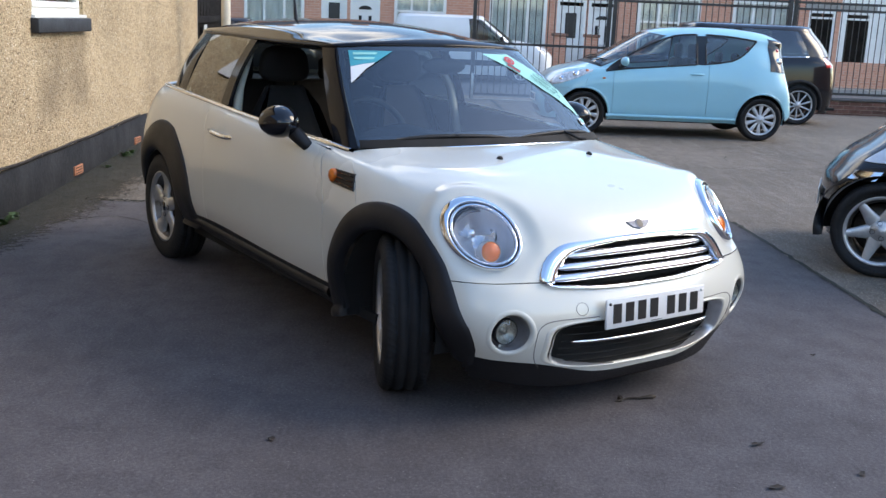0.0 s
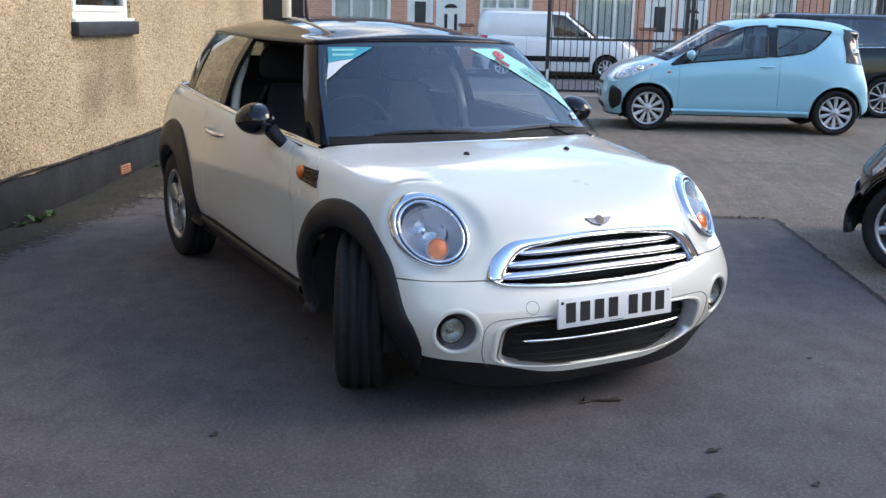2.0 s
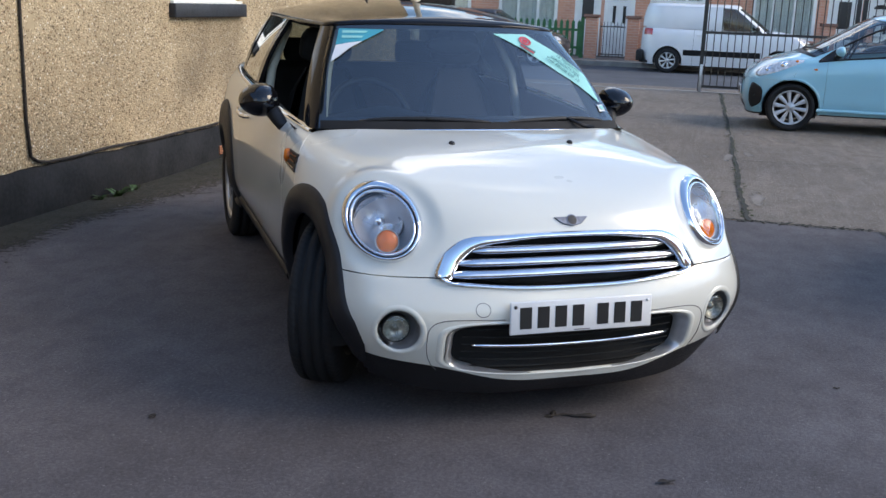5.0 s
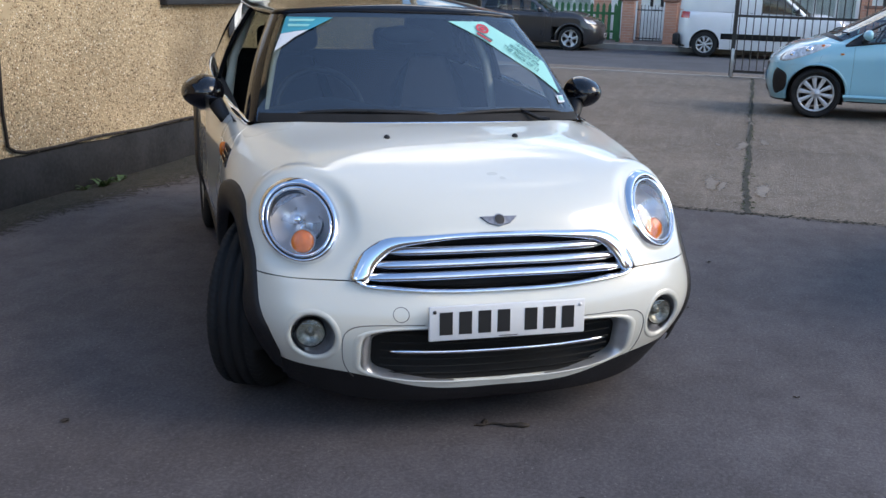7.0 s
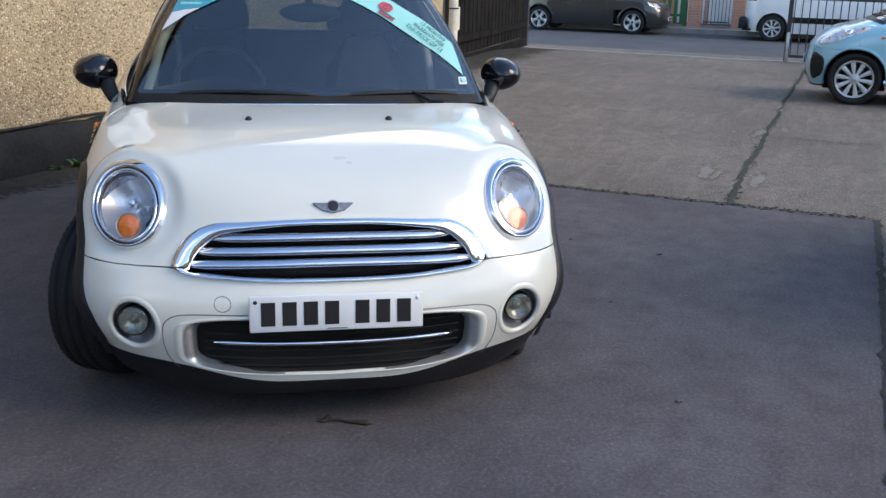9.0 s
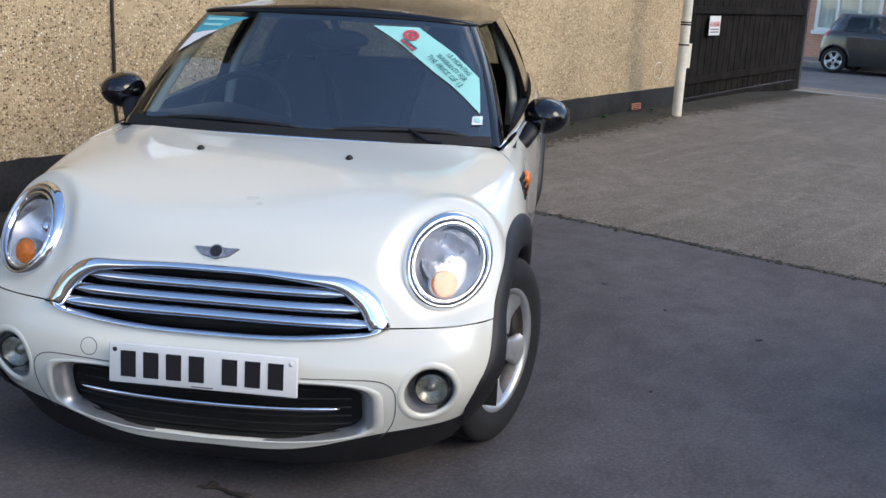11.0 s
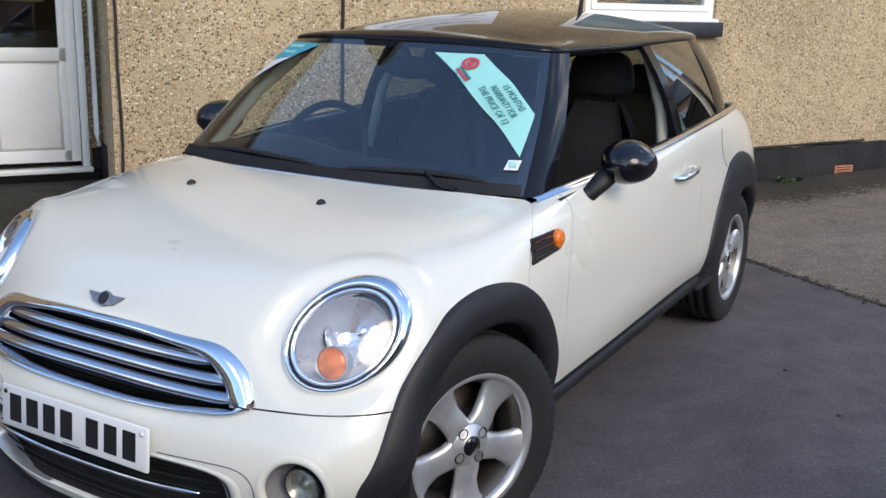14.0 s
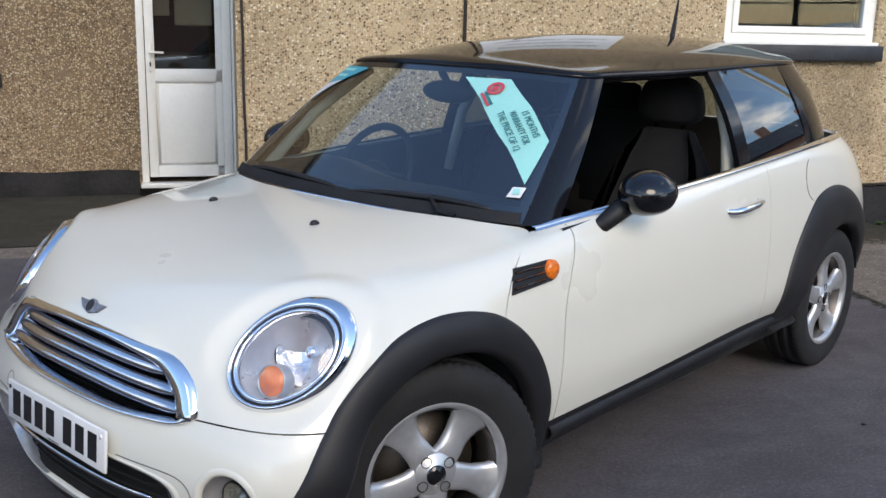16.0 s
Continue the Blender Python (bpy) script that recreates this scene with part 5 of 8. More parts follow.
    bmesh.ops.create_uvsphere(bm, u_segments=32, v_segments=18, radius=1.0)
    for v in bm.verts:
        x, y, z = v.co
        v.co = mc + Vector((s * x * .088, (y * .115 if y < 0 else y * .05), z * .071 * (1 - .10 * x)))
    mr = part("mirror", bm, M["gloss"], mini, "glossy black door mirror")
    bm = bmesh.new()
    tube(bm, [(s * .745, .675, .862), (s * .768, .69, .875), (s * .788, .73, .908), (s * .810, .785, .945)], [.016, .026, .031, .034], 14)
    part("mirror_foot", bm, M["plastic"], mr)
    bm = bmesh.new()
    grid(bm, [[(mc.x + s * r * .066 * math.cos(a), mc.y + .052, mc.z + r * .056 * math.sin(a)) for a in np.linspace(0, 2 * math.pi, 24, endpoint=False)] for r in (.02, 1)], True)
    part("mirror_glass", bm, M["chrome"], mr)


# front lamps
def front_lamp(s):
    C = Vector((s * HL_C.x, HL_C.y, HL_C.z))
    a, b = Vector((s * HL_A.x, HL_A.y, HL_A.z)), Vector((s * HL_B.x, HL_B.y, HL_B.z))
    nrm = a.cross(b).normalized() * (1 if a.cross(b).y < 0 else -1)
    el = lambda k, d, t: C + a * (k * math.cos(t)) + b * (k * math.sin(t)) + nrm * d
    ts = np.linspace(0, 2 * math.pi, 72, endpoint=False)

    def on(k, lift, t):
        p = el(k, 0, t)
        r = BODY.ray_cast(p + nrm * .3, -nrm)
        return (r[0] if r[0] else p) + nrm * lift

    off = [(on(1.0, 0, t) - el(1.0, 0, t)).dot(nrm) for t in ts]
    off = [float(np.mean([off[(i + d) % 72] for d in range(-4, 5)])) for i in range(72)]
    base, push = .004, Vector((s * .004, -.006, 0))
    drift = a * -.05 - b * .042
    ins = lambda k, d, i: el(k * .968, base + d + .35 * off[i] * max(0, k - .5) * 2, ts[i]) + push + drift
    mid = lambda k, f, d, i: el(k * (1 - .032 * f), off[i] * (1 - f * .7) + base * f + d, ts[i]) + (push + drift) * f
    N = range(72)
    bm = bmesh.new()
    grid(bm, [[on(1.0, -.004, ts[i]) for i in N], [on(1.0, .002, ts[i]) for i in N], [mid(.982, .25, .005, i) for i in N], [mid(.955, .55, .0075, i) for i in N], [mid(.925, .82, .0075, i) for i in N],
              [mid(.895, 1, .0055, i) for i in N], [ins(.872, .001, i) for i in N], [ins(.868, -.03, i) for i in N]], True)
    bmesh.ops.recalc_face_normals(bm, faces=bm.faces)
    lamp = part("headlamp", bm, M["chrome"], mini, "round headlamp in a chrome ring")
    bm = bmesh.new()
    grid(bm, [[ins(.870, -.001, i) for i in N], [ins(.835, -.004, i) for i in N], [ins(.83, -.03, i) for i in N]], True)
    part("gasket", bm, M["ink"], lamp)
    bm = bmesh.new()
    grid(bm, [[ins(.838, -.006, i) for i in N], [ins(.828, .002, i) for i in N], [ins(.79, .005, i) for i in N], [ins(.765, .002, i) for i in N], [ins(.755, -.02, i) for i in N]], True)
    part("inner_ring", bm, M["chrome"], lamp)
    bm = bmesh.new()
    grid(bm, [[ins(k, .003 + .022 * (1 - k * k), i) for i in N] for k in (.785, .7, .5, .3, .15, .01)], True)
    p = part("lens", bm, M["lens"], lamp)
    p.visible_shadow = False
    bm = bmesh.new()
    grid(bm, [[ins(k, -.014 - .10 * (1 - (k / .765) ** 2), i) for i in N] for k in (.765, .7, .6, .45, .25, .01)], True)
    part("reflector", bm, M["housing"], lamp, "satin silver lamp housing")
    axis = (nrm * .45 + Vector((0, -1, 0)) * .55).normalized()
    fa = Matrix.Translation(C + push + a * .12 + b * .10 + nrm * (base - .046)) @ axis.to_track_quat("X", "Z").to_matrix().to_4x4()
    bm = bmesh.new()
    lathe(bm, [(.087, -.045), (.0875, -.004), (.086, .001), (.0825, .001), (.081, -.004)], 48, fa)
    bw = part("beam_bowl", bm, M["greytrim"], lamp, "silver rim of the beam reflector")
    bm = bmesh.new()
    lathe(bm, [(.0825, .0005), (.080, -.002), (.072, -.020), (.054, -.040), (.034, -.050), (.022, -.052)], 48, fa)
    part("beam_reflector", bm, M["bowl"], bw, "faceted bright reflector")
    bm = bmesh.new()
    lathe(bm, [(.0905, -.03), (.0905, -.001), (.0865, .0015), (.0835, .001)], 48, fa)
    part("bowl_edge", bm, M["ink"], bw, "black edge of the reflector")
    bm = bmesh.new()
    lathe(bm, [(.017, -.055), (.017, -.026), (.014, -.019), (.008, -.016), (.0, -.015)], 24, fa)
    part("bulb_shield", bm, M["chrome"], bw)
    fr = axis.to_track_quat("Z", "Y").to_matrix().to_4x4()
    q = C + push - b * .47 - a * .15 + nrm * (base - .008)
    bm = bmesh.new()
    lathe(bm, [(.037, -.04), (.037, -.008), (.034, -.002), (.025, .002), (.0, .005)], 32, Matrix.Translation(q) @ fr @ pose(0, 0, 0, 0, -90, 0))
    part("indicator", bm, M["amber"], lamp, "round amber indicator")
    bm = bmesh.new()
    lathe(bm, [(.0405, -.04), (.0405, -.004), (.039, -.001), (.0365, -.006)], 32, Matrix.Translation(q) @ fr @ pose(0, 0, 0, 0, -90, 0))
    part("indicator_rim", bm, M["alloy"], lamp)


front_lamp(-1)
front_lamp(1)

# grille


def outline(scale_x, dz, n=120):
    """Closed outline of the grille's frame."""
    pts = []
    X = GR_X * scale_x
    for x in np.linspace(-X, X, n):
        pts.append((x, grille_top(x / scale_x) + dz))
    for x in np.linspace(X, -X, n)[1:-1]:
        pts.append((x, grille_low(x / scale_x) - dz))
    return pts


def on_front(x, z, lift):
    r = front_hit(x, z)
    return Vector((x, r[0].y - lift if r[0] else -.55, z))


def frame_rows(n=120):
    """Outer and inner edge of the chrome frame: broad over the top and at the corners, thin below."""
    outer, inner = [], []
    for x in np.linspace(-GR_X, GR_X, n):
        k = x / GR_X
        outer.append((x, grille_top(x)))
        xi = x * (.915 + .02 * (1 - k * k))
        inner.append((xi, max(grille_top(x) - .017 - .030 * abs(k) ** 3, grille_low(xi) + .016)))
    for x in np.linspace(GR_X, -GR_X, n)[1:-1]:
        outer.append((x, grille_low(x)))
        inner.append((x * .915, min(grille_low(x * .915) + .011, grille_top(x) - .012)))
    return outer, inner


bm = bmesh.new()
oo, ii = frame_rows()
mixed_ = lambda k: [(x * (1 - k) + X * k, z * (1 - k) + Z * k) for (x, z), (X, Z) in zip(oo, ii)]
grid(bm, [[on_front(x, z, -.004) for x, z in oo], [on_front(x, z, .007) for x, z in oo], [on_front(x, z, .014) for x, z in mixed_(.22)],
          [on_front(x, z, .017) for x, z in mixed_(.5)], [on_front(x, z, .014) for x, z in mixed_(.8)], [on_front(x, z, .008) for x, z in ii], [on_front(x, z, -.035) for x, z in ii]], True)
bmesh.ops.recalc_face_normals(bm, faces=bm.faces)
grille = part("grille", bm, M["chrome"], mini, "chrome grille surround with three bars")
bm = bmesh.new()
grid(bm, [[Vector((x, on_front(x * .97, z, 0).y + .045, z)) for x, z in outline(.97, -.01)], [Vector((0, -.53, .575))] * len(outline(.97, -.01))], True)
part("grille_back", bm, M["dark"], grille)
for half, z0 in ((.366, .620), (.411, .580), (.438, .543)):
    bm = bmesh.new()
    rows = []
    for x in np.linspace(-half, half, 60):
        e = min(1.0, (half - abs(x)) / .05)
        z, h = z0 - .004 * (x / half) ** 2, .0125 * (.35 + .65 * e ** .5)
        y = on_front(x, z, 0).y + .004 * (1 - e)
        rows.append([(x, y + .030, z + h * .95), (x, y + .016, z + h), (x, y + .006, z + h * .80), (x, y - .002, z + h * .05), (x, y - .0045, z - h * .62), (x, y - .002, z - h), (x, y + .030, z - h)])
    grid(bm, rows)
    bmesh.ops.recalc_face_normals(bm, faces=bm.faces)
    part("grille_bar", bm, M["bar"], grille)
# seam between the frame's upper and lower half
for sg_ in (-1, 1):
    bm = bmesh.new()
    tube(bm, [on_front(sg_ * x, .5335 + .002 * math.sin(x * 60), .016) for x in (.445, .455, .465, .476, .484)], .0022, 6)
    part("frame_seam", bm, M["ink"], grille)

# lower intake
def intake(k, dz=0.0, n=140):
    pts = []
    for t in np.linspace(0, 2 * math.pi, n, endpoint=False):
        c, s_ = math.cos(t), math.sin(t)
        x = LG_X * k * math.copysign(abs(c) ** (2 / 6), c)
        zc, hz = (LG_Z0 + LG_Z1) / 2 + .012 * (abs(x) / LG_X) ** 2, (LG_Z1 - LG_Z0) / 2 - .01 * (abs(x) / LG_X) ** 2
        pts.append((x, zc + (hz * k + dz) * math.copysign(abs(s_) ** .4, s_)))
    return pts


bm = bmesh.new()
grid(bm, [[on_front(x, z, -.002) for x, z in intake(1.05, .003)], [on_front(x, z, .004) for x, z in intake(1.03, .0015)], [on_front(x, z, .002) for x, z in intake(.99)], [on_front(x, z, -.012) for x, z in intake(.965)]], True)
bmesh.ops.recalc_face_normals(bm, faces=bm.faces)
low = part("lower_intake", bm, M["white"], mini, "white-edged lower intake")
bm = bmesh.new()
grid(bm, [[on_front(x, z, -.012) for x, z in intake(.965)], [on_front(x, z, -.02) for x, z in intake(.95)], [on_front(x, z, -.06) for x, z in intake(.94)], [Vector((x * .97, on_front(x * .97, .30, -.16).y, z)) for x, z in intake(.93)]], True)
part("intake_duct", bm, M["dark"], low, "black plastic duct")
bm = bmesh.new()
grid(bm, [[on_front(x, z, -.06) for x, z in intake(.96)], [Vector((x * .5, -.5, .3 + (z - .3) * .5)) for x, z in intake(.9)], [Vector((0, -.5, .3))] * 140], True)
part("intake_back", bm, M["dark"], low)
for k in range(6):
    bm = bmesh.new()
    z = .215 + k * .027
    tube(bm, [on_front(x, z + .01 * (x / .42) ** 2, -.035) for x in np.linspace(-.39, .39, 30)], .0025, 6)
    part("intake_bar", bm, M["dark"], low)
bm = bmesh.new()
tube(bm, [on_front(x, .302 + .007 * (x / .365) ** 2, -.012) for x in np.linspace(-.365, .365, 40)], [.0065 * min(1, .25 + (.365 - abs(x)) / .04) for x in np.linspace(-.365, .365, 40)], 8)
part("chrome_strip", bm, M["chrome"], low)
line = [(.262, .399), (.36, .4), (.43, .399), (.472, .394), (.498, .381), (.511, .36), (.5135, .33), (.511, .295), (.503, .262), (.488, .234), (.470, .214)]
for s in (-1, 1):
    xz = spline(np.arange(len(line)), line, np.linspace(0, len(line) - 1, 50))
    bm = bmesh.new()
    tube(bm, [on_front(s * x, z, -.0005) for x, z in xz], .0019, 6)
    part("shut_line", bm, M["slab"], low, "fine shut line round the intake panel")
for s in (-1, 1):
    bm = bmesh.new()
    rows = [[] for q in range(4)]
    for a in np.linspace(-1.53, 1.50, 60):
        tp = float(np.interp(abs(a), [0, .9, 1.3, 1.53], [1, 1, .5, .12]))
        cx, sz = abs(math.cos(a)) ** (2 / 6), math.copysign(abs(math.sin(a)) ** .4, a)
        for q, (k, d_) in enumerate(((.978, .002), (.978 - .022 * tp, -.004), (.978 - .058 * tp, -.004 - .022 * tp), (.978 - .078 * tp, -.006 - .045 * tp))):
            x = LG_X * k * cx
            zc, hz = (LG_Z0 + LG_Z1) / 2 + .012 * (x / LG_X) ** 2, (LG_Z1 - LG_Z0) / 2 - .01 * (x / LG_X) ** 2
            p = on_front(x, zc + hz * k * sz, d_)
            rows[q].append((s * p.x, p.y, p.z))
    grid(bm, rows)
    bmesh.ops.recalc_face_normals(bm, faces=bm.faces)
    part("side_trim", bm, M["alloy"], low)
    # fog lamp
    c = front_hit(s * FOG.x, FOG.z)
    nn = c[1] if c[1].y < 0 else -c[1]
    q = (nn * .6 + Vector((0, -1, 0)) * .4).normalized().to_track_quat("X", "Z").to_matrix().to_4x4()
    m = Matrix.Translation(c[0]) @ q
    bm = bmesh.new()
    q1, q2 = (m.to_3x3() @ Vector(v) for v in ((0, 1, 0), (0, 0, 1)))
    ax = m.to_3x3() @ Vector((1, 0, 0))

    def rim(r, lift, sink=0.0):
        row = []
        for a in np.linspace(0, 2 * math.pi, 48, endpoint=False):
            o = m.translation + q1 * (r * math.cos(a)) + q2 * (r * math.sin(a))
            h = BODY.ray_cast(o + ax * .2, -ax)[0]
            row.append((h if h else o) + ax * (lift - sink))
        return row

    grid(bm, [rim(.094, -.003), rim(.090, .0012), rim(.080, .0012), rim(.075, -.001), rim(.070, -.007), rim(.068, -.02)], True)
    bmesh.ops.recalc_face_normals(bm, faces=bm.faces)
    fog = part("fog_lamp", bm, M["white"], mini, "round fog lamp")
    fm = Matrix.Translation(c[0]) @ (ax * .45 + Vector((0, -1, 0)) * .55).normalized().to_track_quat("X", "Z").to_matrix().to_4x4()
    bm = bmesh.new()
    grid(bm, [rim(.0685, -.010), rim(.0670, -.03), [fm @ Vector((-.055, .062 * math.cos(a), .062 * math.sin(a))) for a in np.linspace(0, 2 * math.pi, 48, endpoint=False)],
              [fm @ Vector((-.070, .02 * math.cos(a), .02 * math.sin(a))) for a in np.linspace(0, 2 * math.pi, 48, endpoint=False)]], True)
    part("bezel", bm, M["greytrim"], fog, "satin grey bowl")
    fm = fm @ pose(0, .004 * s, .002)
    bm = bmesh.new()
    lathe(bm, [(.0475, -.062), (.0475, -.034), (.0455, -.031), (.0435, -.034)], 36, fm)
    part("lamp_rim", bm, M["plastic"], fog)
    bm = bmesh.new()
    lathe(bm, [(.0440, -.035), (.036, -.047), (.022, -.058), (.012, -.060), (.010, -.045), (.0, -.044)], 30, fm)
    part("reflector", bm, M["fogbowl"], fog)
    bm = bmesh.new()
    lathe(bm, [(.0445, -.033), (.036, -.028), (.02, -.025), (.0, -.024)], 30, fm)
    part("lens", bm, M["lens"], fog).visible_shadow = False
    # washer nozzle
    c = BODY.ray_cast(Vector((s * .244, .018, 2)), Vector((0, 0, -1)))[0]
    bm = bmesh.new()
    bmesh.ops.create_uvsphere(bm, u_segments=16, v_segments=8, radius=1)
    for v in bm.verts:
        v.co = c + Vector((v.co.x * .012, v.co.y * .016, max(v.co.z, -.2) * .012))
    part("washer_jet", bm, M["plastic"], mini)

# tow cap and plate
c = front_hit(-.345, .43)
bm = bmesh.new()
tube(bm, [on_front(-.335 + .0245 * math.cos(a), .432 + .0225 * math.sin(a), .0) for a in np.linspace(0, 2 * math.pi, 32, endpoint=False)], .0012, 5, True)
part("tow_cap", bm, M["slab"], mini, "fine round line of the towing cap")
plate = part("number_plate", boxbm(-.26, -.006, -.0555, .26, .004, .0555, bevel=.004), M["plate"], mini, "white number plate", m=pose(.002, -.664, .410, -4))
for k, x in enumerate((-.205, -.142, -.079, -.016, .075, .138, .201)):
    part("bar", boxbm(x - .021, -.0075, -.036, x + .021, -.0055, .036), M["ink"], plate, "plain dark bar", smooth=False)
part("maker_line", boxbm(-.03, -.0072, -.050, .03, -.0058, -.047), M["slab"], plate, smooth=False)
for x, mt in ((-.242, "ink"), (.242, "plate")):
    bm = bmesh.new()
    lathe(bm, [(.006, -.004), (.006, .002), (.0, .003)], 12, pose(x, -.0065, .038, 0, 0, -90))
    part("screw", bm, M[mt], plate)
# winged badge
c, nn = front_hit(0, .703)
nn = nn if nn.y < 0 else -nn
nn = Vector((0, nn.y, nn.z)).normalized()
bq = nn.to_track_quat("X", "Z").to_matrix().to_4x4()
bm = bmesh.new()
lathe(bm, [(.0205, -.004), (.0205, .004), (.0165, .0055)], 28)
for s in (-1, 1):
    sh = [(.015, .012), (.060, .012), (.050, .002), (.034, -.011), (.013, -.016)]
    a_ = [bm.verts.new((.0035, s * y, z)) for y, z in sh]
    b_ = [bm.verts.new((-.006, s * y * 1.05, z * 1.1)) for y, z in sh]
    bm.faces.new(a_)
    for k in range(5):
        bm.faces.new((a_[k], a_[(k + 1) % 5], b_[(k + 1) % 5], b_[k]))
bmesh.ops.recalc_face_normals(bm, faces=bm.faces)
badge = part("badge", bm, M["badge"], mini, "winged chrome badge", smooth=False, m=Matrix.Translation(c + nn * .003) @ bq)
bm = bmesh.new()
lathe(bm, [(.0165, .0055), (.0, .006)], 28)
part("badge_disc", bm, M["ink"], badge)

# greenhouse
def strip(c0, c1, r0, r1, nc, nr):
    return house.at(np.linspace(c0, c1, nc), np.linspace(r0, r1, nr))


ws = part("windscreen", panel(strip(-2.86, 2.86, .02, 1.97, 60, 24), rim=0), M["screen"], mini)
inset = np.array((0, .006, -.002))
part("windscreen_base", panel(strip(-2.85, 2.85, -.0, .215, 60, 4) + inset, rim=0), M["ink"], ws, "black printed band")
part("windscreen_head", panel(strip(-2.85, 2.85, 1.86, 1.97, 60, 4) + inset, rim=0), M["ink"], ws, "black printed band")
for s in (-1, 1):
    part("windscreen_edge", panel(strip(s * 2.66, s * 2.85, .215, 1.86, 4, 24) + inset - np.array((s * .004, 0, 0)), rim=0, flip=s < 0), M["ink"], ws, "black printed band")
for s in (-1, 1):
    part("a_pillar", panel(strip(s * 2.868, s * 4.0, 0, 2, 14, 24), rim=.02, flip=s < 0), M["pillar"], mini, "gloss black pillar")
    part("b_pillar", panel(strip(s * 5.93, s * 6.12, 0, 2, 4, 20), rim=.02, flip=s < 0), M["pillar"], mini, "black door pillar")
    edge_lo, edge_hi = strip(s * 6.12, s * 7.28, .02, 1.98, 30, 2)
    vv = np.linspace(0, 1, 16)[:, None, None]
    ruled = edge_lo[None] * (1 - vv) + edge_hi[None] * vv
    uu = np.linspace(0, 1, 30)[None, :, None]
    flat_ = (edge_lo[0] * (1 - uu) + edge_lo[-1] * uu) * (1 - vv) + (edge_hi[0] * (1 - uu) + edge_hi[-1] * uu) * vv
    flat_[..., 0] += s * (.003 * 4 * uu * (1 - uu) + .014 * 4 * vv * (1 - vv))[..., 0]
    ruled[..., 0] = flat_[..., 0]
    q = part("quarter_glass", panel(ruled, rim=0, flip=s < 0), M["privacy"], mini)
    q.visible_shadow = False
    part("c_pillar", panel(strip(s * 7.28, s * 8.5, 0, 2, 20, 20), rim=.02, flip=s < 0), M["pillar"], mini, "glass-covered rear pillar")
    part("door_rail", panel(strip(s * 4.0, s * 5.93, 1.93, 2.0, 30, 3), rim=.02, flip=s < 0), M["plastic"], mini)
    # cabin side trims
    bm = bmesh.new()
    tube(bm, [(s * .70, 1.62, .78), (s * .655, 1.66, 1.05), (s * .56, 1.72, 1.27)], .024, 8)
    part("pillar_trim", bm, M["beige"], mini, "pale inner pillar trim")
    bm = bmesh.new()
    tube(bm, [(s * .635, .53, .90), (s * .575, .72, 1.1), (s * .49, .93, 1.265)], .022, 8)
    part("pillar_trim", bm, M["beige"], mini, "pale inner pillar trim")
    bm = bmesh.new()
    grid(bm, [[(s * (.735 + d_), y, z_ if q else .30) for y, z_ in ((.52, .880), (.8, .902), (1.1, .922), (1.4, .936), (1.72, .950))] for q, d_ in ((0, -.03), (1, -.03), (1, .012), (0, .012))])
    bmesh.ops.recalc_face_normals(bm, faces=bm.faces)
    part("door_card", bm, M["fabric"], mini)
    bm = bmesh.new()
    grid(bm, [[(s * (x_ + d_), y, z_ if q else .30) for y, z_, x_ in ((1.73, .95, .73), (2.1, .968, .72), (2.5, .985, .66))] for q, d_ in ((0, -.03), (1, -.03), (1, .008), (0, .008))])
    bmesh.ops.recalc_face_normals(bm, faces=bm.faces)
    part("rear_card", bm, M["fabric"], mini)
q = part("rear_window", panel(strip(8.5, 10, .05, 1.95, 20, 16), rim=0), M["privacy"], mini)
q = part("rear_window", panel(strip(-10, -8.5, .05, 1.95, 20, 16), rim=0), M["privacy"], mini)

# roof: black, crowned
no = 90
edge = house.at(np.linspace(-10, 10, 2 * no), [1.98])[0]
rows = []
for k, dz, out in ((1.0, -.014, .000), (1.0, -.009, .009), (1.0, -.001, .011), (.992, .006, .007), (.975, .012, .003), (.945, .019, 0), (.91, .025, 0), (.87, .030, 0), (.80, .04, 0), (.72, .05, 0), (.62, .06, 0), (.48, .07, 0), (.33, .08, 0), (.17, .09, 0), (.01, .098, 0)):
    row = []
    for x, y, z in edge:
        sp = min(max(y, 1.2), 2.3)
        d = Vector((x, y - sp, 0))
        d = d.normalized() if d.length > 1e-6 else Vector((0, 1, 0))
        px, py = x * k + d.x * out, sp + (y - sp) * k + d.y * out
        top_z = float(spline([.78, 1.0, 1.2, 1.6, 2.0, 2.4, 2.72], np.array([[1.330], [1.366], [1.388], [1.408], [1.408], [1.390], [1.345]]), np.array([py]))[0, 0]) - .27 * px * px
        w_ = min(1, max(0, (1 - k - .02) / .16))
        w_ = w_ * w_ * (3 - 2 * w_)
        row.append((px, py, (z + dz) * (1 - w_) + top_z * w_))
    rows.append(row)
bm = bmesh.new()
grid(bm, rows, True)
bmesh.ops.remove_doubles(bm, verts=bm.verts, dist=.0005)
bmesh.ops.recalc_face_normals(bm, faces=bm.faces)
roof = part("roof", bm, M["roofblack"], mini, "gloss black roof")
bm = bmesh.new()
grid(bm, [[(x * k, 1.75 + (y - 1.75) * k, z - .03 + .05 * (1 - k)) for x, y, z in edge] for k in (.95, .7, .4, .02)], True)
part("headlining", bm, M["lining"], mini)
bm = bmesh.new()
tube(bm, [(0, 2.33, 1.38), (0, 2.345, 1.41), (0, 2.375, 1.56)], [.02, .012, .004], 8)
part("aerial", bm, M["plastic"], roof)
bm = bmesh.new()
rows = []
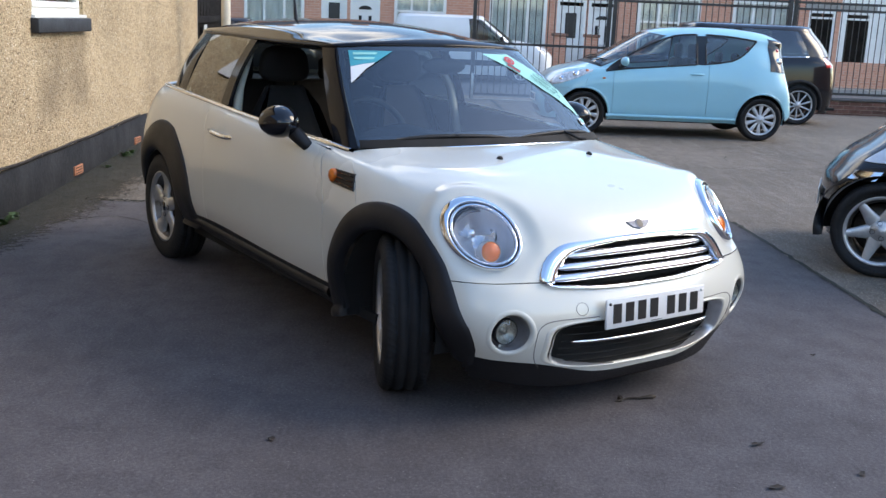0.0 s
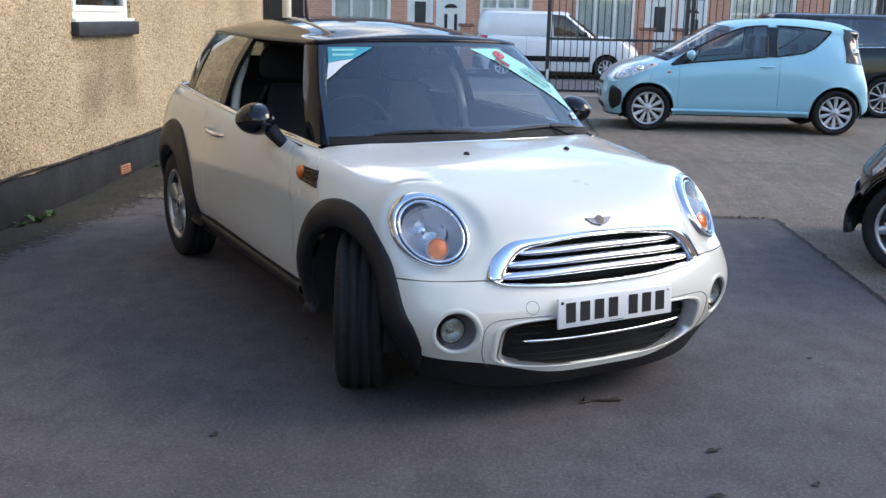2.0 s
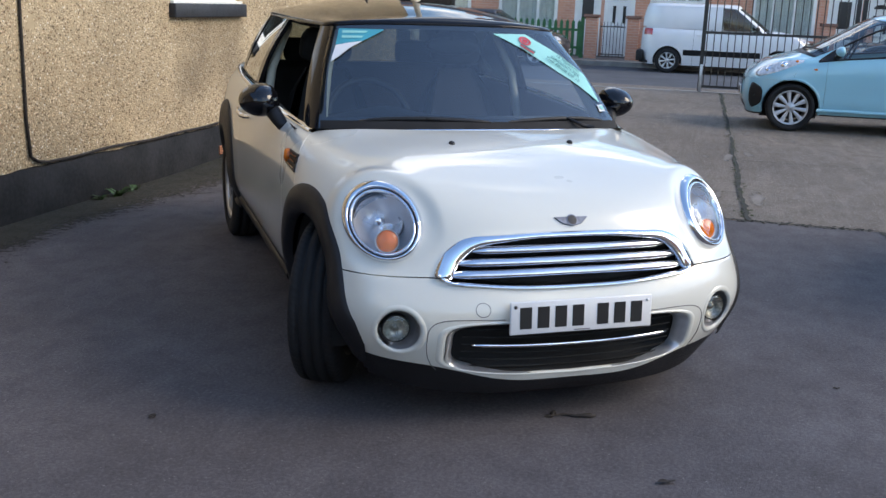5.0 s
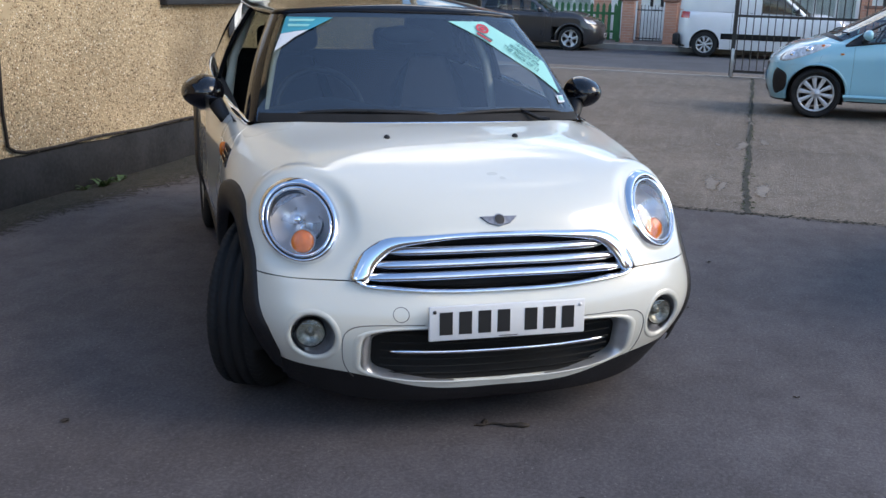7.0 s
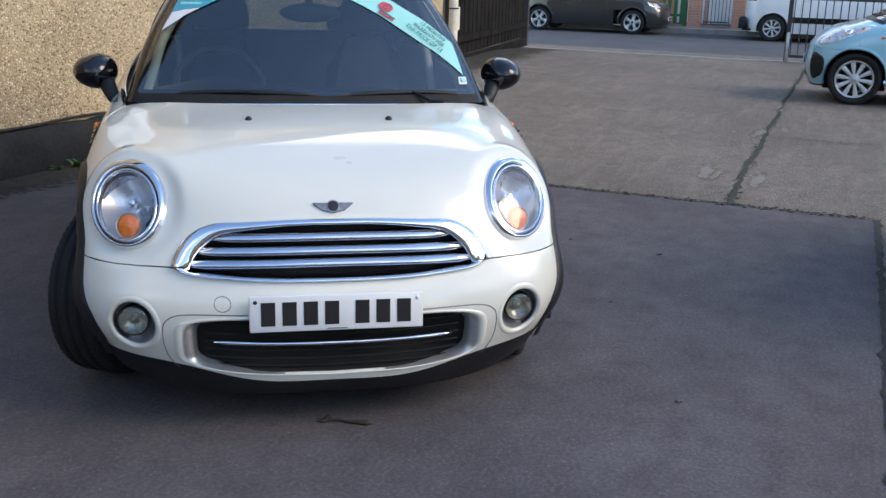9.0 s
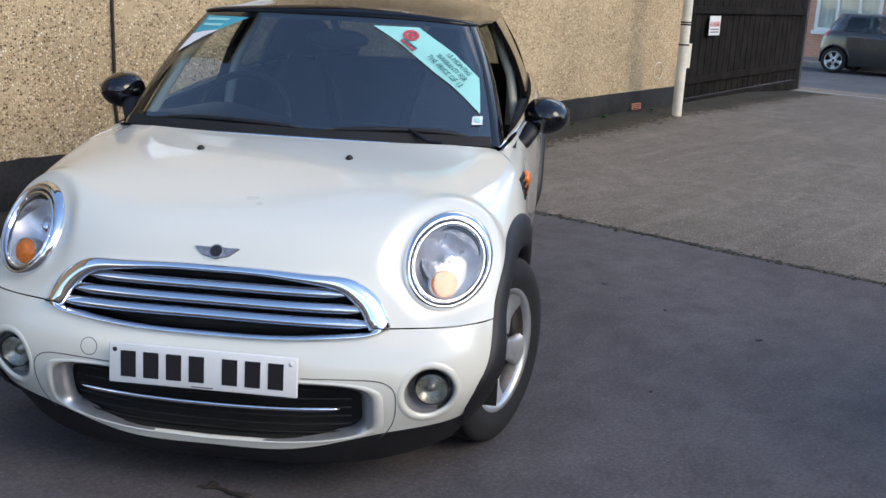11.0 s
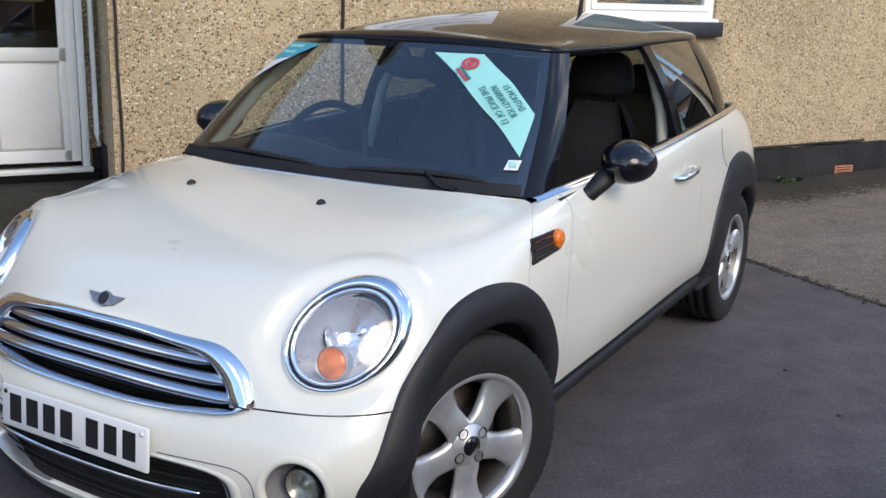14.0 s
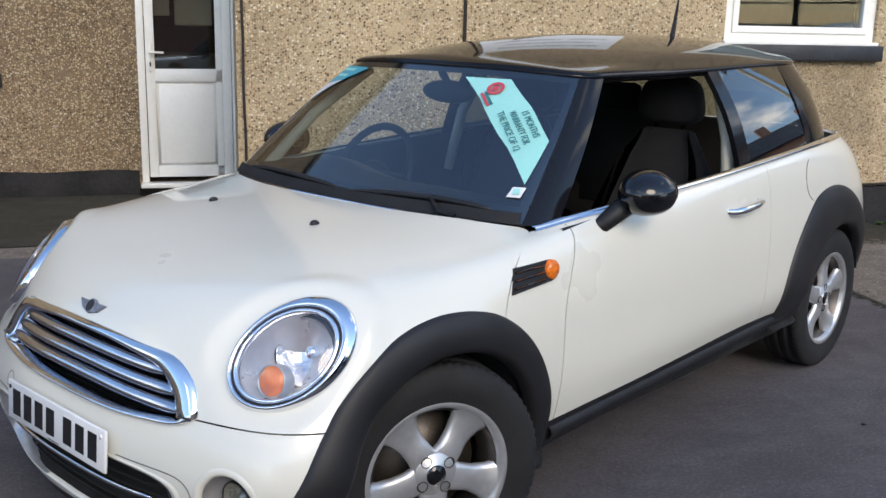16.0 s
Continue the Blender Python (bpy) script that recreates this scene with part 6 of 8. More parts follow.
for x in np.linspace(-.36, .36, 24):
    rows.append([(x, 2.60, 1.345 - .12 * x * x), (x, 2.74, 1.335 - .14 * x * x), (x, 2.80, 1.315 - .14 * x * x), (x, 2.70, 1.295 - .12 * x * x)])
grid(bm, rows)
part("spoiler", bm, M["gloss"], roof)

# wipers
for x0, x1 in ((-.52, .02), (.10, .60)):
    bm = bmesh.new()
    pts, blade = [], []
    for t in np.linspace(0, 1, 14):
        ci = np.interp(t, [0, 1], [x0 / .30 if abs(x0) < .3 else math.copysign(1 + (abs(x0) - .3) / .24, x0), x1 / .30 if abs(x1) < .3 else math.copysign(1 + (abs(x1) - .3) / .24, x1)])
        p = house.at([ci], [.13 + .05 * math.sin(math.pi * t)])[0, 0]
        blade.append((p[0], p[1] - .010, p[2] + .006))
    tube(bm, blade, [.0095 * min(1, .4 + 4 * k / 13, .4 + 4 * (13 - k) / 13) for k in range(14)], 8)
    wp = part("wiper", bm, M["plastic"], mini, "black wiper")
    bm = bmesh.new()
    b0 = Vector(blade[7])
    tube(bm, [(x1 * .8 + .02, .325, .906), (x1 * .8 - .03, .315, .916), b0 + Vector((0, -.006, .003))], [.010, .008, .005], 8)
    part("wiper_arm", bm, M["plastic"], wp)
# cowl
bm = panel(np.array([[tuple(skin.at([c], [8])[0, 0] + np.array((0, .005, -.004))) for c in np.linspace(-5.75, 5.75, 50)], [tuple(house.at([c], [0.02])[0, 0] + np.array((0, .02, .0))) for c in np.linspace(-2.8, 2.8, 50)]]), rim=0)
part("cowl", bm, M["plastic"], mini)

bm = bmesh.new()
tube(bm, [Vector(skin.at([q], [8])[0, 0]) + Vector((0, .002, -.001)) for q in np.linspace(-5.2, 5.2, 60)], [.0045 * min(1, .02 + (5.2 - abs(q)) / 2.2) for q in np.linspace(-5.2, 5.2, 60)], 8)
part("bonnet_edge", bm, M["chrome"], mini, "bright trim along the bonnet's rear edge")

low_ = strip(-2.82, 2.82, -.01, .115, 60, 5)
low_ += np.linspace(.004, .013, 5)[:, None, None] * np.array((0, -.65, .76))
part("cowl_cover", panel(low_, rim=.010), M["rubber"], mini, "black plastic wiper cowl")

# windscreen stickers (flat on the glass)
def on_screen(c, r, lift=-.004):
    p = house.at([c, c + .01], [r, r + .01])
    n_ = np.cross(p[0, 1] - p[0, 0], p[1, 0] - p[0, 0])
    n_ /= np.linalg.norm(n_)
    if n_[1] > 0:
        n_ = -n_
    return Vector(p[0, 0]) + Vector(n_) * -lift


def sticker(name, quad, mat, label, lift, parent=None):
    """A film on the windscreen between four corners given as (x column, height row)."""
    bm = bmesh.new()
    a, b, c, d = [np.array(q) for q in quad]
    rows = []
    for v in np.linspace(0, 1, 10):
        rows.append([on_screen(*((a * (1 - u) + b * u) * (1 - v) + (d * (1 - u) + c * u) * v), lift) for u in np.linspace(0, 1, 16)])
    grid(bm, rows)
    return part(name, bm, mat, parent, label)


def spot(x, z):
    """Column and row of the windscreen's point at that width and height."""
    c, r = 3 * x / .60, (z - .9) / .205
    for _ in range(12):
        p = house.at([c, c + .01], [r, r + .01])
        e = np.array((x, z)) - p[0, 0, [0, 2]]
        J = np.array([(p[0, 1] - p[0, 0])[[0, 2]], (p[1, 0] - p[0, 0])[[0, 2]]]).T / .01
        d = np.clip(np.linalg.solve(J, e), -.3, .3)
        c, r = c + d[0], r + d[1]
    return (float(c), float(r))


st = sticker("warranty_sticker", [spot(.176, 1.272), spot(.345, 1.272), spot(.590, 1.107), spot(.612, .992)], M["aqua"], "", -.004)
tagged(st, "aqua diagonal warranty sticker on the windscreen", "sticker")


def screen_frame(c0, r0, c1, r1):
    """A flat frame on the glass, x along the way from the first place to the second."""
    a, b = on_screen(c0, r0, -.006), on_screen(c1, r1, -.006)
    mid = on_screen((c0 + c1) / 2, (r0 + r1) / 2, -.009)
    x = (b - a).normalized()
    up = on_screen((c0 + c1) / 2, (r0 + r1) / 2 + .2, -.006) - on_screen((c0 + c1) / 2, (r0 + r1) / 2, -.006)
    z = x.cross(up).normalized()
    y = z.cross(x).normalized()
    return Matrix.Translation(mid) @ Matrix((x, y, z)).transposed().to_4x4()


tm = screen_frame(*spot(.385, 1.207), *spot(.575, 1.065))
for k, (tx, wd) in enumerate((("15 MONTHS", .122), ("WARRANTY FOR", .156), ("THE PRICE OF 12", .184))):
    text("lettering", tx, .032, M["greenink"], tm @ pose(-.004, .034 - k * .036, 0), st, width=wd)
lg = screen_frame(*spot(.272, 1.256), *spot(.372, 1.225))
bm = bmesh.new()
lathe(bm, [(.0, .0), (.013, .0)], 20, lg @ pose(0, 0, 0, 0, -90, 0))
lathe(bm, [(.018, .0), (.030, .0)], 24, lg @ pose(0, 0, 0, 0, -90, 0))
part("emblem", bm, M["redstick"], st, "plain red rings")
lb = screen_frame(*spot(.270, 1.240), *spot(.370, 1.178))
part("red_bar", boxbm(-.036, -.010, -.001, .036, -.001, .001), M["redstick"], st, "plain red bar", smooth=False, m=lb)
part("green_bar", boxbm(-.036, .003, -.001, .036, .011, .001), M["greenink"], st, "plain green bar", smooth=False, m=lb)
pk = sticker("permit_sticker", [spot(.588, .984), spot(.622, .984), spot(.624, .958), spot(.588, .958)], M["plate"], "", -.005)
tagged(pk, "small square permit sticker low on the windscreen", "sticker")
part("disc", boxbm(-.010, -.010, -.001, .010, .010, .001), M["aqua"], pk, smooth=False, m=screen_frame(*spot(.604, .971), *spot(.608, .971)))
sv = sticker("corner_sticker", [(-2.45, 1.86), (-1.2, 1.82), (-1.72, 1.60), (-2.48, 1.53)], M["bluestick"], "", -.005)
tagged(sv, "blue and white corner sticker on the windscreen", "sticker")
sticker("white_corner", [(-2.48, 1.525), (-1.73, 1.595), (-2.3, 1.32), (-2.58, 1.20)], M["plate"], "white lower part", -.005, sv)
for k in range(2):
    sticker("bar", [(-2.3, 1.81 - k * .10), (-1.6 - k * .1, 1.79 - k * .10), (-1.65 - k * .1, 1.75 - k * .10), (-2.3, 1.76 - k * .10)], M["aqua"], "plain pale bar", -.007, sv)

# ---- cabin ----
part("floor", boxbm(-.70, .2, .20, .70, 2.85, .24), M["dark"], mini, smooth=False)
part("bulkhead", boxbm(-.64, .2, .22, .64, .26, .80), M["dark"], mini, smooth=False)
for s in (-1, 1):
    for y0, y1 in ((-.24, .36), (2.12, 2.78)):
        bm = bmesh.new()
        box(bm, s * .50 - .01, y0, .14, s * .50 + .01, y1, .66)
        box(bm, min(s * .5, s * .74), y0, .655, max(s * .5, s * .68), y1, .67)
        part("wheel_house", bm, M["dark"], mini, smooth=False)
part("engine_bay", boxbm(-.5, -.46, .15, .5, .18, .62), M["dark"], mini, smooth=False)
bm = bmesh.new()
rows = []
for x in np.linspace(-.64, .64, 40):
    c = .03 * math.cos(x * 2)
    hump = .045 * math.exp(-((x + .36) / .16) ** 2)
    rows.append([(x, .34 + .16 * x * x, .885), (x, .46, .915 + .3 * hump), (x, .60, .925 + hump), (x, .70, .90 + hump), (x, .74, .82), (x, .72, .55)])
grid(bm, rows)
part("dashboard", bm, M["plastic"], mini)
bm = bmesh.new()
wc, wa = Vector((-.36, .82, .885)), radians(64)
tube(bm, [wc + Vector((.185 * math.cos(t), .185 * math.sin(t) * math.cos(wa), .185 * math.sin(t) * math.sin(wa))) for t in np.linspace(0, 2 * math.pi, 48, endpoint=False)], .015, 10, True)
sw = part("steering_wheel", bm, M["plastic"], mini)
bm = bmesh.new()
for t in (.0, math.pi, -math.pi / 2):
    tube(bm, [wc, wc + Vector((.175 * math.cos(t), .175 * math.sin(t) * math.cos(wa), .175 * math.sin(t) * math.sin(wa)))], .014, 8)
bmesh.ops.create_uvsphere(bm, u_segments=20, v_segments=10, radius=.055, matrix=Matrix.Translation(wc + Vector((0, .01, -.01))))
part("wheel_spokes", bm, M["plastic"], sw)
bm = bmesh.new()
bmesh.ops.create_uvsphere(bm, u_segments=24, v_segments=12, radius=1)
for v in bm.verts:
    v.co = Vector((v.co.x * .125, v.co.y * .022, v.co.z * .040)) + Vector((.02, .82, 1.212))
im = part("inner_mirror", bm, M["plastic"], mini)
bm = bmesh.new()
tube(bm, [(.02, .82, 1.235), (.01, .79, 1.285)], .014, 8)
part("mirror_stem", bm, M["plastic"], im)


def seat(x):
    """A bucket front seat with headrest on chrome posts."""
    prof = [(1.02, .42), (1.05, .50), (1.45, .47), (1.50, .50), (1.56, .70), (1.64, .95), (1.675, 1.03), (1.70, 1.055), (1.73, 1.04), (1.72, .90), (1.66, .62), (1.60, .38), (1.05, .36)]
    bm = bmesh.new()
    rows = []
    for dx, k in ((-.25, .92), (-.23, 1.0), (-.14, .97), (0, .95), (.14, .97), (.23, 1.0), (.25, .92)):
        rows.append([(x + dx * (1 - .62 * (max(0, z - .70) / .36) ** 1.8), 1.40 + (y - 1.35) * k, z) for y, z in prof])
    vs = grid(bm, rows, True)
    for row in (vs[0], vs[-1]):
        bm.faces.new(row)
    bmesh.ops.recalc_face_normals(bm, faces=bm.faces)
    st_ = part("seat", bm, M["fabric"], mini, "black cloth front seat")
    bm = bmesh.new()
    bmesh.ops.create_uvsphere(bm, u_segments=28, v_segments=16, radius=1)
    for v in bm.verts:
        ex, ey, ez = (math.copysign(abs(q) ** .62, q) for q in v.co)
        v.co = Vector((x + ex * .135 * (1 - .12 * ez), 1.755 + ey * .055, 1.165 + ez * .095))
    part("headrest", bm, M["fabric"], st_)
    for dx in (-.06, .06):
        bm = bmesh.new()
        tube(bm, [(x + dx, 1.745, 1.0), (x + dx, 1.75, 1.10)], .008, 8)
        part("headrest_post", bm, M["chrome"], st_)


seat(-.36)
seat(.36)
bm = boxbm(-.62, 2.05, .3, .62, 2.45, .58, bevel=.05)
box(bm, -.60, 2.38, .5, .60, 2.52, 1.04, bevel=.05)
for x in (-.34, .34):
    box(bm, x - .12, 2.42, 1.03, x + .12, 2.50, 1.17, bevel=.035)
part("rear_bench", bm, M["fabric"], mini)

# wheels
ST = 24
for s, y, a in ((1, 0, ST - 2), (-1, 0, ST + 3), (1, 2.467, 0), (-1, 2.467, 0)):
    m = Matrix.Translation((s * .699, y + (.010 if y == 0 else 0), .304)) @ pose(0, 0, 0, 0, 0, -a) @ pose(0, 0, 0, 36 if s > 0 and y == 0 else 0, 0, 0 if s > 0 else 180)
    wheel(mini, m, .306, .174, .202, 5, "five", s)


# ---- other cars ----
def plain_car(name, m, label, S, paint, spokes, style, group=""):
    """A hatchback or small van; S holds its measures. Forward is -y, the front axle over the origin."""
    t = thing(name, m, label, "car" if not S.get("van") else "van", group)
    f, wb, r, w, yc, zc, zn = S["f"], S["wb"], S["r"], S["w"], S["yc"], S["zc"], S["zn"]
    belt = lambda y: float(np.interp(y, [yc, r], [S["b0"], S["b1"]]))
    plan = [(0, f), (.33 * w, f + .012), (.62 * w, f + .055), (.87 * w, f + .18), (.985 * w, f + .40), (w, .02), (w, yc + .08), (w, yc + .25), (w, (yc + wb) * .5 + .15), (w, wb - .62), (w, wb), (.88 * w, r - .20), (.52 * w, r - .045), (0, r)]
    wf, wr_ = [1, 1, 1, 1, .5] + [0] * 9, [0] * 11 + [.7, 1, 1]

    def ring(inset, fb, rb, zf, zs):
        out = []
        for i, (x, y) in enumerate(plan):
            k = wf[i]
            zz = zs(y) if callable(zs) else zs
            out.append((x * (1 - inset * (1 if i > 2 else .5)), y + fb * k - rb * wr_[i], zf * k + zz * (1 - k)))
        return out

    A, B, C = ring(.07, .06, .05, .17, .19), ring(.035, .02, .02, .27, .30), ring(.006, .0, .0, .44, .46)
    D = ring(.0, .012, .0, .55, .60)
    E = ring(.008, .045, S.get("lean", .2) * .2, zn - .10, lambda y: belt(y) - .20)
    F = ring(.03, .13, S.get("lean", .2) * .5, zn, lambda y: belt(y) - .08)
    G = ring(.085, .26, S.get("lean", .2), zn + .35 * (zc - zn), belt)
    H = [(0, yc, zc), (.2 * w, yc + .004, zc), (.38 * w, yc + .02, zc - .002), (.52 * w, yc + .04, zc - .004), (.63 * w, yc + .07, zc - .008), (.72 * w, yc + .10, zc - .012), (.82 * w, yc + .13, zc - .018)]
    mid = [tuple((np.array(G[i]) * .5 + np.array(H[i]) * .5) + np.array((0, 0, .022))) for i in range(7)]
    sk = Skin([A, B, C, D, E, F, G], [mid, H])
    rb, zr, yf, yr, wr = S["rb"], S["zr"], S["yf"], S["yr"], S["wr"]
    ys = [yc + .04, yc + .06, yc + .11, yc + .22, yc + .36, (yc + S["yb"]) * .5 + .15, S["yb"], (S["yb"] + rb) * .5, rb - .30, rb - .06, rb]
    xs_ = [0, .4 * w, .70 * w, .85 * w, .885 * w, .90 * w, .90 * w, .885 * w, .80 * w, .50 * w, 0]
    P0 = [(x, y, (zc - .01) if i < 3 else belt(y) + .004) for i, (x, y) in enumerate(zip(xs_, ys))]
    yt = [yf, yf + .01, yf + .04, yf + .10, yf + .22, (yf + S["yb"]) * .5 + .1, S["yb"] + .03, (S["yb"] + yr) * .5, yr - .22, yr - .05, yr]
    xt = [0, .45 * wr, .78 * wr, .95 * wr, wr, wr * 1.02, wr * 1.03, wr * 1.01, wr * .90, wr * .55, 0]
    zt = [zr + .015, zr + .013, zr + .005, zr - .01, zr, zr + .01, zr + .012, zr + .005, zr - .01, zr - .01, zr - .01]
    P2 = list(zip(xt, yt, zt))
    gh = Skin([P0, bulge(P0, P2, .025), P2])
    R = S["R"]
    arch = lambda p: any((p.y - y) ** 2 + (p.z - R) ** 2 < (R + .055) ** 2 for y in (0, wb)) and abs(p.x) > w * .6
    gcol = .005
    side_tree = bvh_of(sk.at(np.linspace(-13, 13, 200), np.linspace(0, 6, 40)))

    def xs_at(y, z, s):
        h = side_tree.ray_cast(Vector((s * 2, y, z)), Vector((-s, 0, 0)))[0]
        return h.x if h else s * w * .96

    part("bumper", panel(sk.at(np.linspace(-5, 5, 150), np.linspace(.15, 3 - gcol, 40)), arch), paint, t)
    part("bonnet", panel(sk.at(np.linspace(-6 + gcol, 6 - gcol, 160), np.concatenate([np.linspace(3 + gcol, 6, 40), np.linspace(6.1, 8, 14)])), arch), paint, t)
    part("under_tray", panel(sk.at(np.linspace(-13, 13, 120), np.linspace(0, .15, 3)), arch, rim=0), M["plastic"], t, "black lower edge")
    for s in (-1, 1):
        seq = lambda a, b, k: np.linspace(s * a, s * b, k)
        part("wing", panel(sk.at(seq(6 + gcol, 7 - gcol, 14), np.linspace(.15, 6, 70)), arch, flip=s < 0), paint, t)
        dr = part("door", panel(sk.at(seq(7 + gcol, 9 - gcol, 40), np.linspace(.15, 6, 70)), arch, flip=s < 0), paint, t)
        part("rear_quarter", panel(sk.at(seq(9 + gcol, 13, 110), np.linspace(.15, 6, 70)), arch, flip=s < 0), paint, t)
        y = wb - .62 - .14
        hx = s * w * .985
        bm = bmesh.new()
        tube(bm, [(hx - s * .02, y - .10, belt(y) - .13), (hx + s * .012, y - .08, belt(y) - .13), (hx + s * .015, y + .05, belt(y) - .125), (hx - s * .02, y + .07, belt(y) - .125)], .013, 8)
        part("handle", bm, paint, dr)
        for y0 in (0, wb):
            bm = bmesh.new()
            an = np.radians(np.linspace(-10, 190, 50))
            grid(bm, [[(xs_at(y0 + (R + max(k, .07)) * math.cos(a), max(.22, R + (R + max(k, .07)) * math.sin(a)), s) + s * off, y0 + (R + k) * math.cos(a), max(.16, R + (R + k) * math.sin(a))) for a in an] for k, off in ((.10, -.004), (.085, .004), (.065, .008), (.05, .004), (.045, -.02))])
            bmesh.ops.recalc_face_normals(bm, faces=bm.faces)
            part("wheel_arch", bm, M["plastic"] if S.get("dark_arch") else paint, t)
        for y0 in (0, wb):
            bm = bmesh.new()
            grid(bm, [[(s * w * .58, y0 + (R + .046) * q * math.cos(a), max(.16, R + (R + .046) * q * math.sin(a))) for a in an] for q in (1, .5, .02)])
            grid(bm, [[(s * x, y0 + (R + .046) * math.cos(a), max(.16, R + (R + .046) * math.sin(a))) for a in an] for x in (w * .95, w * .58)])
            part("arch_liner", bm, M["dark"], t, smooth=False)
        # lamps
        V = sk.at(seq(S["l0"], S["l1"], 14), np.linspace(S["lz0"], S["lz1"], 10))
        c = V.reshape(-1, 3).mean(0)
        keep = lambda V, k: c + (V - c) * k + np.array((s * .006, -.006, .003))
        lm = part("headlamp", panel(keep(V, 1.0), rim=.01, flip=s < 0), M["bright"], t, "clear headlamp")
        bm = bmesh.new()
        bmesh.ops.create_uvsphere(bm, u_segments=16, v_segments=10, radius=.05, matrix=Matrix.Translation(c + np.array((0, -.0, 0))))
        part("bulb_bowl", bm, M["alloy"], lm)
        if not S.get("high_tail"):
            V = sk.at(seq(10.75, 11.6, 10), np.linspace(4.2, 5.8, 10))
            part("tail_lamp", panel(V + np.array((s * .006, .006, 0)), rim=.01, flip=s < 0), M["red"], t, "red tail lamp")
        else:
            V = gh.at(seq(8.25, 8.95, 10), np.linspace(-.0, 1.2, 12))
            part("tail_lamp", panel(V + np.array((s * .008, .008, 0)), rim=.01, flip=s < 0), M["gloss"], t, "dark clear-topped tail lamp")
            bm = bmesh.new()
            bmesh.ops.create_uvsphere(bm, u_segments=14, v_segments=8, radius=.045, matrix=Matrix.Translation(Vector(gh.at([s * 8.6], [.45])[0, 0]) + Vector((s * .0, .01, 0))))
            part("tail_bulb", bm, M["chrome"], t)
        # glass and pillars
        body = [(2.72, 3.5), (S.get("c0", 7.35), 8.7)]
        for a, b in body:
            part("pillar", panel(gh.at(seq(a, b, 12), np.linspace(0, 2, 16)), rim=.02, flip=s < 0), paint, t)
        part("pillar", panel(gh.at(seq(5.9, 6.12, 4), np.linspace(0, 2, 12)), rim=.02, flip=s < 0), M["gloss"] if not S.get("van") else paint, t)
        q = part("side_window", panel(gh.at(seq(3.5, 5.9, 24), np.linspace(.03, 1.9, 12)), rim=0, flip=s < 0), M["tint"], t)
        q.visible_shadow = False
        q = part("side_window", panel(gh.at(seq(6.12, S.get("c0", 7.35), 16), np.linspace(.03, 1.9, 12)), rim=0, flip=s < 0), (M["privacy"] if S.get("dark_arch") else M["tint"]) if not S.get("van") else paint, t)
        q.visible_shadow = False
        bm = bmesh.new()
        mc = Vector((s * (w + .07), yc + .42, belt(yc) + .10))
        bmesh.ops.create_uvsphere(bm, u_segments=18, v_segments=10, radius=1)
        for v in bm.verts:
            v.co = mc + Vector((v.co.x * .085, v.co.y * .055, v.co.z * .06))
        part("mirror", bm, paint if not S.get("van") else M["plastic"], t)
    q = part("windscreen", panel(gh.at(np.linspace(-2.72, 2.72, 30), np.linspace(.03, 1.95, 14)), rim=0), M["tint"], t)
    q.visible_shadow = False
    for s in (-1, 1):
        part("rear_window", panel(gh.at(np.linspace(s * 8.7, s * 10, 12), np.linspace(.1, 1.9, 12)), rim=0, flip=s < 0), M["tint"] if not S.get("van") else paint, t)
    edge_ = gh.at(np.linspace(-10, 10, 100), [1.93])[0]
    rows_ = []
    y0, y1 = yf + .35, yr - .35
    for k, dz, out in ((1, -.012, 0), (1, -.002, .006), (.985, .012, 0), (.95, .026, 0), (.88, .042, 0), (.75, .056, 0), (.45, .068, 0), (.15, .074, 0), (.01, .075, 0)):
        row = []
        for x, y, z in edge_:
            sp = min(max(y, y0), y1)
            row.append((x * k + math.copysign(out, x), sp + (y - sp) * k, (z if k > .98 else z + (zr + .005 - z) * min(1, (1 - k) / .1)) + dz))
        rows_.append(row)
    bm = bmesh.new()
    grid(bm, rows_, True)
    bmesh.ops.remove_doubles(bm, verts=bm.verts, dist=.0005)
    bmesh.ops.recalc_face_normals(bm, faces=bm.faces)
    part("roof", bm, paint, t)
    # cabin
    part("cabin_floor", boxbm(-w * .85, yc, .24, w * .85, rb, .28), M["dark"], t, smooth=False)
    bm = boxbm(-w * .8, yc + .05, .3, w * .8, yc + .45, zc - .02, bevel=.04)
    part("dashboard", bm, M["cloth"], t)
    for s in (-1, 1):
        part("door_card", boxbm(s * w * .88 - .015, yc + .2, .3, s * w * .88 + .015, rb - .3, belt(yc) - .02), M["cloth"], t, smooth=False)
        x = s * w * .45
        bm = boxbm(x - .23, yc + 1.0, .3, x + .23, yc + 1.5, .55, bevel=.05)
        box(bm, x - .23, yc + 1.42, .5, x + .23, yc + 1.58, 1.08, bevel=.06)
        box(bm, x - .13, yc + 1.46, 1.1, x + .13, yc + 1.57, 1.30, bevel=.05)
        part("seat", bm, M["cloth"], t)
    if not S.get("van"):
        part("rear_bench", boxbm(-w * .75, rb - .55, .4, w * .75, rb - .40, belt(rb) + .02, bevel=.05), M["cloth"], t)
    # front details
    hitb = bvh_of(sk.at(np.linspace(-5, 5, 80), np.linspace(0, 6, 40)))

    def fr(x, z):
        h = hitb.ray_cast(Vector((x, f - 1, z)), Vector((0, 1, 0)))[0]
        return h if h else Vector((x, f + .1, z))

    for z0, z1, hw, nm in S.get("mouths", ()):
        bm = bmesh.new()
        grid(bm, [[fr(x, z) + Vector((0, -.006 if 0 < i < 5 else .004, 0)) for x in np.linspace(-hw, hw, 30)] for i, z in enumerate(np.linspace(z0, z1, 6))])
        part(nm, bm, M["plastic"], t, "black grille")
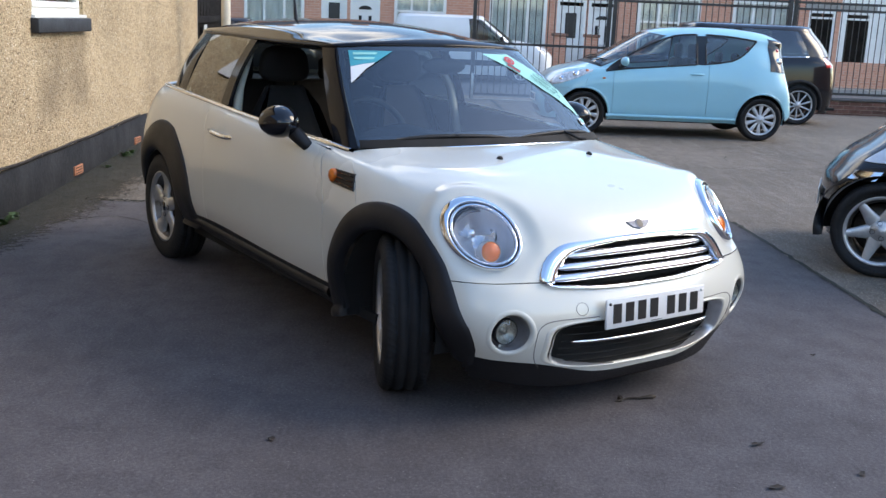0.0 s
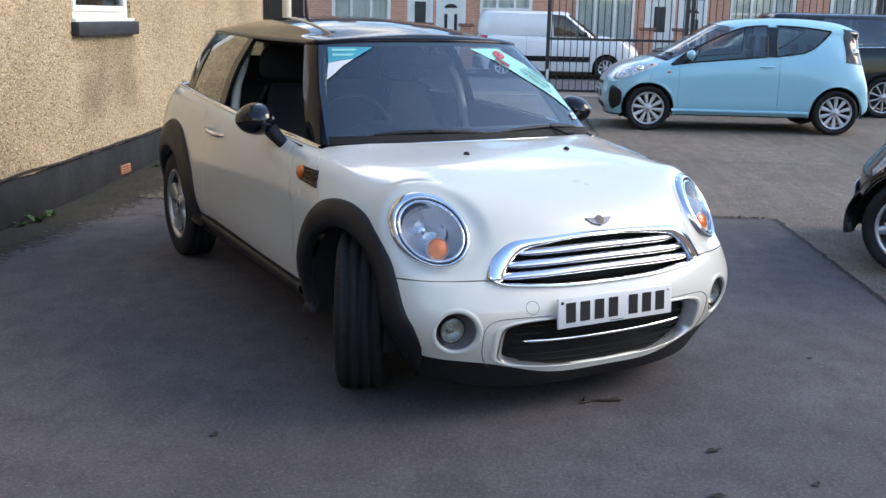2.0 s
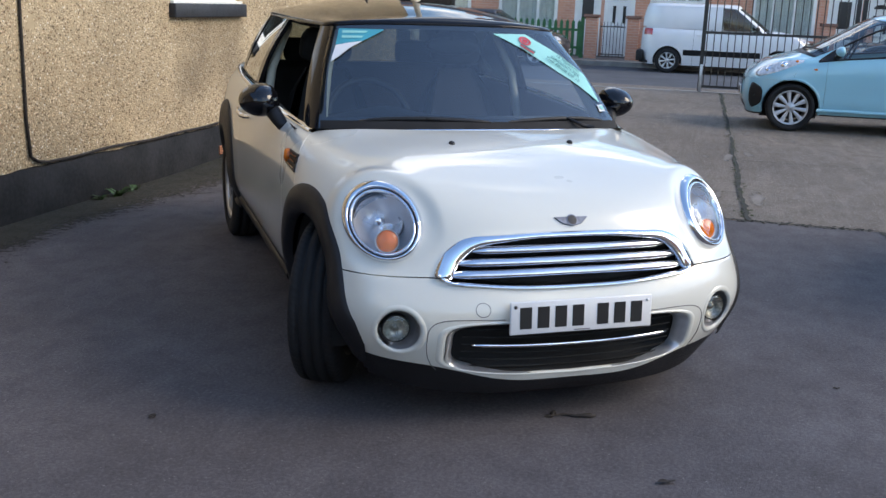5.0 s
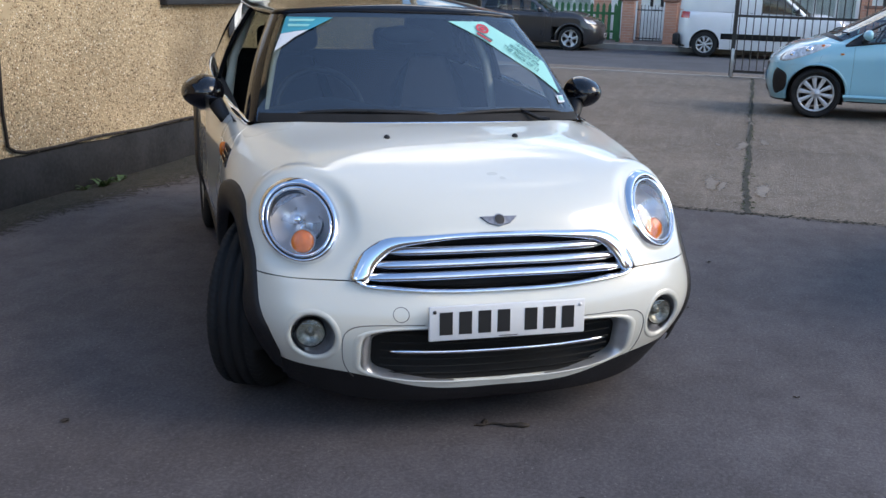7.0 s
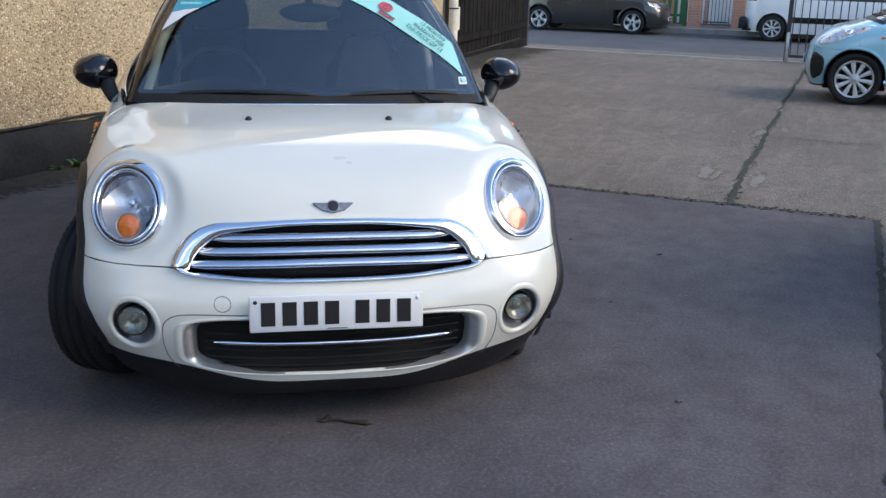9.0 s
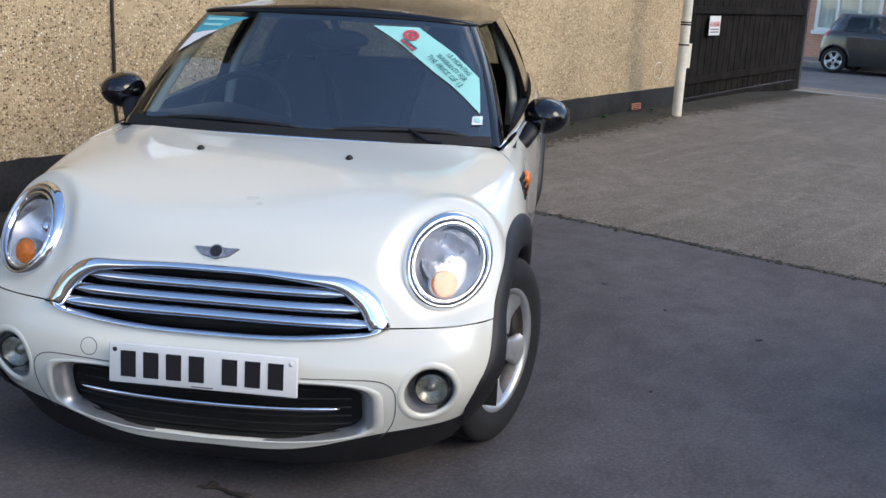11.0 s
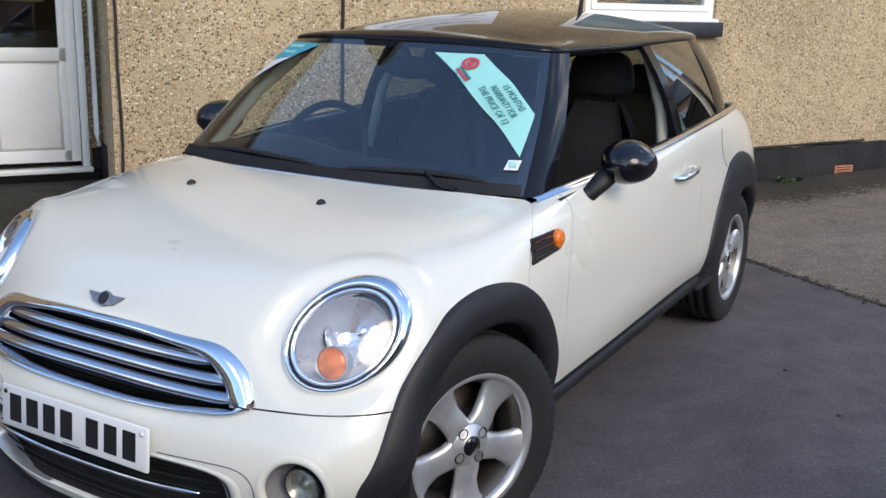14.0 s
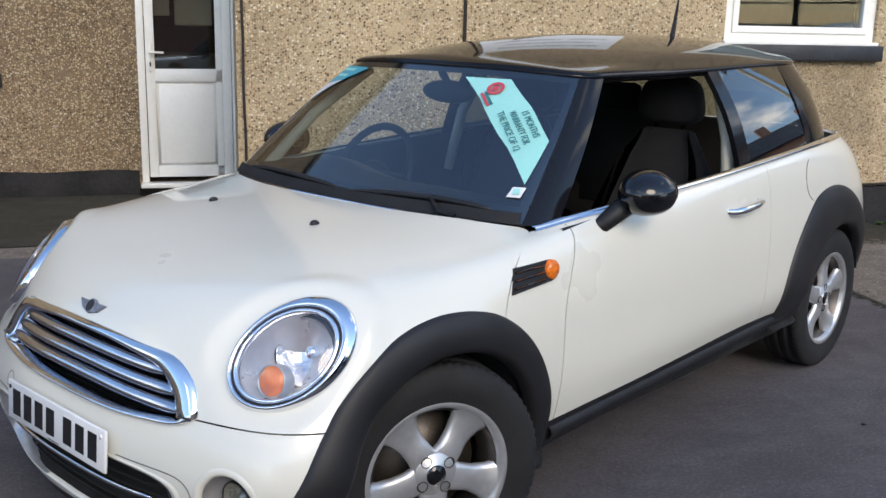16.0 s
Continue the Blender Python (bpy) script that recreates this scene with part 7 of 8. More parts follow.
    for s in (-1, 1):
        if S.get("corner_mouth"):
            V = sk.at(np.linspace(s * 2.7, s * 3.75, 12), np.linspace(1.5, 3.2, 12))
            part("fog_surround", panel(V + np.array((s * .004, -.006, 0)), rim=.012, flip=s < 0), M["plastic"], t, "black fog lamp surround")
    p = part("number_plate", boxbm(-.26, -.004, -.055, .26, .004, .055, bevel=.003), M["plate"], t, "white number plate", m=Matrix.Translation(fr(0, .40) + Vector((0, -.012, 0))))
    part("bar", boxbm(-.2, -.006, -.035, .2, -.0035, .035), M["ink"], p, "plain dark bar", smooth=False)
    for s in (-1, 1):
        for y in (0, wb):
            wm = Matrix.Translation((s * (w - .095), y, R)) @ pose(0, 0, 0, 25 * (y > 0) + 10, 0, 0) @ pose(0, 0, 0, 0, 0, 0 if s > 0 else 180)
            wheel(t, wm, R, .175, S["rim"], spokes, style, s, bolts=4)
    return t, sk, gh


def blue_car(m):
    """A small one-box three-door car; forward is -y, the front axle over the origin."""
    t = thing("blue_hatchback", m, "pale blue three-door city car with silver wheel covers", "car")
    paint = M["blue"]
    X = lambda xs, ys, zs: list(zip(xs, [y * .88 if y < 0 else y for y in ys], zs if isinstance(zs, list) else [zs] * 14))
    rings = [
        X([0, .27, .5, .66, .72, .73, .73, .73, .73, .73, .73, .66, .4, 0], [-.56, -.55, -.49, -.38, -.2, 0, .37, .8, 1.62, 2.0, 2.42, 2.66, 2.74, 2.76], [.17, .17, .17, .18, .19, .2, .2, .2, .2, .2, .2, .22, .22, .22]),
        X([0, .27, .5, .69, .765, .79, .775, .775, .775, .785, .79, .70, .42, 0], [-.62, -.61, -.55, -.41, -.2, 0, .37, .8, 1.62, 2.0, 2.42, 2.74, 2.83, 2.85], .30),
        X([0, .27, .51, .70, .785, .805, .79, .785, .79, .80, .805, .71, .43, 0], [-.64, -.63, -.565, -.415, -.2, 0, .37, .8, 1.62, 2.0, 2.42, 2.74, 2.83, 2.85], .46),
        X([0, .27, .5, .69, .78, .80, .795, .79, .795, .80, .805, .71, .43, 0], [-.61, -.60, -.53, -.39, -.19, 0, .37, .8, 1.62, 2.0, 2.42, 2.72, 2.81, 2.83], .60),
        X([0, .27, .48, .655, .745, .78, .785, .785, .79, .79, .775, .68, .42, 0], [-.55, -.54, -.47, -.33, -.14, .04, .37, .8, 1.62, 2.0, 2.42, 2.66, 2.77, 2.79], [.68, .69, .70, .71, .73, .74, .75, .76, .79, .80, .81, .80, .80, .80]),
        X([0, .25, .44, .60, .68, .715, .735, .745, .75, .735, .71, .62, .40, 0], [-.38, -.37, -.31, -.19, -.03, .14, .37, .8, 1.62, 2.0, 2.42, 2.62, 2.72, 2.74], [.80, .805, .815, .825, .84, .85, .855, .89, .96, 1.01, 1.02, .99, .96, .96]),
        X([0, .22, .38, .50, .58, .635, .69, .67, .67, .65, .615, .53, .34, 0], [.05, .06, .08, .11, .16, .22, .40, 1.0, 1.63, 2.0, 2.40, 2.60, 2.69, 2.71], [.93, .93, .925, .915, .90, .88, .90, 1.11, 1.17, 1.20, 1.19, 1.18, 1.18, 1.18]),
        X([0, .2, .36, .45, .50, .525, .535, .545, .55, .54, .50, .43, .28, 0], [.88, .89, .93, .98, 1.03, 1.09, 1.17, 1.30, 1.66, 2.02, 2.37, 2.53, 2.59, 2.61], [1.355, 1.355, 1.345, 1.335, 1.325, 1.32, 1.328, 1.352, 1.378, 1.372, 1.35, 1.335, 1.335, 1.335]),
        X([0, .16, .28, .36, .40, .42, .43, .44, .45, .44, .40, .34, .22, 0], [1.0, 1.01, 1.04, 1.09, 1.14, 1.2, 1.28, 1.38, 1.66, 2.0, 2.29, 2.42, 2.48, 2.50], [1.395, 1.395, 1.39, 1.385, 1.38, 1.38, 1.388, 1.40, 1.42, 1.415, 1.397, 1.385, 1.38, 1.38]),
        X([0, .08, .14, .18, .20, .21, .215, .22, .225, .22, .20, .17, .11, 0], [1.33, 1.335, 1.35, 1.375, 1.40, 1.43, 1.47, 1.52, 1.66, 1.80, 1.91, 1.97, 2.0, 2.01], [1.43, 1.43, 1.43, 1.43, 1.43, 1.43, 1.435, 1.437, 1.438, 1.436, 1.43, 1.425, 1.42, 1.42]),
        X([0] + [.004] * 12 + [0], list(np.linspace(1.64, 1.68, 14)), 1.442)]
    sk = Skin(rings)
    R, wb = .282, 2.36
    arch = lambda p: any((p.y - y) ** 2 + (p.z - R) ** 2 < (R + .055) ** 2 for y in (0, wb)) and abs(p.x) > .5
    fb = lambda y: np.interp(y, [.27, .59, 1.0, 1.42], [.832, .875, .915, .955])
    ft = lambda y: np.interp(y, [.27, .44, .60, .75, .9, 1.05, 1.19, 1.30, 1.42], [.840, .962, 1.058, 1.140, 1.213, 1.274, 1.318, 1.335, 1.343])
    qb = lambda y: np.interp(y, [1.60, 1.75, 1.92, 2.0, 2.08, 2.15, 2.21, 2.26], [.97, .99, 1.02, 1.055, 1.105, 1.165, 1.225, 1.282])
    qt = lambda y: np.interp(y, [1.60, 1.84, 2.0, 2.12, 2.2, 2.26], [1.345, 1.336, 1.322, 1.307, 1.296, 1.288])
    hole = lambda p: (.27 < p.y < 1.46 and fb(p.y) < p.z < ft(p.y)) or (1.575 < p.y < 2.26 and qb(p.y) < p.z < qt(p.y))
    drop = lambda p: arch(p) or (abs(p.x) > .45 and hole(p))
    side = bvh_of(sk.at(np.linspace(4.5, 11, 160), np.linspace(0, 7.3, 110)))

    def sx(y, z, s, lift=0.0):
        h = side.ray_cast(Vector((2, y, z)), Vector((-1, 0, 0)))[0]
        return s * ((h.x if h else .7) + lift)

    g = .004
    part("bumper", panel(sk.at(np.linspace(-5 + g, 5 - g, 170), np.linspace(.15, 2.97, 50)), arch), paint, t)
    part("bonnet", panel(sk.at(np.linspace(-5 + g, 5 - g, 120), np.linspace(2.985, 5.97, 60)), arch), paint, t)
    part("under_tray", panel(sk.at(np.linspace(-13, 13, 120), np.linspace(0, .15, 3)), arch, rim=0), M["plastic"], t, "black lower edge")
    for s in (-1, 1):
        seq = lambda a, b, k: np.linspace(s * a, s * b, k)
        part("wing", panel(sk.at(seq(5 + g, 6 - g, 24), np.linspace(.15, 7, 120)), drop, flip=s < 0), paint, t)
        door = part("door", panel(sk.at(seq(6 + g, 8 - g, 110), np.linspace(.15, 7, 150)), drop, flip=s < 0), paint, t)
        part("rear_quarter", panel(sk.at(seq(8 + g, 11.3, 130), np.linspace(.15, 7, 150)), drop, flip=s < 0), paint, t)
        part("tailgate", panel(sk.at(seq(11.3, 13, 40), np.linspace(.15, 5.4, 60)), flip=s < 0), paint, t)
        part("rear_window", panel(sk.at(seq(11.3, 13, 20), np.linspace(5.4, 7, 12)), rim=0, flip=s < 0), M["tint"], t)
        for lo, hi, y0, y1 in ((fb, ft, .27, 1.46), (qb, qt, 1.575, 2.26)):
            ys = np.linspace(y0, y1, 50)
            bm = bmesh.new()
            grid(bm, [[(sx(y, lo(y) * (1 - v) + hi(y) * v, s, -.003), y, lo(y) * (1 - v) + hi(y) * v) for y in ys] for v in np.linspace(0, 1, 12)])
            bmesh.ops.recalc_face_normals(bm, faces=bm.faces)
            q = part("side_window", bm, M["clearwin"], t)
            q.visible_shadow = False
            loop = [(y, lo(y)) for y in ys] + [(y, hi(y)) for y in ys[::-1]]
            bm = bmesh.new()
            tube(bm, [(sx(y, z, s, -.004), y, z) for y, z in loop], .013, 6, True)
            part("window_seal", bm, M["plastic"], q, "black rubber seal")
        bm = bmesh.new()
        grid(bm, [[(sx(y, z, s, .004), y, z) for y in np.linspace(1.447, 1.588, 8)] for z in np.linspace(.957, 1.328, 14)])
        bmesh.ops.recalc_face_normals(bm, faces=bm.faces)
        part("door_pillar", bm, M["gloss"], t, "gloss black pillar")
        bm = bmesh.new()
        ys = np.linspace(.275, .50, 14)
        grid(bm, [[(sx(y, fb(y) * (1 - v) + min(ft(y), .99) * v, s, .003), y, fb(y) * (1 - v) + min(ft(y), .99) * v) for y in ys] for v in np.linspace(0, 1, 6)])
        bmesh.ops.recalc_face_normals(bm, faces=bm.faces)
        part("mirror_base", bm, M["plastic"], t, "black corner trim")
        bm = bmesh.new()
        tube(bm, [(s * (.772 + .004 * math.sin(q)), .30 + q * 1.72, .265) for q in np.linspace(0, 1, 24)], .022, 8)
        part("sill", bm, paint, t)
        # mirror
        mc = Vector((s * .845, .50, .968))
        bm = bmesh.new()
        bmesh.ops.create_uvsphere(bm, u_segments=24, v_segments=14, radius=1)
        for v in bm.verts:
            v.co = mc + Vector((v.co.x * .09 * s, v.co.y * (.07 if v.co.y < 0 else .04), v.co.z * .06))
        mr = part("mirror", bm, paint, t)
        bm = bmesh.new()
        tube(bm, [(s * .70, .46, .885), (s * .76, .47, .905), (s * .82, .49, .935)], [.035, .032, .035], 10)
        part("mirror_foot", bm, M["plastic"], mr)
        # handle, flap and bulb seat
        hx = sx(1.46, .84, 1)
        bm = bmesh.new()
        tube(bm, [(s * (hx - .006), 1.37, .835), (s * (hx + .020), 1.39, .836), (s * (hx + .024), 1.46, .838), (s * (hx + .020), 1.53, .840), (s * (hx - .006), 1.55, .841)], [.008, .012, .013, .012, .008], 10)
        part("handle", bm, paint, door)
        for y0 in (0, wb):
            an = np.radians(np.linspace(-12, 192, 60))
            bm = bmesh.new()
            tube(bm, [(sx(y0 + (R + .075) * math.cos(a), max(.22, R + (R + .075) * math.sin(a)), s, -.010), y0 + (R + .055) * math.cos(a), max(.19, R + (R + .055) * math.sin(a))) for a in an], .017, 8)
            part("arch_lip", bm, paint, t)
            bm = bmesh.new()
            grid(bm, [[(s * x, y0 + (R + .05) * math.cos(a), max(.16, R + (R + .05) * math.sin(a))) for a in an] for x in (.76, .46)])
            box(bm, min(s * .45, s * .47), y0 - R - .05, .14, max(s * .45, s * .47), y0 + R + .05, .64)
            part("arch_liner", bm, M["dark"], t, smooth=False)

        # headlamp: a swept-back clear unit
        def patch(c, r, hc, hr, skew, lift, k=1.0, n_=44, rings_=6, pw=3.0):
            rows = []
            for q in np.linspace(.02, 1, rings_):
                row = []
                for a in np.linspace(0, 2 * math.pi, n_, endpoint=False):
                    ca, sa = math.cos(a), math.sin(a)
                    du, dv = (math.copysign(abs(w_) ** (2 / pw), w_) * q * k for w_ in (ca, sa))
                    p = sk.at([s * (c + du * hc)], [r + dv * hr * (1 - .35 * du) + skew * du])[0, 0]
                    row.append((p[0] + s * lift * .7, p[1] - lift, p[2] + lift * .4))
                rows.append(row)
            last = rows[-1]
            rows.append([(x - s * .012, y + .012, z - .006) for x, y, z in last])
            bm = bmesh.new()
            grid(bm, rows, True)
            bmesh.ops.recalc_face_normals(bm, faces=bm.faces)
            return bm

        lamp = part("headlamp", patch(3.55, 4.25, 1.35, .62, .52, .005, pw=2.6), M["lampclear"], t, "large swept-back clear headlamp")
        for c, r, k in ((2.95, 4.05, .045), (3.75, 4.45, .05)):
            p = Vector(sk.at([s * c], [r])[0, 0])
            bm = bmesh.new()
            bmesh.ops.create_uvsphere(bm, u_segments=18, v_segments=10, radius=k, matrix=Matrix.Translation(p + Vector((s * -.016, .016, -.012))))
            part("bulb_bowl", bm, M["chrome"], lamp)
        p = Vector(sk.at([s * 4.45], [4.72])[0, 0])
        bm = bmesh.new()
        bmesh.ops.create_uvsphere(bm, u_segments=14, v_segments=8, radius=.030, matrix=Matrix.Translation(p + Vector((s * -.014, .01, -.008))))
        part("indicator", bm, M["amber"], lamp, "amber indicator bulb")
        part("fog_surround", patch(2.70, 1.62, .50, .88, .06, .006, pw=3.6), M["plastic"], t, "black fog lamp surround")
        # tail lamp
        V = sk.at(seq(10.05, 11.25, 14), np.linspace(4.45, 6.85, 24))
        tl = part("tail_lamp", panel(V + np.array((s * .006, .006, 0)), rim=.012, flip=s < 0), M["gloss"], t, "dark tail lamp with a clear lens")
        for r, k in ((5.15, .055), (5.9, .034)):
            bm = bmesh.new()
            bmesh.ops.create_uvsphere(bm, u_segments=16, v_segments=10, radius=k, matrix=Matrix.Translation(Vector(sk.at([s * 10.75], [r])[0, 0]) - Vector((s * .012, .012, 0))))
            part("bulb_bowl", bm, M["chrome"] if r < 5.5 else M["red"], tl)
        part("side_repeater", boxbm(min(s * .80, s * .81), .22, .735, max(s * .80, s * .81), .26, .755, bevel=.003), M["amber"], t, "small side repeater")
    part("roof", panel(sk.at(np.linspace(-13, 13, 170), np.concatenate([np.linspace(6.985, 8, 14), np.linspace(8.1, 10, 14)])), rim=0), paint, t)
    q = part("windscreen", panel(sk.at(np.linspace(-4.95, 4.95, 50), np.linspace(6.03, 6.97, 18)), rim=0), M["screen"], t)
    q.visible_shadow = False
    part("cowl", panel(sk.at(np.linspace(-5, 5, 40), np.linspace(5.97, 6.06, 4)) + np.array((0, 0, .004)), rim=0), M["plastic"], t, "black wiper cowl")
    for x0, x1 in ((-.45, .05), (.05, .5)):
        bm = bmesh.new()
        tube(bm, [Vector(sk.at([c * 8], [6.08 + .03 * k])[0, 0]) + Vector((0, -.01, .012)) for k, c in enumerate(np.linspace(x0, x1, 5))], .008, 6)
        part("wiper", bm, M["plastic"], t)
    # cabin
    part("cabin_floor", boxbm(-.66, .15, .24, .66, 2.6, .28), M["dark"], t, smooth=False)
    part("dashboard", boxbm(-.62, .22, .3, .62, .62, .88, bevel=.05), M["cloth"], t)
    for s in (-1, 1):
        part("door_card", boxbm(s * .70 - .015, .40, .3, s * .70 + .015, 2.2, .84), M["cloth"], t, smooth=False)
        x = s * .36
        bm = boxbm(x - .23, 1.0, .3, x + .23, 1.5, .55, bevel=.05)
        box(bm, x - .22, 1.40, .5, x + .22, 1.54, 1.02, bevel=.06)
        box(bm, x - .12, 1.45, 1.02, x + .12, 1.53, 1.22, bevel=.035)
        part("seat", bm, M["cloth"], t)
        bm = boxbm(x - .28, 2.0, .4, x + .28, 2.12, .98, bevel=.05)
        box(bm, x - .11, 2.04, .98, x + .11, 2.11, 1.12, bevel=.03)
        part("rear_seat", bm, M["cloth"], t)
    bm = bmesh.new()
    wc = Vector((-.36, .74, .90))
    tube(bm, [wc + Vector((.18 * math.cos(a), .18 * math.sin(a) * .45, .18 * math.sin(a) * .88)) for a in np.linspace(0, 2 * math.pi, 40, endpoint=False)], .014, 8, True)
    part("steering_wheel", bm, M["plastic"], t)
    # nose: lower grille, plate, badge
    nose = bvh_of(sk.at(np.linspace(-5, 5, 80), np.linspace(0, 5, 50)))

    def fr(x, z, lift):
        h = nose.ray_cast(Vector((x, -2, z)), Vector((0, 1, 0)))[0]
        return Vector((x, (h.y if h else -.55) - lift, z))

    for z0, z1, hw, nm in ((.235, .33, .36, "lower_grille"), (.545, .60, .30, "upper_grille")):
        bm = bmesh.new()
        grid(bm, [[fr(x * (1 - .12 * i / 5), z, .006 if 0 < i < 5 else -.004) for x in np.linspace(-hw, hw, 30)] for i, z in enumerate(np.linspace(z0, z1, 6))])
        part(nm, bm, M["plastic"], t, "black grille")
    p = part("number_plate", boxbm(-.26, -.004, -.055, .26, .004, .055, bevel=.003), M["plate"], t, "white number plate", m=Matrix.Translation(fr(0, .43, .012)))
    part("bar", boxbm(-.2, -.006, -.035, .2, -.0035, .035), M["ink"], p, "plain dark bar", smooth=False)
    for s in (-1, 1):
        for y in (0, wb):
            wm = Matrix.Translation((s * .705, y, R)) @ pose(0, 0, 0, 25 * (y > 0) + 10, 0, 0) @ pose(0, 0, 0, 0, 0, 0 if s > 0 else 180)
            wheel(t, wm, R, .165, .203, 10, "cover", s, bolts=0)


blue_car(GM @ pose(9.86, -1.77, ground_z(9.4), 0, 0, 180))
HATCH = dict(f=-.80, wb=2.57, r=3.31, w=.87, yc=.05, zc=1.02, zn=.78, b0=.98, b1=1.10, rb=3.22, zr=1.50, yf=.85, yr=2.92, wr=.60, yb=1.5, R=.315, rim=.235, l0=2.3, l1=3.9, lz0=4.5, lz1=5.6, dark_arch=True, c0=7.6)
hatch, hsk, hgh = plain_car("black_hatchback", GM @ pose(12.9, -3.21, ground_z(12.5), 0, 0, 180), "black tall hatchback with thin-spoked alloy wheels", HATCH, M["black"], 10, "thin")
for s in (-1, 1):
    bm = bmesh.new()
    tube(bm, [Vector(hgh.at([s * c], [.02])[0, 0]) + Vector((s * .008, 0, -.004)) for c in np.linspace(3.6, 7.6, 30)], .008, 6)
    part("window_strip", bm, M["chrome"], hatch, "chrome strip under the side windows")
POLO = dict(f=-.80, wb=2.47, r=3.0, w=.84, yc=.42, zc=.96, zn=.74, b0=.93, b1=1.02, rb=2.85, zr=1.36, yf=1.12, yr=2.65, wr=.57, yb=1.62, R=.305, rim=.215, l0=2.3, l1=3.8, lz0=4.5, lz1=5.5, mouths=((.60, .68, .42, "upper_grille"), (.25, .40, .55, "lower_grille")))
plain_car("grey_hatchback", GM @ pose(24.05, 3.56, -.16, 0, 0, 0), "dark grey five-door hatchback parked on the street", POLO, M["grey"], 5, "five")
VAN = dict(f=-.92, wb=2.73, r=3.46, lean=.03, w=.90, yc=.16, zc=1.12, zn=.86, b0=1.08, b1=1.12, rb=3.44, zr=1.68, yf=1.0, yr=3.36, wr=.74, yb=1.45, R=.315, rim=.205, l0=2.4, l1=4.1, lz0=4.4, lz1=5.6, van=True, dark_arch=False, c0=7.0, mouths=((.30, .55, .6, "grille"),))
van, vsk, vgh = plain_car("white_van", GM @ pose(24.1, -2.58, -.16, 0, 0, 0), "small white panel van parked on the street", VAN, M["vanwhite"], 8, "cover")
for s in (-1, 1):
    bm = boxbm(min(s * .905, s * .885), .45, .46, max(s * .905, s * .93), 2.35, .60, bevel=.01)
    part("rub_strip", bm, M["plastic"], van, "black rubbing strip")
part("rear_bumper", boxbm(-.85, 3.36, .28, .85, 3.53, .55, bevel=.03), M["plastic"], van, "black rear bumper")
SMALL = dict(f=-.375, wb=1.81, r=2.1, w=.755, yc=.14, zc=.98, zn=.70, b0=.96, b1=1.1, rb=2.0, zr=1.50, yf=.60, yr=1.85, wr=.56, yb=1.2, R=.288, rim=.212, l0=2.7, l1=4.5, lz0=4.9, lz1=6.2, dark_arch=True, mouths=((.28, .40, .35, "grille"),))
small, ssk, sgh = plain_car("black_city_car", GM @ pose(2.40, -2.61, .0, 0, 0, 156), "small black two-seat city car with star-spoked alloys", SMALL, M["black"], 6, "star")
for s in (-1, 1):
    V = ssk.at(np.linspace(s * 2.75, s * 3.4, 8), np.linspace(3.6, 4.4, 8))
    part("side_lamp", panel(V + np.array((s * .006, -.008, 0)), rim=.01, flip=s < 0), M["chrome"], small, "small clear side lamp")


# ---- weeds, moss and litter along the wall and on the ground ----
def weed(u, n, size, seed, label="small green weed growing at the wall's foot"):
    rnd = random.Random(seed)
    t = thing("weed", GM @ pose(u, n, ground_z(u, n)), label, "weed", "weeds")
    for k in range(int(14 * size / .1)):
        a, r = rnd.uniform(0, 2 * math.pi), rnd.uniform(.3, 1) * size
        h = rnd.uniform(.25, .8) * size
        w = rnd.uniform(.010, .022)
        base = Vector((rnd.uniform(-.5, .5) * size, rnd.uniform(-.3, .2) * size, 0))
        d = Vector((math.cos(a), math.sin(a), 0))
        s_ = Vector((-d.y, d.x, 0)) * w
        bm = bmesh.new()
        rows = []
        for q in (0, .3, .6, .85, 1):
            c = base + d * (r * q) + Vector((0, 0, h * (1 - (1 - q) ** 2) - .3 * h * q ** 3))
            k2 = math.sin(math.pi * min(.97, q * .85 + .12))
            rows.append([c - s_ * k2, c + Vector((0, 0, -.004)), c + s_ * k2])
        grid(bm, rows)
        part("leaf", bm, M["weed"], t)


for i, (u, n, z) in enumerate(((2.40, 3.19, .10), (2.62, 3.21, .07), (2.22, 3.22, .06), (5.35, 3.19, .09), (5.52, 3.17, .07), (7.6, 3.2, .06), (4.75, 3.17, .05), (6.9, 3.18, .05), (8.6, 3.15, .05))):
    weed(u, n, z, i)


def scatter(name, count, place, size, mat, label, cat, flat=.35, seed=0):
    """Loose crumbs joined into one mesh."""
    rnd = random.Random(seed)
    verts, faces = [], []
    for k in range(count):
        u, n = place(rnd)
        s_ = rnd.uniform(*size)
        o = len(verts)
        a = rnd.uniform(0, 6.28)
        for q in range(5):
            b = a + q * 1.2566
            r = s_ * rnd.uniform(.6, 1.1)
            verts.append(tuple(gp(u + r * math.cos(b), n + r * math.sin(b), ground_z(u, n) + .002)))
        verts.append(tuple(gp(u, n, ground_z(u, n) + .002 + s_ * flat)))
        faces += [(o + q, o + (q + 1) % 5, o + 5) for q in range(5)]
    me = bpy.data.meshes.new(name)
    me.from_pydata(verts, [], faces)
    me.materials.append(mat)
    return tagged(new(name, me), label, cat, kind="stuff")


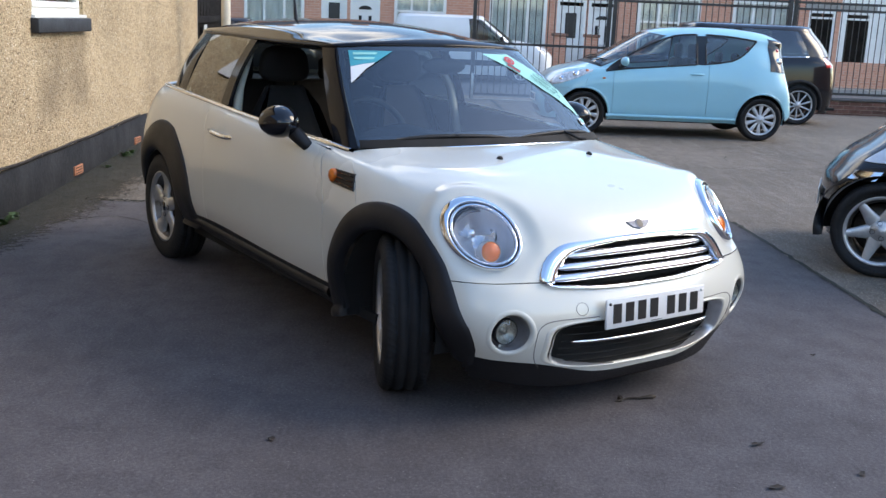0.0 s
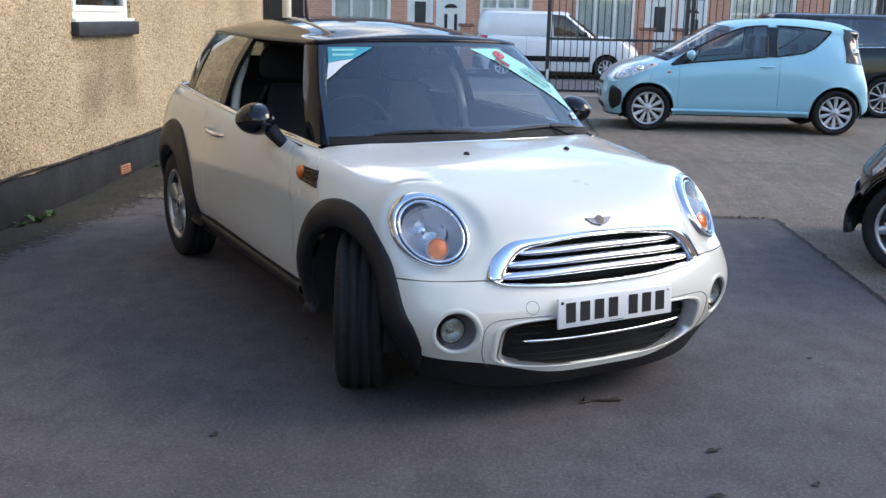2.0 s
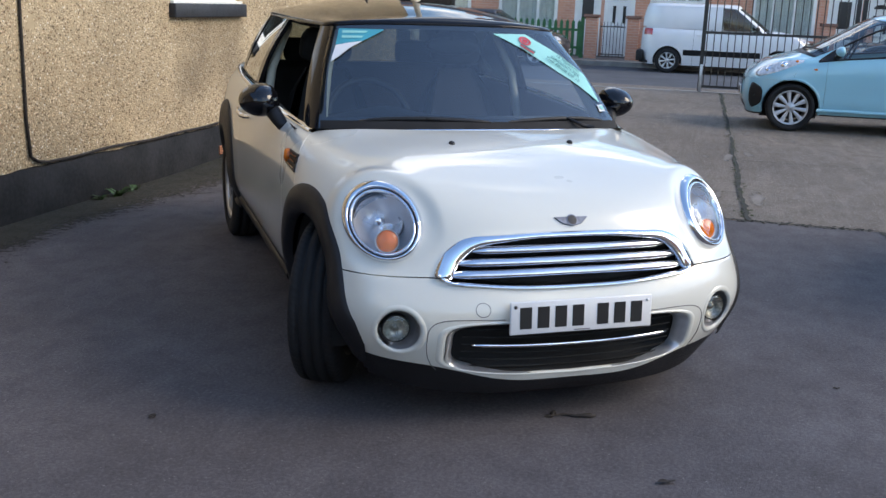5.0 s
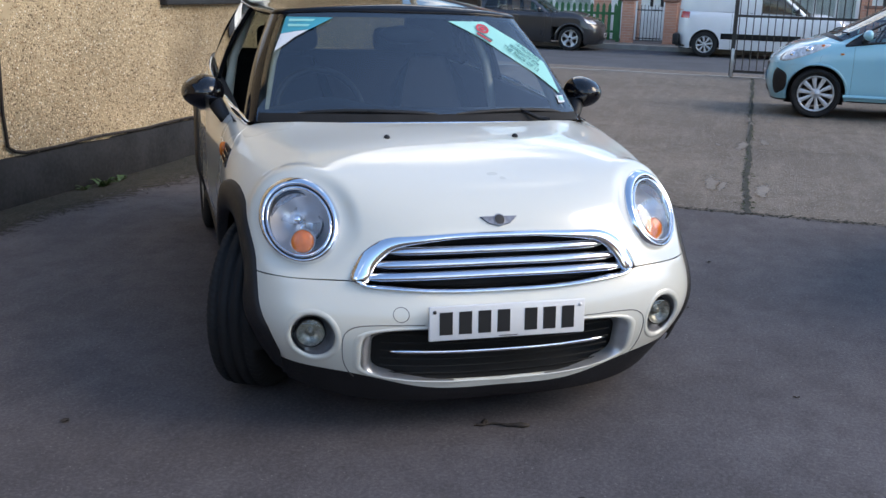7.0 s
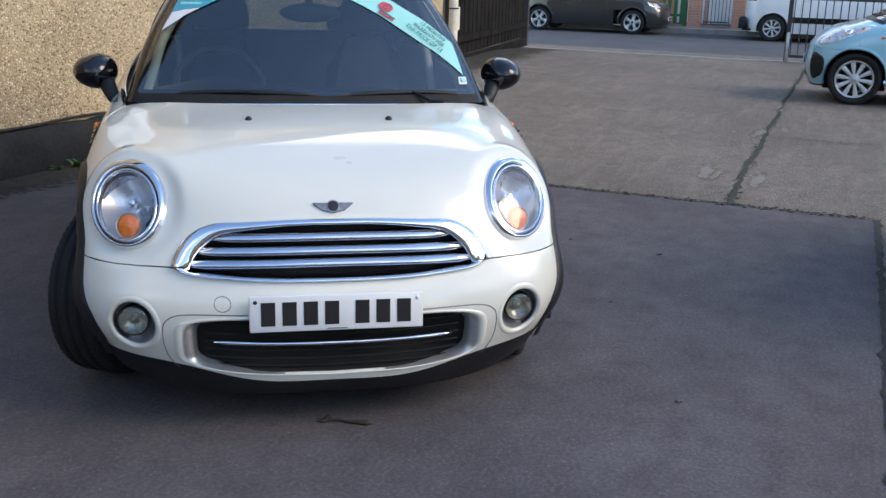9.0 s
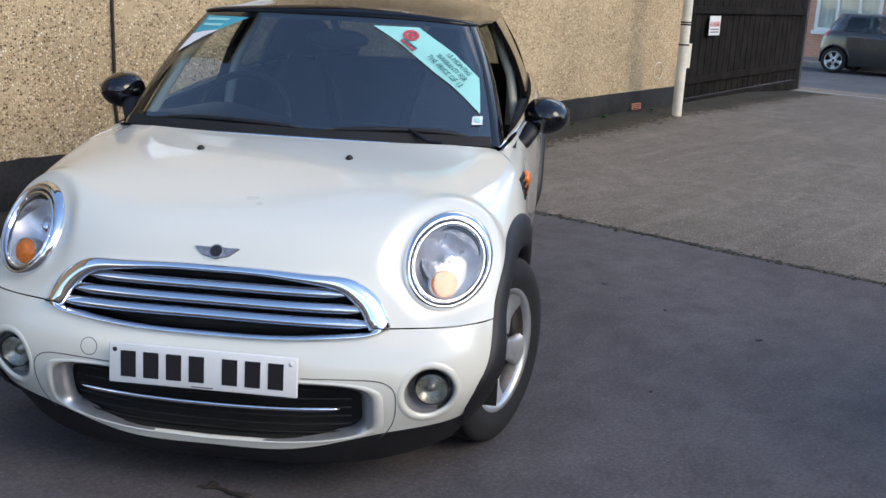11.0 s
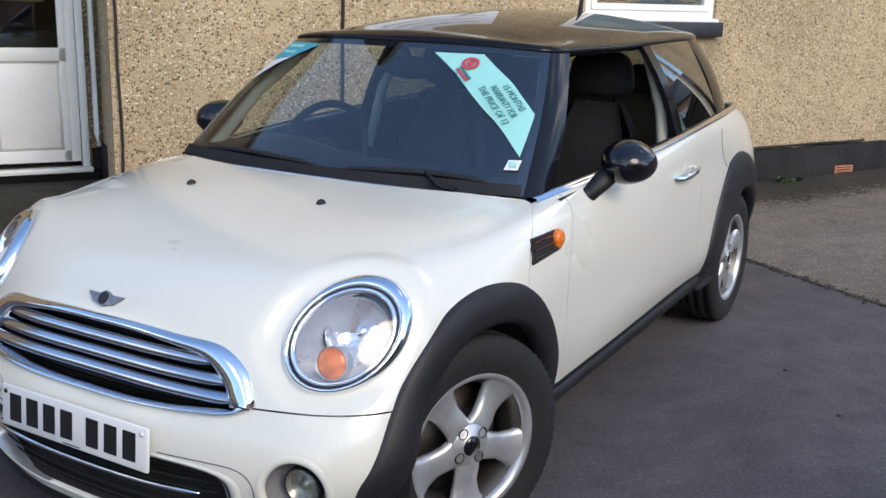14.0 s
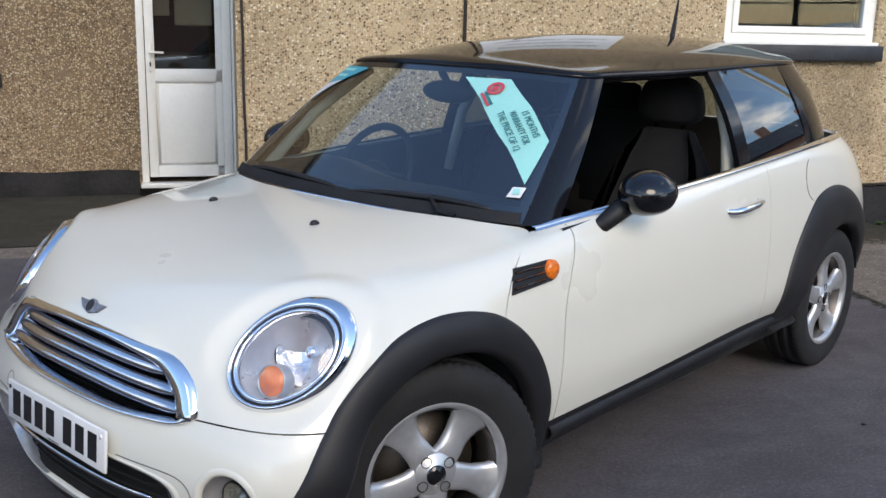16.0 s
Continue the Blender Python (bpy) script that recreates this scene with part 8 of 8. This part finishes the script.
scatter("grit", 900, lambda r: (r.uniform(2.0, 9.6), 3.25 - abs(r.gauss(0, .16))), (.004, .013), M["kerb"], "pale grit and flakes along the wall's foot", "grit", seed=1)
scatter("soil", 700, lambda r: (r.uniform(2.0, 9.6), 3.26 - abs(r.gauss(0, .10))), (.008, .030), M["crack"], "dark soil gathered along the wall's foot", "soil", seed=2)
scatter("moss_tufts", 500, lambda r: (r.uniform(3.5, 9.6), 3.25 - abs(r.gauss(0, .13))), (.008, .028), M["moss"], "moss along the wall's foot", "moss", .3, seed=3)
scatter("joint_moss", 420, lambda r: (r.uniform(3.5, 15), -1.08 + r.gauss(0, .022)), (.006, .020), M["moss"], "moss in the drive's joint", "moss", .3, seed=4)
scatter("edge_moss", 620, lambda r: (3.42 + r.gauss(0, .03), r.uniform(-1.9, 3.2)), (.004, .020), M["crack"], "dirt crumbs along the tarmac's edge", "soil", .3, seed=5)
scatter("aggregate", 1500, lambda r: (r.uniform(-3, 9), r.uniform(-6, -2.02)), (.003, .008), M["kerb"], "pale stones showing in the worn concrete", "gravel", .15, seed=6)
scatter("drive_stones", 1300, lambda r: (r.uniform(3.5, 14), r.uniform(-1.9, 3.1)), (.003, .007), M["kerb"], "pale stones showing in the worn drive", "gravel", .15, seed=7)
scatter("tarmac_chips", 1200, lambda r: (r.uniform(-4, 3.3), r.uniform(-1.9, 3.0)), (.002, .005), M["slab"], "pale chips in the tarmac", "gravel", .15, seed=8)


def twig(x, y, length, ang, seed):
    rnd = random.Random(seed)
    bm = bmesh.new()
    d = Vector((math.cos(ang), math.sin(ang), 0))
    s_ = Vector((-d.y, d.x, 0))
    tube(bm, [Vector((x, y, .006)) + d * length * q + s_ * rnd.uniform(-.008, .008) for q in np.linspace(-.5, .5, 7)], [.002, .004, .005, .006, .008, .012, .004], 6)
    return tagged(part("twig", bm, M["cable"]), "dark twig lying on the tarmac", "twig", "litter")


twig(.05, -.575, .15, -.3, 1)
twig(-.03, -.55, .06, .5, 2)


def leaf(x, y, r, ang, seed):
    rnd = random.Random(seed)
    bm = bmesh.new()
    pts = []
    for q in np.linspace(0, 2 * math.pi, 14, endpoint=False):
        k = r * (1 - .35 * math.cos(2 * q)) * rnd.uniform(.8, 1.1)
        pts.append(Vector((x + k * math.cos(q + ang), y + .6 * k * math.sin(q + ang), .004 + .006 * abs(math.sin(q * 1.5 + seed)))))
    c = bm.verts.new((x, y, .004))
    vs = [bm.verts.new(p) for p in pts]
    for i in range(14):
        bm.faces.new((c, vs[i], vs[(i + 1) % 14]))
    return tagged(part("dead_leaf", bm, M["cable"]), "small dark dead leaf on the tarmac", "leaf", "litter")


for i, (x, y, r) in enumerate(((-1.37, -.24, .03), (.10, -1.11, .04), (.21, -1.45, .03), (-.13, -1.37, .045), (-.70, .60, .012), (1.46, 1.53, .018), (1.83, 1.2, .022), (1.31, .48, .012), (1.17, -.57, .02), (1.19, 1.9, .02))):
    leaf(x, y, r * .62, i * 1.3, i)


# long scratch on the tarmac and fine cracks
crack("tar_crack", [(1.05 + .55 * q, .55 + .75 * q) for q in np.linspace(0, 1, 14)], .008, "thin crack in the tarmac", lift=.003, seed=11)
crack("tar_crack_two", [(2.6 + .2 * math.sin(q * 4), 2.3 + .7 * q) for q in np.linspace(0, 1, 16)], .014, "thin crack in the tarmac by the wall", lift=.003, seed=12)
crack("manhole_line", [(7.0 + .55 * math.cos(a), -3.6 + .55 * math.sin(a)) for a in np.linspace(0, 2 * math.pi, 50)], .014, "round joint of a worn drain patch", lift=.003, seed=13)
crack("drive_crack", [(9.5 + .1 * math.sin(n * 2), n) for n in np.arange(-1.0, 3.1, .08)], .012, "hairline crack across the drive", lift=.003, seed=14)


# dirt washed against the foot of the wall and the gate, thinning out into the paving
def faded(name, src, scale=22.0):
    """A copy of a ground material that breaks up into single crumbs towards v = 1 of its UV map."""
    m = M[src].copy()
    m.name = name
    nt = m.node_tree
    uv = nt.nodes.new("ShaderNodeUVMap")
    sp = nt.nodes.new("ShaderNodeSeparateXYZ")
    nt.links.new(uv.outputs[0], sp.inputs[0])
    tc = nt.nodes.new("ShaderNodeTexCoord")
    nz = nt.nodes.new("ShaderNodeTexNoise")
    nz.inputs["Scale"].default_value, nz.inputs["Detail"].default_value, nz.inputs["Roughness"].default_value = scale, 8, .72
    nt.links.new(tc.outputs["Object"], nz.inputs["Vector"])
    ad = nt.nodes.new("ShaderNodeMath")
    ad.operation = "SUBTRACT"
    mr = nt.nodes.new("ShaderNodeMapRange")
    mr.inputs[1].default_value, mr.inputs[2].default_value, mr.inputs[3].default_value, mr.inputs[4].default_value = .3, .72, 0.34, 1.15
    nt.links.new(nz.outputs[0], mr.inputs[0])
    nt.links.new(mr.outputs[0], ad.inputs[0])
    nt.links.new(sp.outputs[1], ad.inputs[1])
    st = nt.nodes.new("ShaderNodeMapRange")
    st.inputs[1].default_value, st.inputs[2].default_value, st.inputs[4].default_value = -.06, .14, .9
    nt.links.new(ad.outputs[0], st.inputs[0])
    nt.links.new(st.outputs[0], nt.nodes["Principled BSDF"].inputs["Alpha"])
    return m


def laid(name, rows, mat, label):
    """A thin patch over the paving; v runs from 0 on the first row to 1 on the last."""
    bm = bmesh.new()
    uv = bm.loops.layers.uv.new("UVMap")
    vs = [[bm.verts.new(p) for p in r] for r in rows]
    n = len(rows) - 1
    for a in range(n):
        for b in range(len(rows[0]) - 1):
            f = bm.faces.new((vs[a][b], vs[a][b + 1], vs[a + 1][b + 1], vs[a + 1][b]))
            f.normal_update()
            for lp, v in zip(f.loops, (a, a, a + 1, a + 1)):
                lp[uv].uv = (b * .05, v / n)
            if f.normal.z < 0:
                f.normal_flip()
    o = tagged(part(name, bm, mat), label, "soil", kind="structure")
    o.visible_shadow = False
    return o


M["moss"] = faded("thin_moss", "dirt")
M["pale_scuff"] = faded("cement_dust", "cement", 14.0)
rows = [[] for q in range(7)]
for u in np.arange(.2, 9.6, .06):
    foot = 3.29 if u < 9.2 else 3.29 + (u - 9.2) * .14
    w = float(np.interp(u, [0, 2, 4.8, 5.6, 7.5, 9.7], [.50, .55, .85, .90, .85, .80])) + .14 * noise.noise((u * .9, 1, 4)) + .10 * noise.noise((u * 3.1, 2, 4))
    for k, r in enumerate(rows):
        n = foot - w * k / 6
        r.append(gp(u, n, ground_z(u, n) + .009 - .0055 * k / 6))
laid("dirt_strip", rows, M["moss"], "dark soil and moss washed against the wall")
rows = [[] for q in range(7)]
for u in np.arange(9.55, 15.0, .08):
    foot = 3.42 + (u - 9.95) * .101 - .05
    w = .95 + .25 * noise.noise((u * .9, 5, 4))
    for k, r in enumerate(rows):
        n = foot - w * k / 6
        r.append(gp(u, n, ground_z(u, n) + .009 - .0055 * k / 6))
laid("gate_moss", rows, M["moss"], "dark moss along the foot of the gate")


def smear(name, u0, n0, u1, n1, w, mat, label, seed):
    """A drawn-out scuff, faint at both sides and ends."""
    d = Vector((u1 - u0, n1 - n0))
    L = d.length
    d /= L
    q = Vector((-d.y, d.x))
    rows = []
    for k in (1.0, .6, .25):
        ring = []
        for a in np.linspace(0, 2 * math.pi, 41):
            wob = 1 + .3 * noise.noise((math.cos(a) * 1.4, math.sin(a) * 1.4, seed))
            c = d * (L / 2 * k * wob * math.cos(a)) + q * (w / 2 * k * wob * math.sin(a))
            u, n = (u0 + u1) / 2 + c.x, (n0 + n1) / 2 + c.y
            ring.append(gp(u, n, ground_z(u, n) + .0045))
        rows.append(ring)
    c = gp((u0 + u1) / 2, (n0 + n1) / 2, ground_z((u0 + u1) / 2, (n0 + n1) / 2) + .0045)
    rows.append([Vector(c) + (Vector(p) - Vector(c)) * .04 for p in rows[-1]])
    rows.reverse()
    return laid(name, rows, mat, label)


rs = random.Random(77)
for i in range(9):
    u, n = rs.uniform(3.5, 9), rs.uniform(-1.30, -.75)
    l = rs.uniform(.3, 1.0)
    smear("cement_smear", u, n, u + l, n + rs.uniform(-.08, .08), rs.uniform(.06, .2), M["pale_scuff"], "pale cement smear beside the joint", 40 + i)
for n in (-1.45, -1.6, -1.76):
    smear("cement_smear", 7.8, n, 8.3, n + .05, .07, M["pale_scuff"], "pale scuff on the tarmac", 60 + n)


# single bricks of the low wall and stones of the kerb
one = boxbm(-.006, .0, .0, .22, .213, .063, bevel=.004)
shape = bpy.data.meshes.new("brick")
one.to_mesh(shape)
one.free()
shape.materials.append(M["brickbit"])
rnd = random.Random(21)
for row in range(4):
    for k in range(59):
        y = -16.5 + k * .2235 + (.11 if row % 2 else 0)
        if y + .213 > -3.29:
            continue
        o = new("brick", shape)
        o.parent = dwarf
        o.matrix_local = pose(14.888 + rnd.uniform(-.003, .003), y, -.045 + row * .075 + rnd.uniform(-.001, .001), 0, 0, rnd.uniform(-.5, .5))
one = boxbm(-.06, 0, -.1, .06, .905, .006, bevel=.01)
shape = bpy.data.meshes.new("kerb_stone")
one.to_mesh(shape)
one.free()
shape.materials.append(M["kerb"])
for k in range(48):
    o = new("kerb_stone", shape)
    o.parent = kerb
    o.matrix_local = pose(15.18 + rnd.uniform(-.006, .006), -24 + k * .913, rnd.uniform(-.004, .003), 0, 0, rnd.uniform(-.3, .3))
